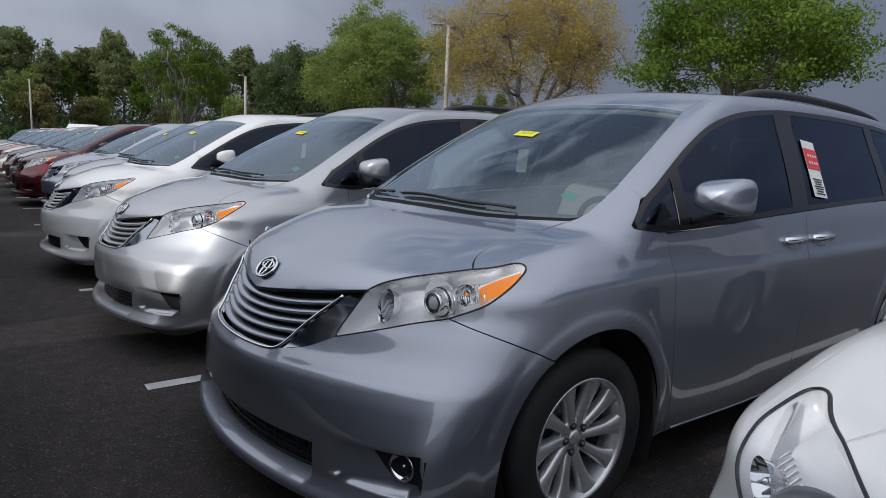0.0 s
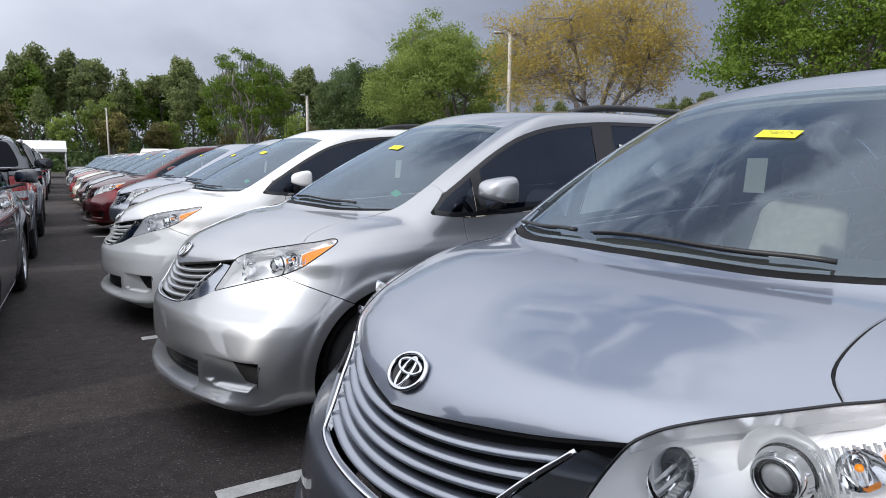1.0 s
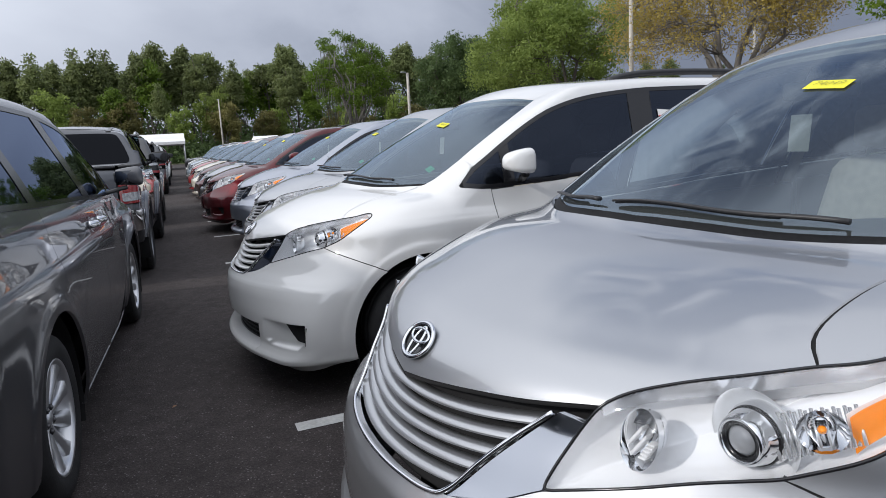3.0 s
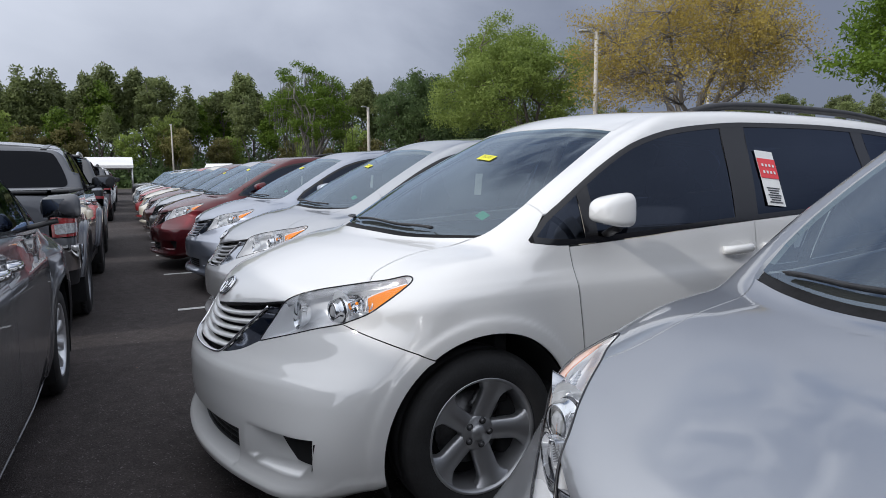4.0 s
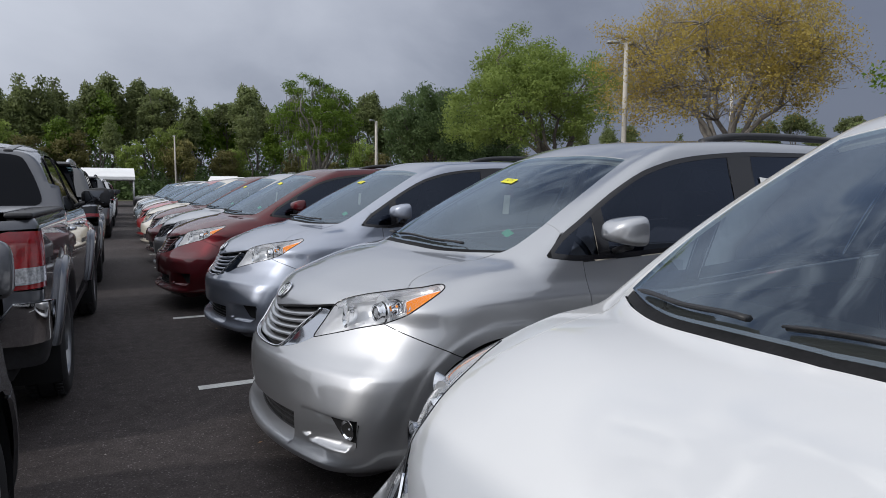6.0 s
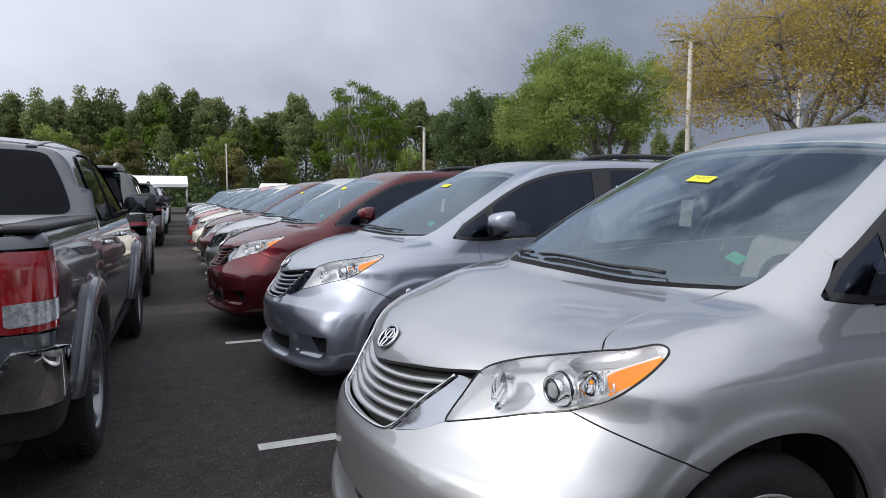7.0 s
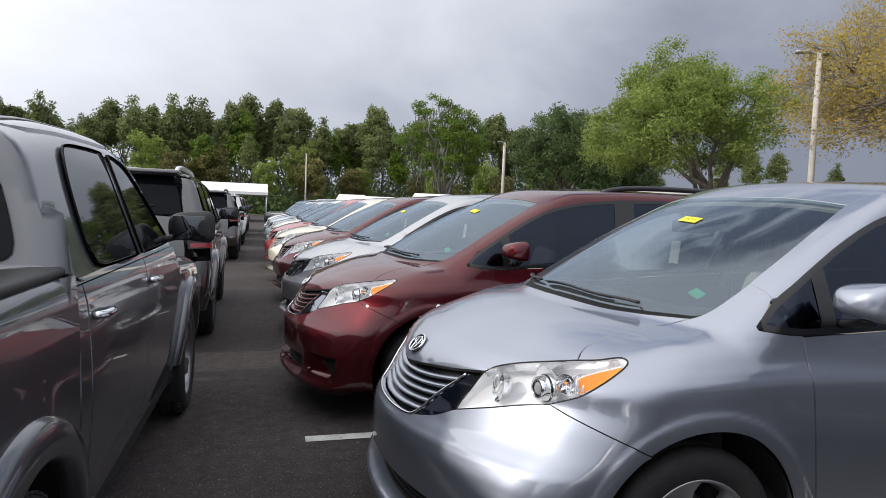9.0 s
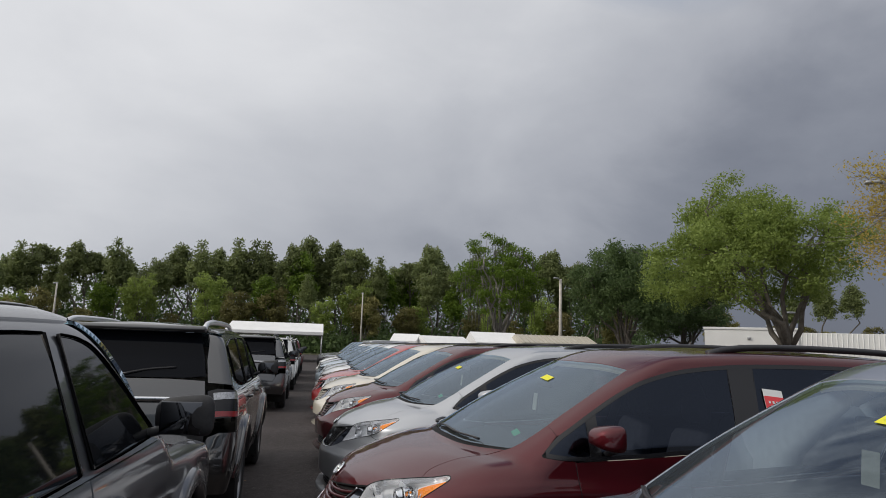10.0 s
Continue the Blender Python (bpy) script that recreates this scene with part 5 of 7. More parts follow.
    # tags behind the windshield
    if stickers:
        sm = ws_pose(*sticker, tilt)
        st = put("stock_sticker", "van_sticker", lambda: sheet(0.13, 0.054), YELLOW, v, "yellow sticker with a number", at=sm)
        if number:
            digits(number, 0.038, INK, st, pose(0, 0.0, 0.004))
        put("hang_tag", "van_hangtag", lambda: sheet(0.075, 0.12), TAG, v, "white paper tag, darkened to look faint behind the glass", at=pose(1.55, 0.02, 1.37, 84, 0, -90))
        put("green_tag", "van_greentag", lambda: sheet(0.06, 0.045), GREEN_TAG, v, "small green sticker", at=ws_pose(1.17, -0.645, 4, -0.009))
        card = put("window_label", "van_label", lambda: sheet(0.14, 0.32), PAPER, v, "white and red paper label on the sliding door glass", at=side_pose(2.83, 1.385, -6))
        put("label_field", "van_label_red", lambda: sheet(0.138, 0.115), RED_TAG, card, at=pose(0, 0.055, 0.003))
        for k in range(7):
            put("text_bar", f"van_label_bar_{k % 3}", lambda k=k: sheet((0.10, 0.085, 0.07)[k % 3], 0.006, 1), INK, card, at=pose(0, -0.06 - 0.0135 * k, 0.0035))
        for k in range(4):
            for j in range(2):
                put("label_icon", "van_label_icon", lambda: sheet(0.014, 0.016, 1), PAPER, card, at=pose(-0.04 + 0.027 * k, 0.072 - 0.04 * j, 0.006))
    return v


def side_pose(u, z, roll=0):
    """On the outer face of the near flank, x towards the tail, y up."""
    p = on_side(VAN, [(u, z)])
    n = grad(VAN, p)[0] * [1, -1, 1]
    p = p[0] * [1, -1, 1]
    zv = Vector(n)
    y = Vector((0, 0, 1)) - zv * n[2]
    y.normalize()
    x = y.cross(zv)
    m = Matrix((x, y, zv)).transposed().to_4x4()
    m.translation = Vector(p + n * 0.004)
    return m @ pose(0, 0, 0, 0, 0, roll)


def fl2(d, fl):
    """Mirror a plain mesh where fl is flip."""
    if fl is flip:
        v, f, n = d
        return v * [1, -1, 1], [x[::-1] for x in f], None
    return d


def d_mesh_grille():
    rods = []
    for k in range(-9, 10):
        for s in (-1, 1):
            pts = []
            for z in np.linspace(0.69, 0.87, 7):
                v = k * 0.045 + s * (z - 0.78) * 0.28
                if abs(v) < grille_end(z):
                    pts.append((v, z))
            if len(pts) > 2:
                p = front_line(pts)
                rods.append(tube(p - grad(VAN, p) * 0.006, 0.004, 4))
    return merge(*rods)

# ---- pickup and off-road wagons ----
SMOKED = material("ribbed_clear_lens", (0.42, 0.43, 0.45), 0.2, 0.5, 1.0, var=0.35, scale=40)
class Truck(Van):
    nose = staticmethod(curve((.35, .14), (.5, .04), (.75, 0), (.95, .03), (1.05, .12)))
    hood = staticmethod(curve((.0, .98), (.15, 1.06), (.6, 1.12), (1.3, 1.17)))
    width = staticmethod(curve((.4, .89), (.6, .925), (.85, .94), (1.0, .935), (1.12, .925), (1.2, .905), (1.3, .87), (1.66, .735), (1.8, .67)))
    bed = staticmethod(curve((.4, .89), (.6, .925), (.85, .94), (1.05, .94), (1.2, .93), (1.3, .915)))
    roof = staticmethod(curve((1.9, 1.73), (2.4, 1.78), (3.0, 1.765), (3.6, 1.70)))
    rear = staticmethod(curve((.5, 5.28), (.8, 5.36), (1.1, 5.36), (1.3, 5.33)))
    axles, tyre, arch, long_bed = (0.93, 4.166), 0.385, 0.47, True
    ws = (1.20, 0.78)

    def f(s, u, v, z):
        v = np.abs(v)
        front = s.nose(z) + .16 * (v / .85)**2 - u
        w = s.width(z)
        if s.long_bed:
            w = np.where(u > 3.68, s.bed(z), w)
        side = v - w
        for a in s.axles:
            r = np.hypot(u - a, z - s.tyre)
            side = side - .018 * np.exp(-((r - s.arch - .02) / .08)**2) * (z < 1.1)
        hood = s.hood(np.minimum(u, 1.4)) - .06 * (v / .8)**2
        glass_ = 1.18 + s.ws[1] * (u - s.ws[0] - .15 * (v / .7)**2)
        cabin = smin(glass_, s.roof(u) - .055 * (v / .7)**2, .08)
        if s.long_bed:
            cabin = smin(cabin, 1.27 + 2.6 * (3.76 - u), .10)
            top = np.maximum(smax(hood, cabin, .02), 1.26)
            top = np.where(u < 1.9, smax(hood, cabin, .02), top)
        else:
            top = smax(hood, cabin, .02)
        fr = smax(smax(front, z - top, .10), side, .10)
        back = u + .06 * (v / .9)**4 - s.rear(z)
        return smax(fr, back, .08)


class Wagon(Truck):
    roof = staticmethod(curve((1.9, 1.73), (2.4, 1.785), (3.4, 1.80), (4.2, 1.785), (4.7, 1.75)))
    rear = staticmethod(curve((.4, 4.74), (.6, 4.82), (.85, 4.80), (1.1, 4.76), (1.78, 4.50)))
    width = staticmethod(curve((.4, .90), (.6, .94), (.85, .955), (1.0, .95), (1.12, .94), (1.2, .92), (1.3, .885), (1.66, .765), (1.8, .70)))
    axles, tyre, arch, long_bed = (0.91, 3.70), 0.385, 0.47, False


TRUCK, WAGON = Truck(), Wagon()


class RoundAt:
    """Level lines of sight from an upright axis near the tail."""
    def __init__(s, u):
        s.u = u
    def to(s, p):
        return np.stack([0.9 * np.arctan2(p[:, 1], p[:, 0] - s.u), p[:, 2]], 1)
    def rays(s, q):
        a = q[:, 0] / 0.9
        z = np.zeros(len(q))
        return np.stack([z + s.u, z, q[:, 1]], 1), np.stack([np.cos(a), np.sin(a), z], 1)


def side_piece(b, h, *lines, lift=0.0, flange=0.014, inset=0.0025, extra=None):
    o = side_ring(b, *lines)
    if extra is not None:
        o = np.vstack([o, extra])
    return panel_data(b, Side(), o, h, lift=lift, flange=flange, inset=inset)


def arch_pts(b, k, a0, a1, n=22):
    c = (b.axles[k], b.tyre)
    return circle_arc(c, b.arch, a0, a1, 0.95, n)


def d_flare(b, k):
    def make():
        a = np.radians(np.linspace(6, 172, 40))
        rows = []
        for r, out in ((b.arch - 0.014, -0.03), (b.arch - 0.014, 0.020), (b.arch + 0.002, 0.030), (b.arch + 0.074, 0.027), (b.arch + 0.088, 0.014), (b.arch + 0.092, -0.012)):
            u, z = b.axles[k] + r * np.cos(a), b.tyre + r * np.sin(a)
            p = on_side(b, np.stack([u, np.maximum(z, 0.42)], 1))
            p[:, 2] = z
            p[:, 1] += out
            rows.append(p)
        v = np.vstack(rows)
        f = [[r * 40 + i, r * 40 + i + 1, (r + 1) * 40 + i + 1, (r + 1) * 40 + i] for r in range(5) for i in range(39)]
        return v, f, None
    return make


def d_big_mirror():
    v, f, n = d_mirror_shell()
    c = np.array([1.585, 1.066, 1.262])
    return (v - c) * [0.85, 1.30, 1.25] + [1.745, 1.03, 1.305], f, None


def window(b, lo, hi, lift=-0.003, grow=0.0):
    """A pane between a sill line and a head line, both from front to back."""
    def make(h=0.06):
        l = spline([(u, 0, z - grow) for u, z in lo])
        t = spline([(u, 0, z + grow) for u, z in hi])[::-1]
        return panel_data(b, Side(), on_side(b, np.vstack([l, t])[:, [0, 2]]), h, lift=lift, flange=0.006, inset=0.0 if grow else 0.003)
    return make


WIN = {
    "truck": [([(1.66, 1.225), (2.1, 1.215), (2.47, 1.215)], [(1.70, 1.27), (1.95, 1.46), (2.15, 1.59), (2.30, 1.635), (2.47, 1.65)]),
              ([(2.58, 1.215), (2.9, 1.215), (3.20, 1.218), (3.30, 1.23)], [(2.58, 1.652), (2.8, 1.652), (3.08, 1.642), (3.20, 1.61), (3.28, 1.51), (3.33, 1.36), (3.335, 1.28)])],
    "wagon": [([(1.66, 1.225), (2.1, 1.215), (2.47, 1.215)], [(1.70, 1.27), (1.95, 1.46), (2.15, 1.59), (2.30, 1.635), (2.47, 1.65)]),
              ([(2.58, 1.215), (2.9, 1.215), (3.36, 1.22)], [(2.58, 1.655), (2.8, 1.665), (3.0, 1.665), (3.36, 1.66)]),
              ([(3.46, 1.225), (3.8, 1.23), (4.28, 1.30)], [(3.46, 1.66), (3.8, 1.655), (4.0, 1.645), (4.30, 1.60)])]}


def d_rails(u0, u1, z, v=0.60):
    p = spline([(u0, v, z - 0.06), (u0 + 0.15, v, z - 0.015), (u0 + 0.4, v, z + 0.004), ((u0 + u1) / 2, v, z + 0.008), (u1 - 0.35, v, z), (u1 - 0.12, v - 0.01, z - 0.02), (u1, v - 0.01, z - 0.06)], 0.05)
    return tube(p, 0.024, 8)


def body_side(v, b, key, paint_, fl, s, windows, doors, h):
    P = lambda name, k, fn, mat, own=None, label="": put(name, f"{key}_{k}_{s}", lambda: fl(fn()), mat, v, label, own=own)
    Q = lambda name, k, fn, mat, parent=v, own=None, label="": put(name, f"{key}_{k}_{s}", lambda: fl2(fn(), fl), mat, parent, label, own=own)
    P("fender", "fender", lambda: side_piece(b, h, [(0.30, 0.98), (0.6, 1.06), (1.0, 1.10), (1.42, 1.13)], [(1.42, 1.13), (1.52, 1.16)], [(1.52, 1.16), (1.51, 0.8), (1.50, 0.42)], extra=np.vstack([arch_pts(b, 0, 8, 172), on_side(b, [(0.36, 0.55), (0.30, 0.75)])])), SILVER, paint_)
    for i, (u0, u1) in enumerate(doors):
        d = P("front_door" if i == 0 else "rear_door", f"door{i}", lambda u0=u0, u1=u1, i=i: side_piece(b, h, [(u0, 1.19), (u0 - 0.01, 0.8), (u0, 0.42)], [(u0, 0.42), (u1 if u1 < 3.3 and b.long_bed or i == 0 else u1 - 0.22, 0.42)],
              ([(u1, 0.42), (u1, 0.8), (u1, 1.19)] if i == 0 or b.long_bed else [(u1 - 0.22, 0.42), (u1 - 0.17, 0.6), (u1 - 0.05, 0.82), (u1, 1.19)]), [(u1, 1.19), (u0, 1.19)]), SILVER, paint_)
        uu = u1 - 0.13

        def handle(uu=uu):
            p = on_side(b, [(uu - 0.10, 1.075), (uu - 0.08, 1.08), (uu, 1.085), (uu + 0.07, 1.085), (uu + 0.09, 1.085)])
            p[:, 1] += [0, 0.025, 0.036, 0.025, 0]
            return tube(spline(p, 0.02), 0.014, 8)
        Q("door_handle", f"handle{i}", handle, CHROME if b.long_bed else SILVER, d, None if b.long_bed else paint_)
    P("sill", "sill", lambda: side_piece(b, h, [(1.42, 0.415), (b.axles[1] - 0.48, 0.415)], [(b.axles[1] - 0.48, 0.415), (b.axles[1] - 0.48, 0.33)], [(b.axles[1] - 0.48, 0.33), (1.42, 0.33)], [(1.42, 0.33), (1.42, 0.415)]), BLACK)
    for i, (lo, hi) in enumerate(windows):
        P("door_window" if i < 2 else "cargo_window", f"win{i}", window(b, lo, hi), BLACK_GLASS)
        P("window_seal", f"seal{i}", lambda lo=lo, hi=hi: seal_ring(b, lo, hi), TRIM)
    u1 = 4.62 if not b.long_bed else 3.66
    # cab frame around the windows: pillars and head rail
    def upper():
        o = on_side(b, np.vstack([spline([(1.52, 0, 1.19), (2.5, 0, 1.19), (u1 - 0.05, 0, 1.19)])[:, [0, 2]], spline([(u1 - 0.05, 0, 1.19), (u1 - 0.12, 0, 1.45), (u1 - 0.20, 0, 1.66)])[1:, [0, 2]],
                              spline([(u, 0, z) for u, z in [(u1 - 0.20, 1.66), (u1 - 0.5, 1.70), (2.6, 1.71), (2.3, 1.69), (2.12, 1.62), (1.9, 1.47), (1.7, 1.31), (1.52, 1.19)]])[1:-1, [0, 2]]]))
        return panel_data(b, Side(), o, h, lift=-0.008, flange=0)
    P("cab_side", "upper", upper, SILVER, paint_)
    mir = Q("door_mirror", "mirror", d_big_mirror, BLACK, v, None if b.long_bed else None, "black door mirror")
    Q("mirror_glass", "mglass", lambda: box(1.774, 1.782, 0.94, 1.12, 1.235, 1.375, 0.006), DARK_MIRROR, mir)
    Q("mirror_foot", "mfoot", lambda: tube(spline([(1.73, 0.84, 1.23), (1.74, 0.90, 1.24), (1.745, 0.97, 1.26)], 0.02), 0.03, 8, squash=0.7), BLACK, mir)
    for k in (0, 1):
        c = (b.axles[k], b.tyre)
        Q("wheel_well", f"well{k}", d_well(c, b.arch - 0.005, 0.45, 0.94), DARK)
        Q("fender_flare", f"flare{k}", d_flare(b, k), SILVER, v, paint_)
        wheel(v, b.axles[k], (0.825 if s == "r" else -0.825), b.tyre, b.tyre, "six", 11 * k, s == "l", 1.1, 1, rim_mat=DARK_ALLOY)
    Q("mud_flap", "flap", lambda: box(b.axles[1] + 0.40, b.axles[1] + 0.42, 0.70, 0.93, 0.22, 0.50, 0.006), RUBBER)


def seal_ring(b, lo, hi):
    l = spline([(u, 0, z) for u, z in lo])
    t = spline([(u, 0, z) for u, z in hi])[::-1]
    p = on_side(b, np.vstack([l, t])[:, [0, 2]])
    d = tube(p, 0.006, 6, True, 1.0)
    return d[0], d[1], np.tile([0.0, 1, 0], (len(d[0]), 1))


def d_truck_hood(b, h):
    half = np.array([(0.14, 0.0, 1.02), (0.17, 0.3, 1.02), (0.25, 0.6, 1.01), (0.32, 0.78, 0.99), (0.6, 0.84, 1.06), (1.0, 0.86, 1.10), (1.42, 0.86, 1.13), (1.35, 0.6, 1.16), (1.26, 0.3, 1.17), (1.23, 0.0, 1.17)])
    return panel_data(b, Top(), mirrored(half), h)


def d_cab_top(b, h, u1):
    half = np.vstack([spline([(1.97, 0.0, 1.72), (1.99, 0.3, 1.72), (2.10, 0.62, 1.68)]), spline([(2.3, 0.70, 1.70), (2.7, 0.71, 1.71), (u1 - 0.3, 0.70, 1.70), (u1 - 0.1, 0.66, 1.68)]), [(u1 - 0.06, 0.4, 1.72), (u1 - 0.05, 0, 1.73)]])
    return panel_data(b, Top(), mirrored(half), h)


def d_front_glass(b, h):
    half = np.vstack([spline([(1.27, 0.0, 1.2), (1.30, 0.35, 1.2), (1.43, 0.74, 1.2)]), spline([(1.55, 0.80, 1.28), (1.9, 0.74, 1.5), (2.10, 0.64, 1.67)]), spline([(1.99, 0.3, 1.72), (1.97, 0, 1.72)])])
    return panel_data(b, Top(), mirrored(half), h, lift=-0.002)


def d_front_face(b, h):
    half = np.vstack([[(0.14, 0.0, 1.01), (0.17, 0.3, 1.01), (0.25, 0.6, 1.0)], on_side(b, [(0.30, 0.97), (0.30, 0.75), (0.36, 0.55), (0.42, 0.42)]), [(0.2, 0.6, 0.36), (0.14, 0.3, 0.36), (0.12, 0.0, 0.36)]])
    return panel_data(b, Round(), mirrored(half), h)


def d_frame_under(b, u1):
    return merge(box(1.2, u1, -0.78, 0.78, 0.36, 0.62, 0.05), box(0.4, 1.3, -0.5, 0.5, 0.36, 0.98, 0.05), box(0.3, u1 + 0.05, -0.42, 0.42, 0.30, 0.42, 0.03),
                 tube([(b.axles[1], -0.8, b.tyre), (b.axles[1], 0.8, b.tyre)], 0.05, 10), lathe([(-0.1, 0.02), (-0.06, 0.12), (0.06, 0.12), (0.1, 0.02)], "v", 12, (b.axles[1], 0.0, b.tyre)))


def pickup(m, paint_, label):
    b, h = TRUCK, 0.035
    v = thing("pickup_truck", m @ Matrix.Diagonal((1, 1, 1.045, 1)), label, "pickup truck", "vehicles parked nose to tail")
    doors = [(1.52, 2.51), (2.52, 3.54)]
    for s, fl in (("r", lambda d: d), ("l", flip)):
        body_side(v, b, "truck", paint_, fl, s, WIN["truck"], doors, h)
        put("cab_corner", f"truck_corner_{s}", lambda fl=fl: fl(side_piece(b, h, [(3.55, 1.19), (3.55, 0.8), (3.55, 0.42)], [(3.55, 0.42), (3.665, 0.42)], [(3.665, 0.42), (3.67, 0.8), (3.67, 1.19)], [(3.67, 1.19), (3.55, 1.19)])), SILVER, v, own=paint_)

        def bed_side():
            o = np.vstack([side_ring(b, [(3.69, 0.45), (3.69, 0.9), (3.69, 1.235)], [(3.69, 1.235), (4.5, 1.235), (5.17, 1.235)], [(5.17, 1.235), (5.18, 1.0), (5.18, 0.70)], [(5.18, 0.70), (4.85, 0.50)]), arch_pts(b, 1, 8, 172)])
            return panel_data(b, Side(), o, 0.02)
        put("bed_side", f"truck_bed_{s}", lambda fl=fl, bed_side=bed_side: fl(bed_side()), SILVER, v, own=paint_)
        for nm, z0, z1 in (("bed_corner", 1.178, 1.235), ("bed_corner_low", 0.72, 0.858)):
            put("bed_corner", f"truck_{nm}_{s}", lambda fl=fl, z0=z0, z1=z1: fl(panel_data(b, RoundAt(4.6), np.vstack([on_side(b, [(5.172, z1), (5.182, (z0 + z1) / 2), (5.182, z0)]), [(5.30, 0.86, z0), (5.34, 0.76, z0), (5.34, 0.76, z1), (5.30, 0.86, z1)]]), 0.02, inset=0)), SILVER, v, own=paint_)
        put("bed_rail", f"truck_rail_{s}", lambda fl=fl: fl2(box(3.68, 5.30, 0.78, 0.915, 1.234, 1.262, 0.012), fl), BLACK, v)
        lamp = put("tail_lamp", f"truck_lamp_{s}", lambda fl=fl: fl(panel_data(b, RoundAt(4.6), np.vstack([on_side(b, [(5.19, 1.165), (5.185, 1.12), (5.185, 1.0), (5.19, 0.875)]), [(5.28, 0.86, 0.868), (5.33, 0.80, 0.866), (5.34, 0.765, 0.87), (5.345, 0.755, 1.16), (5.33, 0.80, 1.17)]]), 0.02, lift=0.008)), RED_LENS, v, "tall red tail lamp with clear lower lens")
        put("reverse_lens", f"truck_rev_{s}", lambda fl=fl: fl(panel_data(b, RoundAt(4.6), np.vstack([on_side(b, [(5.215, 0.985), (5.225, 0.905)]), [(5.28, 0.86, 0.893), (5.32, 0.80, 0.89), (5.335, 0.785, 0.90), (5.335, 0.785, 0.975), (5.28, 0.86, 0.983)]]), 0.02, lift=0.014)), SMOKED, lamp)
        put("bumper_corner", f"truck_bcorner_{s}", lambda fl=fl: fl(panel_data(b, RoundAt(4.6), np.vstack([on_side(b, [(5.22, 0.80), (5.20, 0.74), (5.22, 0.60)]), [(5.30, 0.84, 0.58), (5.34, 0.70, 0.58), (5.35, 0.50, 0.58), (5.35, 0.50, 0.69), (5.34, 0.72, 0.70), (5.31, 0.80, 0.80)]]), 0.02, lift=0.05, flange=0.05, inset=0)), CHROME, v, "chrome bumper end cap")
        put("valance", f"truck_valance_{s}", lambda fl=fl: fl(panel_data(b, RoundAt(4.6), np.vstack([on_side(b, [(5.02, 0.60), (4.95, 0.50), (5.0, 0.45)]), [(5.28, 0.80, 0.44), (5.30, 0.4, 0.44), (5.31, 0.0, 0.44), (5.31, 0, 0.57), (5.32, 0.7, 0.57)], on_side(b, [(5.22, 0.59)])]), 0.03, lift=0.02, inset=0)), BLACK, v)
    put("hood", "truck_hood", lambda: d_truck_hood(b, h), SILVER, v, own=paint_)
    put("cab_roof", "truck_roof", lambda: d_cab_top(b, h, 3.52), SILVER, v, own=paint_)
    put("windshield", "truck_ws", lambda: d_front_glass(b, h), WINDSHIELD, v)
    put("front_face", "truck_face", lambda: d_front_face(b, h), BLACK, v)
    put("cab_back", "truck_back", lambda: panel_data(b, RoundAt(3.0), mirrored(np.vstack([[(3.76, 0, 1.20), (3.76, 0.5, 1.20), (3.74, 0.82, 1.20)], on_side(b, [(3.50, 1.195), (3.45, 1.40), (3.42, 1.55), (3.40, 1.655)]), [(3.50, 0.66, 1.685), (3.58, 0.4, 1.71), (3.58, 0, 1.72)]])), 0.02, inset=0), SILVER, v, own=paint_)
    put("rear_window", "truck_rear_glass", lambda: panel_data(b, RoundAt(3.0), mirrored(ring([(3.76, 0, 1.262), (3.76, 0.4, 1.262), (3.76, 0.72, 1.262)], [(3.76, 0.72, 1.262), (3.74, 0.772, 1.275), (3.73, 0.785, 1.32), (3.69, 0.745, 1.45), (3.65, 0.69, 1.57)], [(3.65, 0.69, 1.57), (3.63, 0.64, 1.622), (3.62, 0.48, 1.64), (3.62, 0, 1.648)])), 0.02, lift=0.010, flange=0.012), REAR_GLASS, v)
    put("tailgate", "truck_tailgate", lambda: panel_data(b, Rear(4.6), mirrored(ring([(5.35, 0, 0.70), (5.35, 0.75, 0.70)], [(5.35, 0.75, 0.70), (5.34, 0.745, 1.232)], [(5.34, 0.745, 1.232), (5.34, 0.0, 1.236)])), 0.03), SILVER, v, own=paint_)
    put("bed_floor", "truck_bedbox", lambda: merge(box(3.80, 5.28, -0.80, 0.80, 0.66, 0.72, 0.01), box(3.79, 3.82, -0.88, 0.88, 0.7, 1.24, 0.01), box(3.70, 5.28, 0.79, 0.83, 0.7, 1.23, 0.005), box(3.70, 5.28, -0.83, -0.79, 0.7, 1.23, 0.005)), BLACK, v)
    put("tailgate_cap", "truck_gatecap", lambda: box(5.26, 5.345, -0.75, 0.75, 1.234, 1.256, 0.008), BLACK, v)
    put("rear_bumper", "truck_bumper", lambda: box(5.32, 5.44, -0.50, 0.50, 0.57, 0.69, 0.03), CHROME, v)
    put("roof_strip", "truck_roofstrip", lambda: fl2(tube(snap(b, spline([(3.60, 0.57, 1.66), (3.52, 0.57, 1.70), (3.0, 0.57, 1.76), (2.3, 0.57, 1.76)], 0.1)), 0.03, 8, squash=0.25), None), TRIM, v)
    put("chassis", "truck_chassis", lambda: d_frame_under(b, 5.25), DARK, v)
    put("seat", "truck_seat_r", lambda: moved(d_seat(2.05, 0.38)(), Matrix.Translation((0.1, 0, 0.1))), SEAT, v)
    put("seat", "truck_seat_l", lambda: moved(d_seat(2.05, -0.38)(), Matrix.Translation((0.1, 0, 0.1))), SEAT, v)
    put("rear_bench", "truck_bench", lambda: moved(d_bench(3.0)(), Matrix.Translation((-0.1, 0, 0.1))), SEAT, v)
    return v


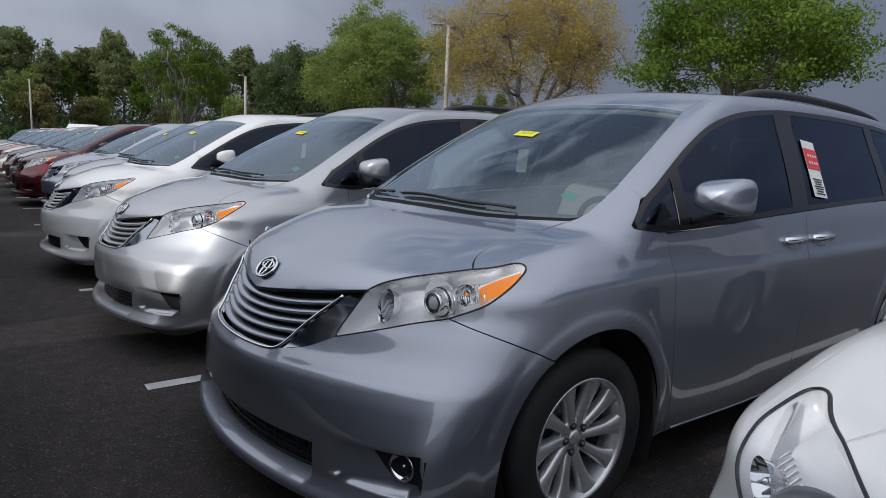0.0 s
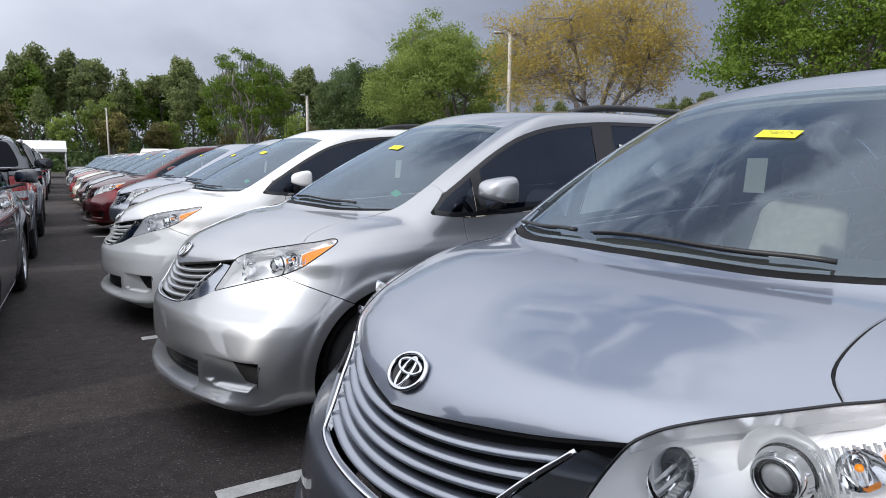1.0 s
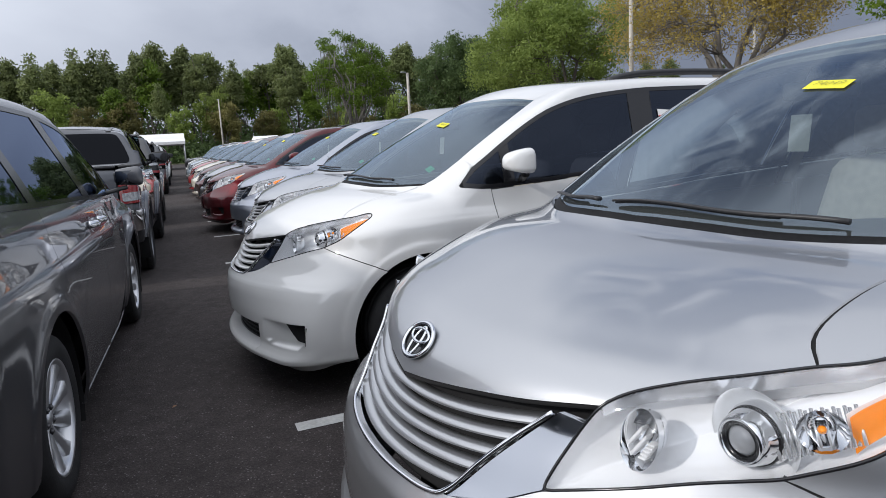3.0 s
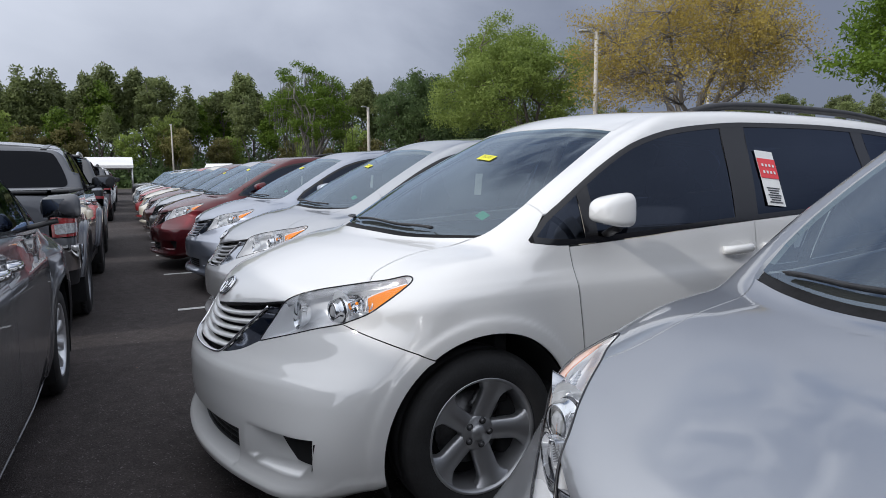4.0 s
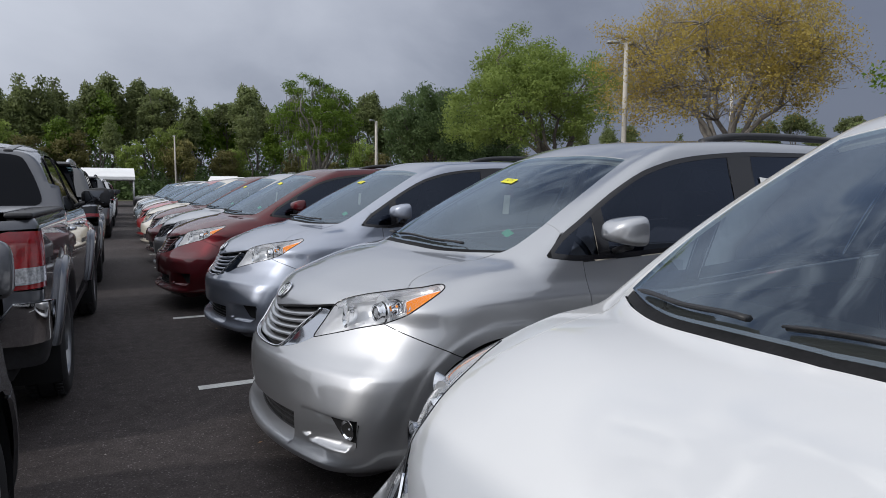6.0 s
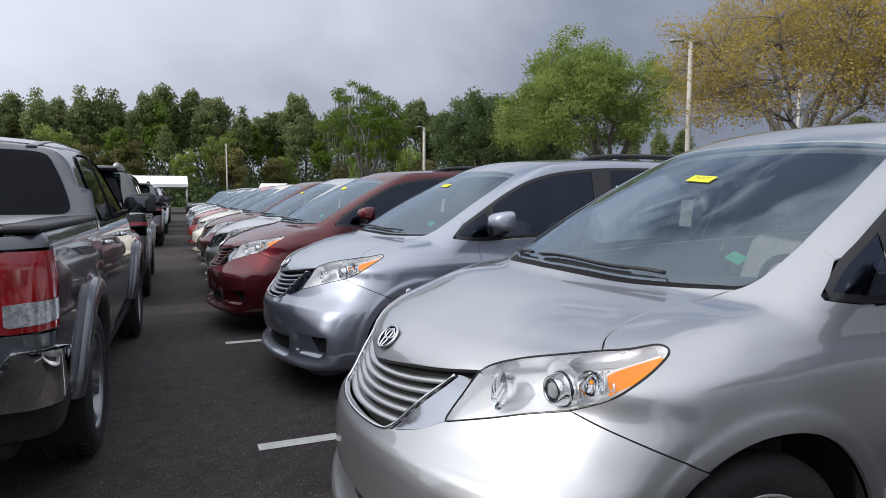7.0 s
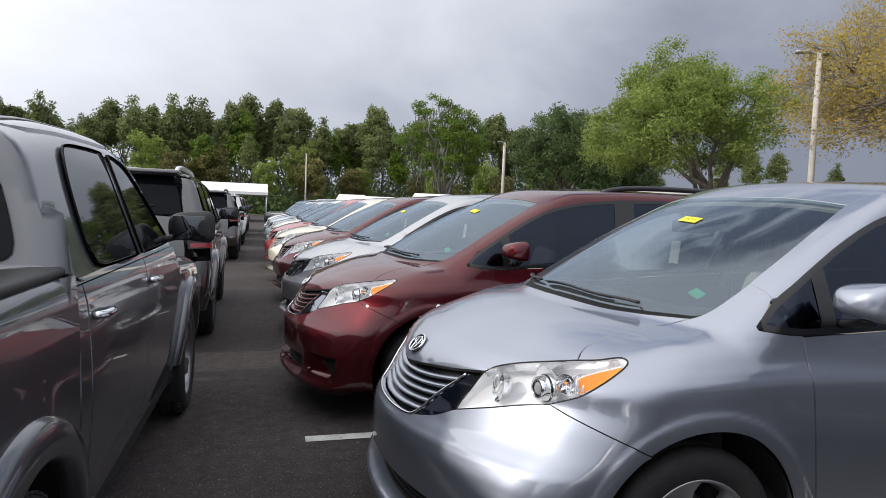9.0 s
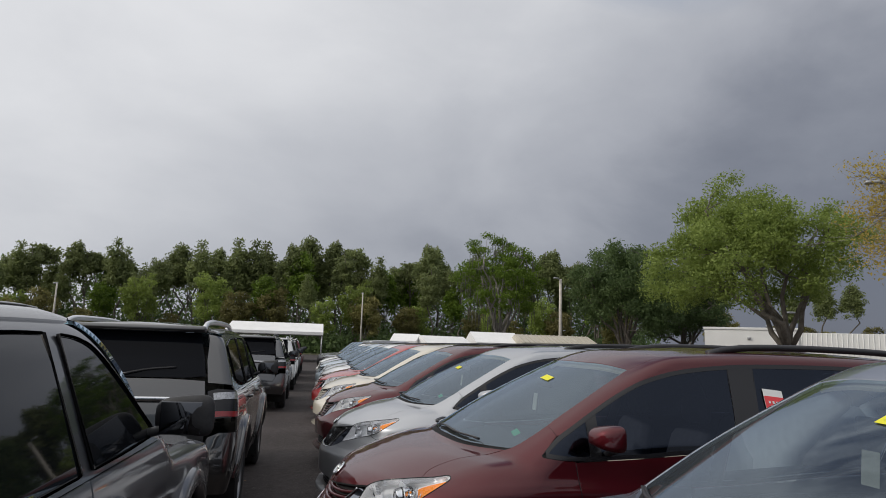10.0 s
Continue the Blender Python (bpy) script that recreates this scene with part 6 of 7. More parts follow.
def wagon(m, paint_, label, rail=None):
    b, h = WAGON, 0.04
    v = thing("off_road_wagon", m @ Matrix.Diagonal((1, 1, 1.045, 1)), label, "suv", "vehicles parked nose to tail")
    doors = [(1.52, 2.52), (2.53, 3.42)]
    for s, fl in (("r", lambda d: d), ("l", flip)):
        body_side(v, b, "wagon", paint_, fl, s, WIN["wagon"], doors, h)

        def quarter():
            o = np.vstack([side_ring(b, [(3.25, 0.60), (3.37, 0.82), (3.43, 1.19)], [(3.43, 1.19), (4.0, 1.19), (4.57, 1.26)], [(4.57, 1.26), (4.55, 1.20), (4.56, 0.90)], [(4.56, 0.90), (4.5, 0.70), (4.40, 0.50)]), arch_pts(b, 1, 14, 150)])
            return panel_data(b, Side(), o, 0.03)
        put("quarter_panel", f"wagon_quarter_{s}", lambda fl=fl, quarter=quarter: fl(quarter()), SILVER, v, own=paint_)
        lamp = put("tail_lamp", f"wagon_lamp_{s}", lambda fl=fl: fl(panel_data(b, RoundAt(4.0), np.vstack([on_side(b, [(4.59, 1.22), (4.56, 1.16), (4.58, 1.02)]), [(4.72, 0.80, 1.0), (4.74, 0.74, 1.0), (4.74, 0.72, 1.1), (4.71, 0.70, 1.22), (4.66, 0.78, 1.23)]]), 0.03, lift=0.014)), TRIM, v, "smoked tail lamp with clear top and red foot")
        for nm, z0, z1, mat in (("red_lens", 1.01, 1.055, RED_LENS), ("clear_lens", 1.15, 1.21, SMOKED)):
            put(nm, f"wagon_{nm}_{s}", lambda fl=fl, z0=z0, z1=z1: fl(panel_data(b, RoundAt(4.0), np.vstack([on_side(b, [(4.595, z1), (4.59, z0)]), [(4.68, 0.84, z0), (4.73, 0.76, z0), (4.72, 0.75, z1), (4.68, 0.83, z1)]]), 0.02, lift=0.019)), mat, lamp)
        put("roof_rail", f"wagon_rail_{s}", lambda fl=fl: fl2(d_rails(2.45, 4.40, 1.80), fl), ALLOY, v, "silver roof rail", own=rail or ALLOY)
        put("rear_post", f"wagon_post_{s}", lambda fl=fl: fl(panel_data(b, RoundAt(4.0), np.vstack([on_side(b, [(4.58, 1.27), (4.50, 1.45), (4.42, 1.66)]), [(4.50, 0.64, 1.68), (4.58, 0.66, 1.45), (4.66, 0.69, 1.28)]]), 0.03)), SILVER, v, own=paint_)
    put("hood", "wagon_hood", lambda: d_truck_hood(b, h), SILVER, v, own=paint_)
    put("roof", "wagon_roof", lambda: d_cab_top(b, h, 4.52), SILVER, v, own=paint_)
    put("windshield", "wagon_ws", lambda: d_front_glass(b, h), WINDSHIELD, v)
    put("front_face", "wagon_face", lambda: d_front_face(b, h), BLACK, v)
    put("spoiler", "wagon_spoiler", lambda: box(4.36, 4.68, -0.64, 0.64, 1.70, 1.755, 0.024), SILVER, v, own=paint_)
    put("rear_window", "wagon_rear_glass", lambda: panel_data(b, Rear(3.6), mirrored(np.array([(4.70, 0, 1.33), (4.70, 0.5, 1.33), (4.66, 0.67, 1.34), (4.6, 0.64, 1.5), (4.52, 0.58, 1.70), (4.52, 0, 1.71)])), 0.04, lift=0.002), REAR_GLASS, v)
    put("tailgate", "wagon_tailgate", lambda: panel_data(b, Rear(3.6), mirrored(np.array([(4.8, 0, 0.72), (4.8, 0.66, 0.72), (4.79, 0.71, 0.80), (4.76, 0.71, 1.0), (4.70, 0.67, 1.31), (4.70, 0.4, 1.32), (4.70, 0, 1.32)])), 0.03), SILVER, v, own=paint_)
    put("plate_trim", "wagon_platetrim", lambda: box(4.755, 4.80, -0.42, 0.42, 1.14, 1.18, 0.012), CHROME, v)
    put("rear_wiper", "wagon_wiper", lambda: tube(spline([(4.70, 0.0, 1.35), (4.67, 0.2, 1.39), (4.66, 0.42, 1.41)], 0.05), 0.010, 6), BLACK, v)
    put("rear_bumper", "wagon_bumper", lambda: panel_data(b, RoundAt(4.0), mirrored(np.vstack([[(4.82, 0, 0.71), (4.82, 0.66, 0.71)], [(4.78, 0.74, 0.86), (4.72, 0.82, 0.89)], on_side(b, [(4.56, 0.89), (4.5, 0.70), (4.42, 0.52)]), [(4.6, 0.8, 0.44), (4.74, 0.5, 0.43), (4.76, 0, 0.43)]])), 0.03, lift=0.012), SILVER, v, own=paint_)
    put("bumper_insert", "wagon_insert", lambda: box(4.80, 4.85, -0.62, 0.62, 0.50, 0.60, 0.015), BLACK, v)
    put("chassis", "wagon_chassis", lambda: d_frame_under(b, 4.6), DARK, v)
    put("seat", "truck_seat_r", lambda: moved(d_seat(2.05, 0.38)(), Matrix.Translation((0.1, 0, 0.1))), SEAT, v)
    put("seat", "truck_seat_l", lambda: moved(d_seat(2.05, -0.38)(), Matrix.Translation((0.1, 0, 0.1))), SEAT, v)
    put("rear_bench", "truck_bench", lambda: moved(d_bench(3.0)(), Matrix.Translation((-0.1, 0, 0.1))), SEAT, v)
    return v

# ---- trees, poles and far buildings ----
def leaf_material(name, a, c, trans=0.35):
    """Leaves: colour varied leaf by leaf and tree by tree, some light shining through."""
    if name in MATS:
        return MATS[name]
    m = bpy.data.materials.new(name)
    MATS[name] = m
    m.use_nodes = True
    t = m.node_tree
    b = t.nodes["Principled BSDF"]
    geo, oi = t.nodes.new("ShaderNodeNewGeometry"), t.nodes.new("ShaderNodeObjectInfo")
    tc, no = t.nodes.new("ShaderNodeTexCoord"), t.nodes.new("ShaderNodeTexNoise")
    no.inputs["Scale"].default_value, no.inputs["Detail"].default_value = 0.45, 3
    t.links.new(tc.outputs["Object"], no.inputs["Vector"])
    add = t.nodes.new("ShaderNodeMath")
    add.operation = "MULTIPLY_ADD"
    add.inputs[1].default_value = 0.45
    t.links.new(geo.outputs["Random Per Island"], add.inputs[0])
    sc = t.nodes.new("ShaderNodeMapRange")
    sc.inputs["From Min"].default_value, sc.inputs["From Max"].default_value, sc.inputs["To Max"].default_value = 0.3, 0.7, 0.55
    t.links.new(no.outputs["Fac"], sc.inputs["Value"])
    t.links.new(sc.outputs[0], add.inputs[2])
    mix = t.nodes.new("ShaderNodeMix")
    mix.data_type = "RGBA"
    mix.inputs[6].default_value, mix.inputs[7].default_value = (*a, 1), (*c, 1)
    t.links.new(add.outputs[0], mix.inputs[0])
    hs = t.nodes.new("ShaderNodeHueSaturation")
    mr = t.nodes.new("ShaderNodeMapRange")
    mr.inputs["To Min"].default_value, mr.inputs["To Max"].default_value = 0.75, 1.25
    t.links.new(oi.outputs["Random"], mr.inputs["Value"])
    t.links.new(mr.outputs[0], hs.inputs["Value"])
    t.links.new(mix.outputs[2], hs.inputs["Color"])
    t.links.new(hs.outputs[0], b.inputs["Base Color"])
    b.inputs["Roughness"].default_value = 0.55
    b.inputs["Specular IOR Level"].default_value = 0.25
    tl, ms = t.nodes.new("ShaderNodeBsdfTranslucent"), t.nodes.new("ShaderNodeMixShader")
    t.links.new(hs.outputs[0], tl.inputs["Color"])
    ms.inputs[0].default_value = trans
    t.links.new(b.outputs[0], ms.inputs[1])
    t.links.new(tl.outputs[0], ms.inputs[2])
    t.links.new(ms.outputs[0], t.nodes["Material Output"].inputs["Surface"])
    return m


BARK = material("bark", (0.10, 0.085, 0.07), 0.9, color2=(0.19, 0.17, 0.145), scale=3, bscale=25, bump=0.6)
PALE_BARK = material("pale_bark", (0.17, 0.155, 0.14), 0.9, color2=(0.27, 0.25, 0.225), scale=3, bscale=25, bump=0.5)
OAK_LEAF = leaf_material("oak_leaves", (0.135, 0.19, 0.042), (0.30, 0.37, 0.095), 0.5)
DARK_LEAF = leaf_material("dark_leaves", (0.07, 0.11, 0.045), (0.155, 0.22, 0.08), 0.5)
BRIGHT_LEAF = leaf_material("fresh_leaves", (0.09, 0.16, 0.022), (0.21, 0.31, 0.04), 0.45)
GOLD_LEAF = leaf_material("yellow_leaves", (0.52, 0.39, 0.080), (0.72, 0.57, 0.165), 0.5)
PINE_LEAF = leaf_material("pine_needles", (0.115, 0.145, 0.062), (0.26, 0.30, 0.115), 0.5)
OLIVE_LEAF = leaf_material("olive_leaves", (0.12, 0.12, 0.045), (0.26, 0.235, 0.085), 0.45)


def leaf_cloud(rng, centres, per, spread, size, flatness=0.7):
    """Small bent leaf sprays, scattered round each centre."""
    c = np.repeat(centres, per, 0)
    n = len(c)
    d = rng.normal(size=(n, 3))
    d /= np.maximum(np.linalg.norm(d, axis=1, keepdims=True), 1e-6)
    p = c + d * (spread * rng.random((n, 1))**0.55) * [1, 1, flatness]
    a = rng.normal(size=(n, 3))
    a /= np.linalg.norm(a, axis=1, keepdims=True)
    w = np.cross(a, d + 0.3 * rng.normal(size=(n, 3)))
    w /= np.maximum(np.linalg.norm(w, axis=1, keepdims=True), 1e-6)
    s = size * (0.6 + 0.8 * rng.random((n, 1)))
    v = np.stack([p - a * s, p + w * s * 0.5 + d * s * 0.12, p + a * s, p - w * s * 0.5], 1).reshape(-1, 3)
    return v, np.arange(4 * n).reshape(n, 4).tolist(), None


def limb(rng, a, c, r0, r1, sag=0.12, n=7):
    a, c = np.array(a, float), np.array(c, float)
    t = np.linspace(0, 1, n)[:, None]
    L = np.linalg.norm(c - a)
    bow = np.array([0, 0, 1.0]) * sag * L
    wob = rng.normal(size=(n, 3)) * 0.03 * L
    wob[0] = wob[-1] = 0
    p = a + (c - a) * t + np.sin(math.pi * t) * bow + wob
    return p, np.linspace(r0, r1, n)


def grow(seed, height, base, radius, trunk, clumps, per, size, shape="round", bare=0.0, spread=0.9, forks=7, lean=(0, 0), flat=0.75, bottom=0.0, hollow=0.55, lobed=0.25):
    """Wood and leaves of one tree that stands at the origin: crown between base and height, of that radius."""
    rng = np.random.default_rng(seed)
    mid = np.array([lean[0], lean[1], (height + base) / 2])
    ext = np.array([radius, radius, (height - base) / 2])
    wood = []
    # clump centres, more of them near the crown's skin, in lobes
    lobes = rng.normal(size=(9, 3))
    lobes /= np.linalg.norm(lobes, axis=1, keepdims=True)
    cs = []
    while len(cs) < clumps:
        d = rng.normal(size=3)
        d /= np.linalg.norm(d)
        if d[2] < -0.75 + bottom:
            continue
        k = 1.05 - lobed + lobed * max(lobes @ d)**6 - 0.10 * rng.random()
        q = hollow + (1 - hollow) * rng.random()**0.7
        p = d * ext * q * k
        if shape == "pine":
            t = (p[2] + ext[2]) / (2 * ext[2])
            p[:2] *= 1.1 - 0.65 * t
        if shape == "umbrella" and d[2] < 0:
            p[2] *= 0.6
        cs.append(mid + p)
    cs = np.array(cs)
    fork = np.array([lean[0] * 0.3, lean[1] * 0.3, base * (0.75 if shape != "pine" else 1.0)])
    if shape == "pine":
        fork = np.array([lean[0], lean[1], height * 0.97])
    p, r = limb(rng, (0, 0, -0.1), fork, trunk, trunk * (0.6 if shape != "pine" else 0.25), 0.0)
    r[0] *= 1.35
    wood.append(tube(p, r, 9))
    mains = []
    if shape == "pine":
        for c in cs[:: max(1, len(cs) // 22)]:
            z = min(c[2] - 0.3, height * 0.93)
            q, r = limb(rng, (fork[0] * z / height, fork[1] * z / height, z), c, trunk * 0.22, 0.02, 0.05, 5)
            wood.append(tube(q, r, 5))
    else:
        ang = rng.random() * 6
        for k in range(forks):
            a = ang + k * 2.4
            rad = radius * (0.35 + 0.35 * rng.random())
            e = mid + [rad * math.cos(a), rad * math.sin(a), ext[2] * (-0.1 + 0.7 * rng.random())]
            q, r = limb(rng, fork + [0, 0, rng.random() * 0.2], e, trunk * 0.50, trunk * 0.16, 0.06)
            wood.append(tube(q, r, 7))
            mains.append(q)
        allm = np.vstack(mains)
        for c in cs[::2 if bare < 0.3 else 1]:
            d = np.linalg.norm(allm - c, axis=1) + 0.6 * np.maximum(allm[:, 2] - c[2], 0)
            o = allm[np.argmin(d)]
            q, r = limb(rng, o, c, trunk * 0.12, 0.012, 0.04, 5)
            wood.append(tube(q, r, 5))
            if bare > 0.3:
                for _ in range(5):
                    e = c + rng.uniform(-1, 1, 3) * spread * 0.75 + [0, 0, 0.2]
                    wood.append(tube(limb(rng, q[3], e, 0.02, 0.006, -0.12, 5)[0], 0.009, 3))
    keep = cs if bare <= 0 else cs[rng.random(len(cs)) > bare * 0.5]
    leaves = leaf_cloud(rng, keep, per, spread, size, flat)
    return merge(*wood), leaves


def tree(name, key, spec, m, leaf, bark, label, group="", trunk_name="trunk", extra=None):
    if key + "_wood" not in MESHES:
        wood, leaves = grow(**spec)
        MESHES[key + "_wood"] = rot_mesh(key + "_wood", wood[0], wood[1], bark)
        MESHES[key + "_leaves"] = rot_mesh(key + "_leaves", leaves[0], leaves[1], leaf, None, False)
    t = thing(name, m, label, "tree", group)
    put(trunk_name, key + "_wood", None, bark, t)
    put("crown", key + "_leaves", None, leaf, t, own=leaf)
    if extra:
        k2, mat = extra
        if k2 not in MESHES:
            rng = np.random.default_rng(77)
            s = spec
            d = rng.normal(size=(46, 3))
            d /= np.linalg.norm(d, axis=1, keepdims=True)
            c = np.array([0, 0, (s["height"] + s["base"]) / 2]) + d * [s["radius"] * 0.7, s["radius"] * 0.7, (s["height"] - s["base"]) * 0.36]
            hang = []
            for q in c:
                for _ in range(6):
                    o = q + rng.normal(size=3) * 0.5
                    hang.append(tube([o, o - [0.05, 0.03, 0.5], o - [0.02, 0.0, 1.1 + rng.random()]], [0.06, 0.05, 0.01], 3))
            v = merge(*hang)
            MESHES[k2] = rot_mesh(k2, v[0], v[1], mat)
        tagged(put("hanging_moss", k2, None, mat, t), "grey hanging moss on the limbs", kind="stuff")
    return t


rng = np.random.default_rng(5)
MOSS = material("grey_moss", (0.12, 0.12, 0.10), 0.95, var=0.3, scale=4)
tree("oak_tree", "oak", dict(seed=3, height=14.9, base=2.6, radius=8.4, trunk=0.42, clumps=300, per=230, size=0.105, spread=1.15, forks=9, lean=(-2.9, 1.6), hollow=0.5, lobed=0.46, flat=0.7), pose(32.5, 41.5, 0), OAK_LEAF, BARK, "broad green oak with a forked trunk beside the white building")
tree("yellow_tree", "gold", dict(seed=11, height=14.2, base=3.4, radius=8.0, trunk=0.34, clumps=430, per=140, size=0.072, spread=1.2, forks=8, bare=0.32, hollow=0.35, lobed=0.30), pose(30.2, 24.6, 0), GOLD_LEAF, PALE_BARK, "half-bare tree with yellow blossom and fine twigs")
tree("green_tree", "rtree", dict(seed=23, height=11.2, base=4.0, radius=6.6, trunk=0.36, clumps=210, per=200, size=0.10, spread=1.15, forks=9, lean=(0.5, 0), hollow=0.5, flat=0.6), pose(31.5, 10.5, 0), BRIGHT_LEAF, BARK, "spreading tree with fresh green leaves")
tree("mossy_tree", "mossy", dict(seed=31, height=17.8, base=3.0, radius=7.0, trunk=0.40, clumps=150, per=150, size=0.15, spread=1.25, forks=10, hollow=0.45, bare=0.25, flat=0.5), pose(24.0, 86.0, 0), BRIGHT_LEAF, PALE_BARK, "tall tree with fresh leaves, bare limbs and hanging moss", extra=("moss", MOSS))
tree("dark_oak", "darkoak", dict(seed=41, height=15.5, base=2.0, radius=6.8, trunk=0.42, clumps=300, per=130, size=0.16, spread=1.25, forks=8, hollow=0.4), pose(35.5, 73.0, 0), DARK_LEAF, BARK, "dense dark green oak")
tree("dark_oak", "darkoak", dict(), pose(45.0, 76.0, 0, 0, 0, 130) @ Matrix.Scale(0.9, 4), DARK_LEAF, BARK, "dense dark green oak behind the broad oak")

KINDS = {
    "pine_a": (dict(seed=51, height=19, base=9.0, radius=3.1, trunk=0.24, clumps=90, per=46, size=0.25, spread=1.1, shape="pine", hollow=0.25, flat=0.75), PINE_LEAF, "tall pine with a high clumped crown"),
    "pine_b": (dict(seed=52, height=17.5, base=7.0, radius=2.9, trunk=0.22, clumps=85, per=46, size=0.25, spread=1.1, shape="pine", hollow=0.25, flat=0.75), PINE_LEAF, "tall pine with a high clumped crown"),
    "pine_c": (dict(seed=53, height=18.6, base=12.0, radius=3.2, trunk=0.22, clumps=70, per=46, size=0.25, spread=1.05, shape="umbrella", hollow=0.25, flat=0.65, forks=6), PINE_LEAF, "tall pine with a flat open crown"),
    "leafy_a": (dict(seed=54, height=14.5, base=3.0, radius=3.6, trunk=0.22, clumps=90, per=46, size=0.25, spread=1.05, hollow=0.4), OAK_LEAF, "leafy tree at the edge of the wood"),
    "leafy_b": (dict(seed=55, height=11.5, base=1.5, radius=3.6, trunk=0.2, clumps=90, per=46, size=0.25, spread=1.05, hollow=0.4), OLIVE_LEAF, "olive green tree at the edge of the wood"),
    "leafy_c": (dict(seed=56, height=16.0, base=4.0, radius=2.8, trunk=0.2, clumps=80, per=46, size=0.25, spread=1.0, hollow=0.3), BRIGHT_LEAF, "slender tree with fresh leaves at the edge of the wood"),
}
rng = np.random.default_rng(5)


def wood_tree(kind, x, y, s):
    spec, leaf, label = KINDS[kind]
    tree("pine_tree" if kind.startswith("pine") else "woodland_tree", kind, spec, pose(x, y, 0, 0, 0, float(rng.random() * 360)) @ Matrix.Scale(s, 4), leaf, BARK, label, "trees of the far wood")


# the wood runs across behind the car park
stand = curve((-40, 0.78), (-12, 0.86), (-6, 0.97), (8, 1.0), (16, 0.92), (30, 0.9))
for k, a in enumerate(np.linspace(-52, 27, 108)):
    d = 116 + 18 * rng.random()
    x, y = d * math.sin(radians(a)), d * math.cos(radians(a))
    wood_tree(["pine_a", "pine_b", "pine_c", "pine_a", "pine_b", "leafy_c"][int(rng.integers(6))], x, y, (0.86 + 0.34 * rng.random()) * stand(a))
for k, a in enumerate(np.linspace(-52, 26, 38)):
    d = 104 + 9 * rng.random()
    x, y = d * math.sin(radians(a + 0.6 * rng.normal())), d * math.cos(radians(a))
    wood_tree(["leafy_a", "leafy_b", "leafy_b", "leafy_c", "pine_b", "leafy_a"][int(rng.integers(6))], x, y, (0.58 + 0.42 * rng.random()) * stand(a))
for a, d, s, kd in ((31.5, 120, 0.8, "pine_c"), (38.9, 150, 0.86, "pine_b"), (41.2, 150, 1.0, "pine_b"), (43.0, 150, 0.90, "pine_a"), (44.2, 146, 0.72, "leafy_b"), (40.0, 146, 0.72, "leafy_b"), (47, 160, 0.85, "pine_b"), (52.2, 150, 0.86, "pine_c"), (53.8, 150, 0.9, "pine_a"), (55.5, 150, 0.98, "pine_c"), (57.0, 150, 0.92, "pine_b"), (59.4, 150, 0.92, "pine_c"), (61.6, 150, 0.9, "pine_a"), (33.5, 100, 0.7, "leafy_b"), (37, 105, 0.55, "leafy_b"), (41, 105, 0.5, "leafy_b"), (45, 105, 0.5, "leafy_b"), (50, 120, 0.7, "leafy_b"), (53, 125, 0.8, "pine_b"), (56, 130, 0.7, "leafy_a"), (60, 130, 0.75, "pine_c"), (64, 130, 0.7, "leafy_a"), (49, 105, 0.48, "leafy_b")):
    wood_tree(kd, d * math.sin(radians(a)), d * math.cos(radians(a)), s)

# undergrowth: one dark thicket along the foot of the wood
centres = []
for a in np.linspace(-54, 28, 190):
    for d, z in ((103, 1.0), (110, 2.2), (119, 1.5), (121, 3.8), (130, 6.0), (136, 8.0), (138, 3.0), (140, 10.5)):
        dd = d + 4 * rng.random()
        centres.append((dd * math.sin(radians(a)) + rng.normal(), dd * math.cos(radians(a)), z * (0.6 + 0.7 * rng.random())))
under = leaf_cloud(rng, np.array(centres), 60, 2.6, 0.37, 0.9)
tagged(new("undergrowth", rot_mesh("undergrowth", under[0], under[1], DARK_LEAF, None, False)), "dark undergrowth at the foot of the wood", "undergrowth", "", "stuff")
GRASS = material("rough_grass", (0.06, 0.075, 0.025), 0.95, color2=(0.12, 0.12, 0.05), scale=0.8, bscale=30, bump=0.4)
gv = [(r * math.sin(radians(a)), r * math.cos(radians(a)), 0.02) for r in (96, 300) for a in range(-70, 76, 5)]
k = len(gv) // 2
flat_mesh("verge", gv, [[i, k + i, k + i + 1, i + 1] for i in range(k - 1)], GRASS, "rough grass verge before the wood", "grass", "structure")

# palm
PALM_LEAF = leaf_material("palm_fronds", (0.16, 0.15, 0.03), (0.30, 0.26, 0.05))


def palm(m):
    t = thing("palm_tree", m, "small palm with yellowing fronds", "tree")
    put("trunk", "palm_trunk", lambda: tube(spline([(0, 0, 0), (0.05, 0, 2), (0.0, 0.05, 4.2)], 0.4), [0.2] * 5 + [0.16] * 6, 9), BARK, t)

    def fronds():
        out = []
        r = np.random.default_rng(8)
        for i in range(18):
            a, up = r.random() * 6.28, r.random() * 1.1 - 0.2
            s = np.linspace(0, 1, 9)
            L = 1.5
            p = np.stack([np.cos(a) * L * s, np.sin(a) * L * s, 4.2 + L * (up * s - 0.75 * s**2.2)], 1)
            out.append(tube(p, 0.015, 3))
            side = np.array([-math.sin(a), math.cos(a), 0])
            for j in range(1, 9):
                for sg in (-1, 1):
                    e = p[j] + side * sg * 0.32 + (p[j] - p[j - 1]) * 0.8 - [0, 0, 0.08]
                    w = (p[j] - p[j - 1]) * 0.16
                    o = len(out)
                    out.append((np.array([p[j] - w, p[j] + w, e]), [[0, 1, 2]], None))
        return merge(*out)
    put("fronds", "palm_fronds", fronds, PALM_LEAF, t)


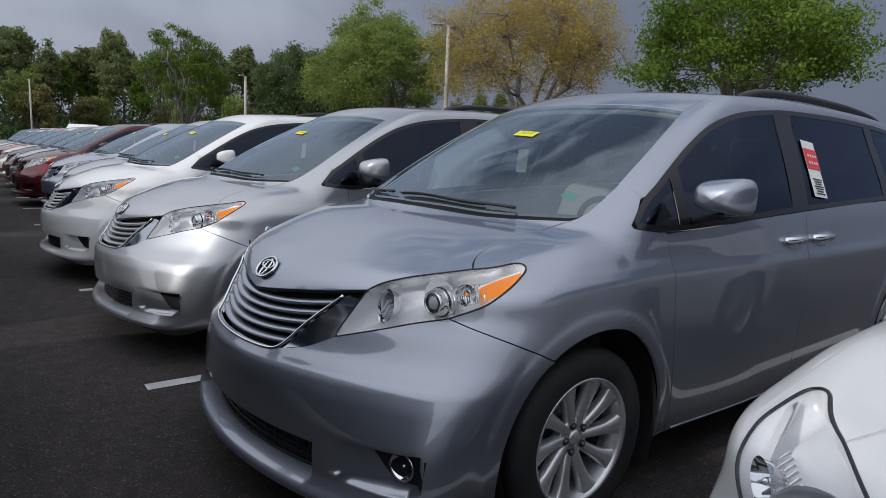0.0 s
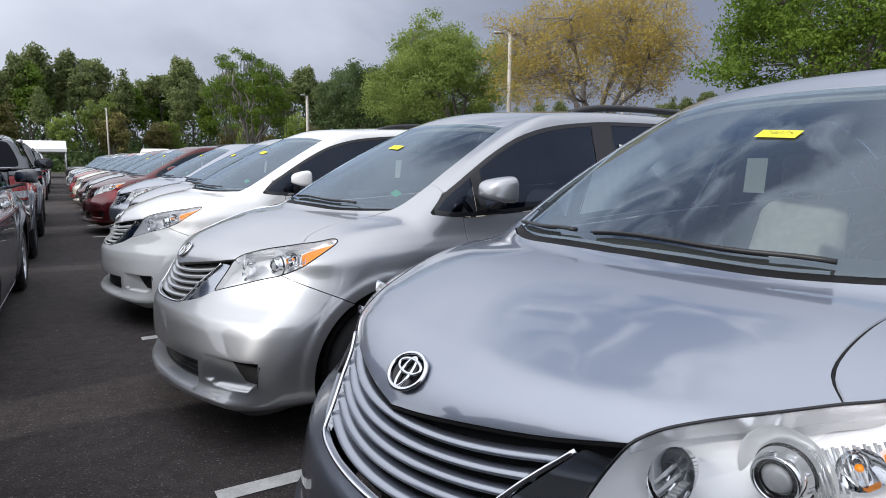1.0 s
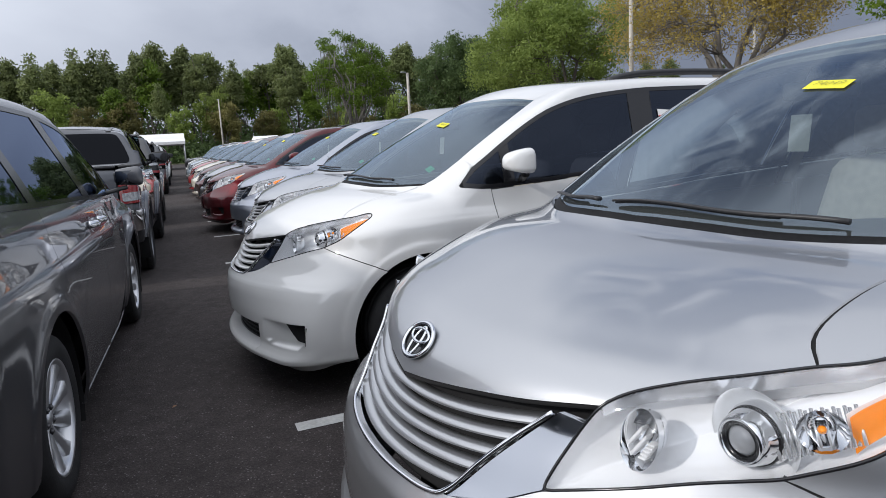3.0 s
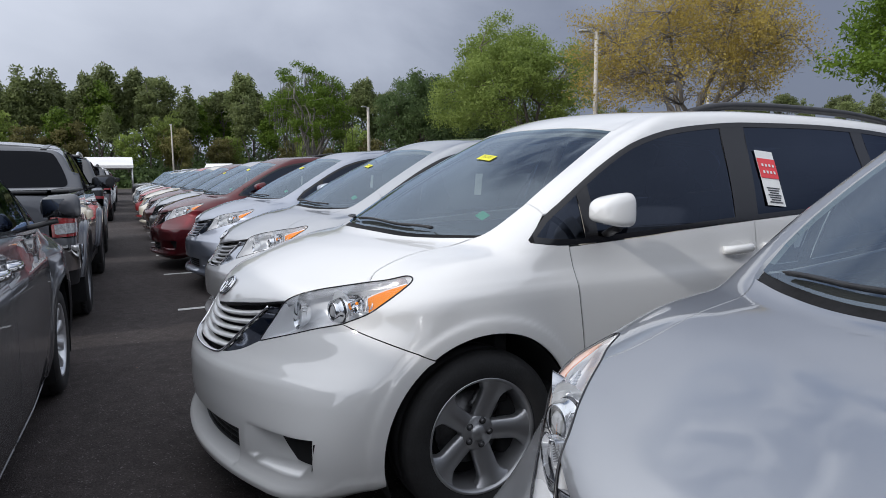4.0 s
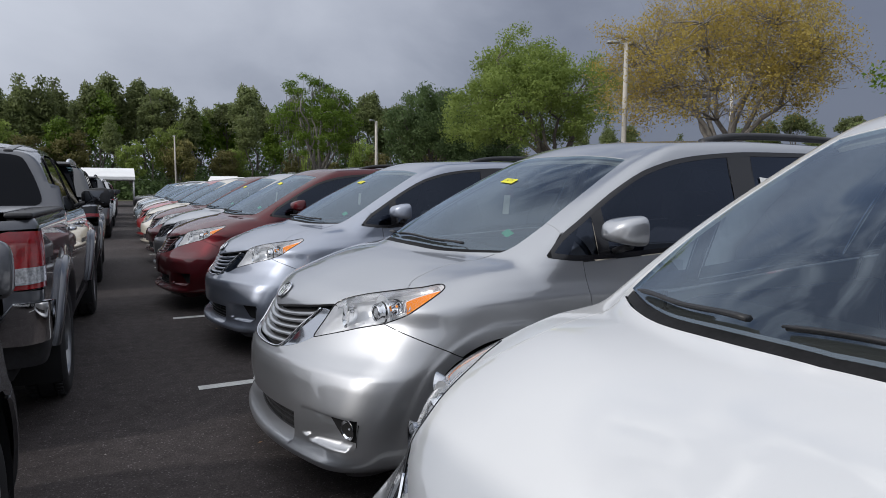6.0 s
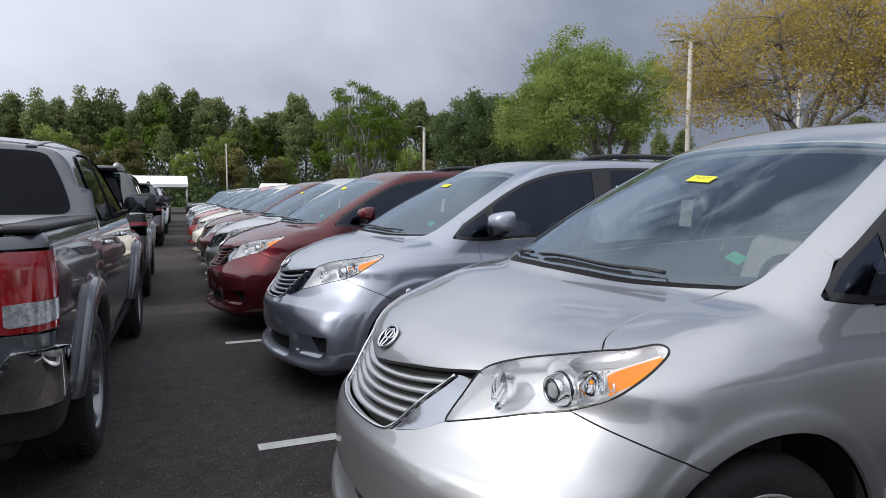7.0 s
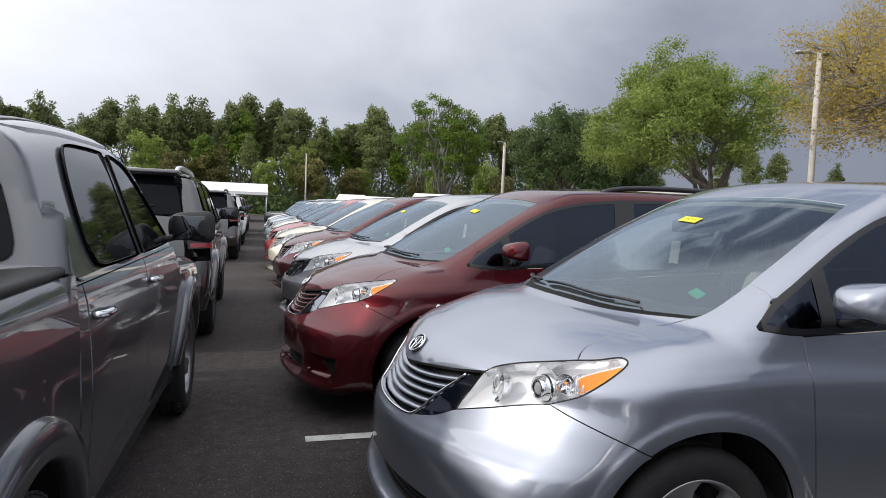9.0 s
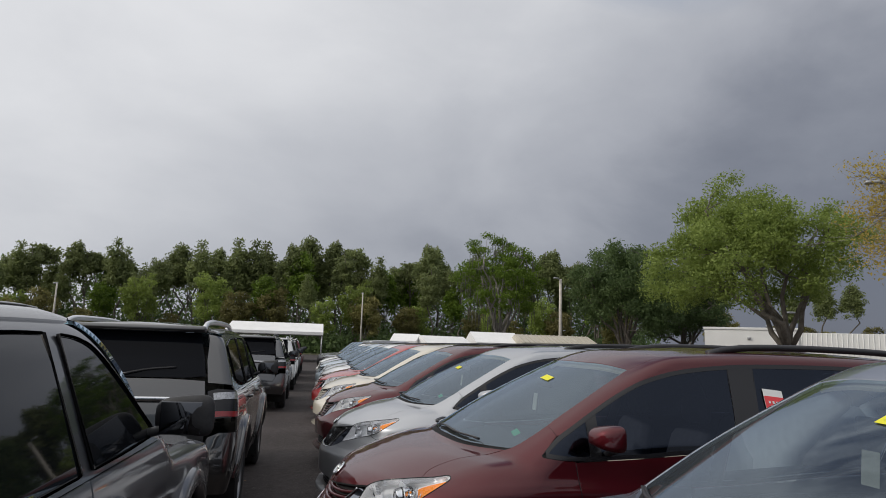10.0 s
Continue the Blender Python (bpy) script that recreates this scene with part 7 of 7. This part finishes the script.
palm(pose(-23.8, 58.5, 0))
CONCRETE = material("pale_concrete", (0.50, 0.47, 0.42), 0.85, var=0.15, scale=2, bump=0.2, bscale=40)
GALV = material("galvanised_steel", (0.42, 0.43, 0.44), 0.5, 0.6, var=0.15, scale=5)


def lamp_post(m, height, label, arms, r=0.16):
    t = thing("light_pole", m, label, "light pole", "car park light poles")
    put("pole", f"pole_{height}", lambda: tube([(0, 0, 0), (0, 0, height * 0.5), (0, 0, height)], [r, r * 0.85, r * 0.68], 8), CONCRETE, t)
    put("base", f"pole_base_{height}", lambda: lathe([(0, r * 1.9), (0.55, r * 1.9), (0.6, r * 1.75), (0.6, 0.0)], "z", 16), CONCRETE, t)
    for a in arms:
        put("arm", f"pole_arm_{height}", lambda: tube([(0, 0, height - 0.1), (0.5, 0, height + 0.02)], 0.04, 6), GALV, t, at=pose(0, 0, 0, 0, 0, a))
        put("lamp_head", f"pole_head_{height}", lambda: box(0.35, 1.05, -0.17, 0.17, height - 0.02, height + 0.12, 0.05), GALV, t, at=pose(0, 0, 0, 0, 0, a))
    return t


lamp_post(pose(25.0, 27.0, 0), 9.65, "tall pale concrete light pole with a flat lamp head", (150, 20), 0.17)
lamp_post(pose(28.4, 75.5, 0), 10.2, "pale concrete light pole", (200,), 0.24)
lamp_post(pose(6.1, 96, 0), 9.0, "thin light pole before the wood", (90,), 0.13)
lamp_post(pose(-24.0, 68, 0), 6.4, "thin light pole with a curved arm", (120,), 0.10)
lamp_post(pose(46.5, 37.5, 0), 10.6, "distant pale light pole", (90, 270), 0.15)
lamp_post(pose(38.2, 50.3, 0), 5.4, "low pole beside the white building", (0,), 0.17)

# canopy, carports and the white building
CANVAS = material("white_canvas", (0.80, 0.80, 0.79), 0.7, var=0.05, scale=0.7, bump=0.1, bscale=4)
METAL_ROOF = material("tan_metal_roof", (0.50, 0.46, 0.38), 0.5, 0.2, var=0.1, scale=2)
WALL_WHITE = material("white_wall", (0.74, 0.74, 0.72), 0.85, var=0.06, scale=0.5, bump=0.1, bscale=30)
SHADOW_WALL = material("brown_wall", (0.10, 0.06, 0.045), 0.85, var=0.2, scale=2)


def canopy(name, m, w, d, eave, peak, label, legs, roof=None, ribs=0):
    """A gabled roof on posts."""
    t = thing(name, m, label, "canopy")
    v = np.array([(0, 0, eave), (w, 0, eave), (w, d / 2, peak), (0, d / 2, peak), (w, d, eave), (0, d, eave), (0, 0, eave - 0.25), (w, 0, eave - 0.25), (w, d, eave - 0.25), (0, d, eave - 0.25)])
    put("roof", f"{name}_roof_{w}_{d}", lambda: (v, [[0, 1, 2, 3], [3, 2, 4, 5], [6, 7, 1, 0], [5, 4, 8, 9], [0, 3, 5], [1, 4, 2], [7, 8, 4, 1], [9, 6, 0, 5]], None), roof or CANVAS, t, smooth=False)
    for x in np.linspace(0.1, w - 0.1, legs):
        for y in (0.1, d - 0.1):
            put("post", f"{name}_post_{eave}", lambda: tube([(0, 0, 0), (0, 0, eave - 0.02)], 0.05, 8), GALV, t, at=pose(float(x), y, 0))
    for i in range(ribs):
        x = (i + 0.5) * w / ribs
        put("roof_rib", f"{name}_rib_{d}", lambda: tube([(0, -0.02, eave + 0.02), (0, d / 2, peak + 0.03)], 0.035, 4), roof or CANVAS, t, at=pose(x, 0, 0))
    return t


canopy("event_tent", pose(-7.7, 60, 0), 8.2, 9.0, 2.6, 3.45, "long white canvas canopy on thin posts at the aisle's end", 4)
canopy("small_tent", pose(6.3, 60, 0, 0, 0, -20), 2.4, 3.0, 2.1, 2.75, "small white gabled tent", 2)
canopy("carport", pose(9.4, 58, 0, 0, 0, 14), 4.4, 4.0, 1.95, 2.65, "white carport with a shallow gable", 2)
canopy("white_shed_roof", pose(14.2, 60, 0), 4.4, 5, 2.2, 3.2, "white metal carport roof", 2)
canopy("tan_carport", pose(18.0, 58, 0), 7.2, 5, 2.3, 3.05, "tan ribbed metal carport roof", 3, METAL_ROOF, 16)
bl = thing("white_building", pose(41.5, 66.5, 0, 0, 0, -35), "low white flat-roofed building", "building")
put("wall", "building_wall", lambda: merge(box(0, 9, 0, 10, 0, 4.55, 0.02), box(-0.1, 9.1, -0.1, 10.1, 4.5, 4.75, 0.03)), WALL_WHITE, bl, smooth=False)
wing = put("ribbed_wing", "building_wing", lambda: box(9, 24, 0.3, 10, 0, 4.3, 0.02), WALL_WHITE, bl, "white ribbed metal wall", smooth=False)
for k in range(33):
    put("wall_rib", "building_rib", lambda: tube([(0, 0.28, 0), (0, 0.28, 4.25)], 0.05, 4), WALL_WHITE, wing, at=pose(9.3 + 0.45 * k, 0, 0))
put("wall_lamp", "building_lamp", lambda: box(4.2, 4.5, -0.25, 0.0, 3.5, 3.75, 0.04), GALV, bl)
put("window", "building_window", lambda: box(3.3, 5.4, -0.06, 0.0, 2.1, 2.9, 0.02), SHADOW_WALL, bl)
put("vent", "building_vent", lambda: merge(tube([(6.2, 1, 4.6), (6.2, 1, 5.4)], 0.05, 6), tube([(7.4, 1, 4.6), (7.4, 1, 5.2)], 0.06, 6), box(6.05, 6.35, 0.9, 1.1, 4.95, 5.05, 0.02)), GALV, bl)

# ---- litter on the asphalt ----
def litter(name, mat, n, size, label, seed):
    r = np.random.default_rng(seed)
    v, f = [], []
    for i in range(n):
        x, y, a, s = r.uniform(-2.6, 1.2), r.uniform(-9, 34), r.uniform(0, 6.28), size * r.uniform(0.5, 1.4)
        c, d = math.cos(a) * s, math.sin(a) * s
        k = len(v)
        v += [(x - c, y - d, 0.004), (x + 0.35 * d, y - 0.35 * c, 0.007 + 0.1 * s), (x + c, y + d, 0.005), (x - 0.35 * d, y + 0.35 * c, 0.006)]
        f.append([k, k + 1, k + 2, k + 3])
    flat_mesh(name, v, f, mat, label, "litter", "stuff")


litter("fallen_leaves", material("dry_leaf", (0.22, 0.11, 0.05), 0.8, color2=(0.34, 0.22, 0.12), scale=3), 110, 0.016, "small dry leaves scattered on the asphalt", 4)
litter("pale_grit", material("pale_grit", (0.35, 0.33, 0.30), 0.85, var=0.2), 420, 0.007, "pale grit and pebbles scattered on the asphalt", 9)

# ---- ground ----
def asphalt():
    """Worn asphalt: pale and dark stones in a brown-black binder, with wide faint patches and fine cracks of tone."""
    m = bpy.data.materials.new("asphalt")
    m.use_nodes = True
    t = m.node_tree
    b = t.nodes["Principled BSDF"]
    b.inputs["Roughness"].default_value, b.inputs["Specular IOR Level"].default_value = 0.85, 0.25
    tc = t.nodes.new("ShaderNodeTexCoord")

    def node(kind, scale, detail=None):
        n = t.nodes.new(kind)
        n.inputs["Scale"].default_value = scale
        if detail is not None:
            n.inputs["Detail"].default_value = detail
        t.links.new(tc.outputs["Object"], n.inputs["Vector"])
        return n

    def ramp_of(src, *stops):
        r = t.nodes.new("ShaderNodeValToRGB")
        for k, (at, c) in enumerate(stops):
            e = r.color_ramp.elements[k] if k < 2 else r.color_ramp.elements.new(at)
            e.position, e.color = at, (*c, 1)
        t.links.new(src, r.inputs["Fac"])
        return r

    def mult(a, c):
        x = t.nodes.new("ShaderNodeMix")
        x.data_type, x.blend_type = "RGBA", "MULTIPLY"
        x.inputs[0].default_value = 1.0
        t.links.new(a, x.inputs[6])
        t.links.new(c, x.inputs[7])
        return x.outputs[2]
    stones = node("ShaderNodeTexVoronoi", 150)
    fine = node("ShaderNodeTexNoise", 420, 2)
    wide = node("ShaderNodeTexNoise", 0.55, 7)
    mid = node("ShaderNodeTexNoise", 9, 6)
    sep = t.nodes.new("ShaderNodeSeparateColor")
    t.links.new(stones.outputs["Color"], sep.inputs[0])
    base = ramp_of(sep.outputs[0], (0.0, (0.040, 0.034, 0.034)), (0.55, (0.053, 0.045, 0.044)), (0.96, (0.072, 0.062, 0.060)), (0.995, (0.17, 0.16, 0.155)))
    tone = ramp_of(wide.outputs["Fac"], (0.30, (0.78, 0.77, 0.76)), (0.70, (1.22, 1.22, 1.22)))
    spots = ramp_of(mid.outputs["Fac"], (0.30, (0.78, 0.78, 0.78)), (0.62, (1.12, 1.12, 1.12)))
    t.links.new(mult(mult(base.outputs[0], tone.outputs[0]), spots.outputs[0]), b.inputs["Base Color"])
    bp = t.nodes.new("ShaderNodeBump")
    bp.inputs["Strength"].default_value, bp.inputs["Distance"].default_value = 0.7, 0.006
    add = t.nodes.new("ShaderNodeMath")
    t.links.new(stones.outputs["Distance"], add.inputs[0])
    t.links.new(fine.outputs["Fac"], add.inputs[1])
    t.links.new(add.outputs[0], bp.inputs["Height"])
    t.links.new(bp.outputs[0], b.inputs["Normal"])
    return m


ASPHALT = asphalt()
LINE = material("worn_white_line", (0.62, 0.62, 0.60), 0.8, color2=(0.42, 0.42, 0.41), scale=9, bscale=60, bump=0.2)
flat_mesh("ground", [(-400, -300, 0), (400, -300, 0), (400, 500, 0), (-400, 500, 0)], [[0, 1, 2, 3]], ASPHALT, "dark asphalt of the car park", "ground", "structure")
for k, y in enumerate([-9.2, -6.6, -3.90, -1.10, 1.54, 4.18, 6.99, 9.6, 12.2, 15.0, 17.7, 20.4, 23.1, 25.8]):
    flat_mesh("stall_line", [(0.195, y - 0.05, 0.004), (5.6, y - 0.05, 0.004), (5.6, y + 0.05, 0.004), (0.195, y + 0.05, 0.004)], [[0, 1, 2, 3]], LINE, "worn white parking line on the asphalt", "parking line")

# ---- the facing row ----
# first entry: a minivan standing in for a white car of another model
ROW = [
    (-0.155, -8.02, -1.0, WHITE, "white", "five", "", True), (0.209, -5.257, 1.06, SKY_SILVER, "blue-silver", "ten", "74075", True), (0.126, -2.756, 1.45, SILVER, "silver", "five", "74049", True),
    (0.0, 0.0, 1.07, WHITE, "white", "five", "74043", True), (0.349, 2.761, -2.21, SILVER, "silver", "ten", "74071", True), (0.418, 5.677, 0.17, SKY_SILVER, "blue-silver", "five", "74045", True),
    (0.082, 8.14, 1.59, MAROON, "dark red", "five", "", True), (0.15, 10.85, 0.6, SILVER, "silver", "five", "", True), (0.10, 13.55, 0.9, MAROON, "dark red", "five", "", False),
    (0.05, 16.2, 0.5, CREAM, "cream", "five", "", False), (0.0, 18.9, 0.7, BRIGHT_RED, "red", "five", "", False), (0.05, 21.6, 0.5, WHITE, "white", "five", "", False),
    (0.15, 24.3, 0.5, SILVER, "silver", "five", "", False), (0.05, 27.0, 0.5, LIGHT_BLUE, "pale blue", "five", "", False), (0.05, 29.7, 0.5, SILVER, "silver", "five", "", False),
    (0.05, 32.4, 0.5, WHITE, "white", "five", "", False)]
STICK = {1: (1.43, -0.12), 2: (1.45, -0.14), 3: (1.465, -0.21), 4: (1.464, -0.16), 5: (1.518, -0.13), 6: (1.55, -0.21)}
for k, (x, y, yaw, col, word, kind, num, hi) in enumerate(ROW):
    van(pose(x, y, 0, 0, 0, yaw), col, word, kind, num, hi, turn=17 * k % 72, mesh_grille=k == 7, stickers=hi, right_mirror=False, sticker=(STICK.get(k, (1.47, -0.16))), fog=k in (1, 4), chrome_handles=k == 1, amber=k > 0, bright_wing=k in (1, 2, 4), small_mirror=0.74 if k == 3 else 1.0)

for y, col, word in ((35.2, BLACK_PAINT, "black"), (38.0, CHARCOAL, "dark grey"), (40.8, BLACK_PAINT, "black")):
    wagon(pose(0.1, y, 0, 0, 0, 0.5), col, f"{word} off-road wagon at the far end of the facing row")

# ---- the row parked nose to tail ----
van(pose(-1.587, 2.77, 0, 0, 0, -91.85), GREY, "grey", "ten", hi=True, stickers=False, group="vehicles parked nose to tail", turn=9, chrome_handles=True)
pickup(pose(-1.53, 8.68, 0, 0, 0, -90.6), TRUCK_GREY, "silver-grey crew-cab pickup with dark rear glass and chrome bumper")
wagon(pose(-1.63, 14.33, 0, 0, 0, -88.9), BLACK_PAINT, "black off-road wagon with silver roof rails")
wagon(pose(-1.66, 24.9, 0, 0, 0, -89.5), CHARCOAL, "dark grey off-road wagon with roof rails", BLACK)
wagon(pose(-1.66, 31.5, 0, 0, 0, -89.5), WHITE, "white off-road wagon with dark windows")
wagon(pose(-1.70, 37.6, 0, 0, 0, -90), BLACK_PAINT, "black off-road wagon with dark windows")
wagon(pose(-1.70, 43.6, 0, 0, 0, -90), MAROON, "dark red off-road wagon with dark windows")
# mostly unseen, its form guessed; added to shade the first vans
wagon(pose(-1.70, -2.95, 0, 0, 0, -90), CHARCOAL, "dark grey off-road wagon with dark windows, mostly out of view")
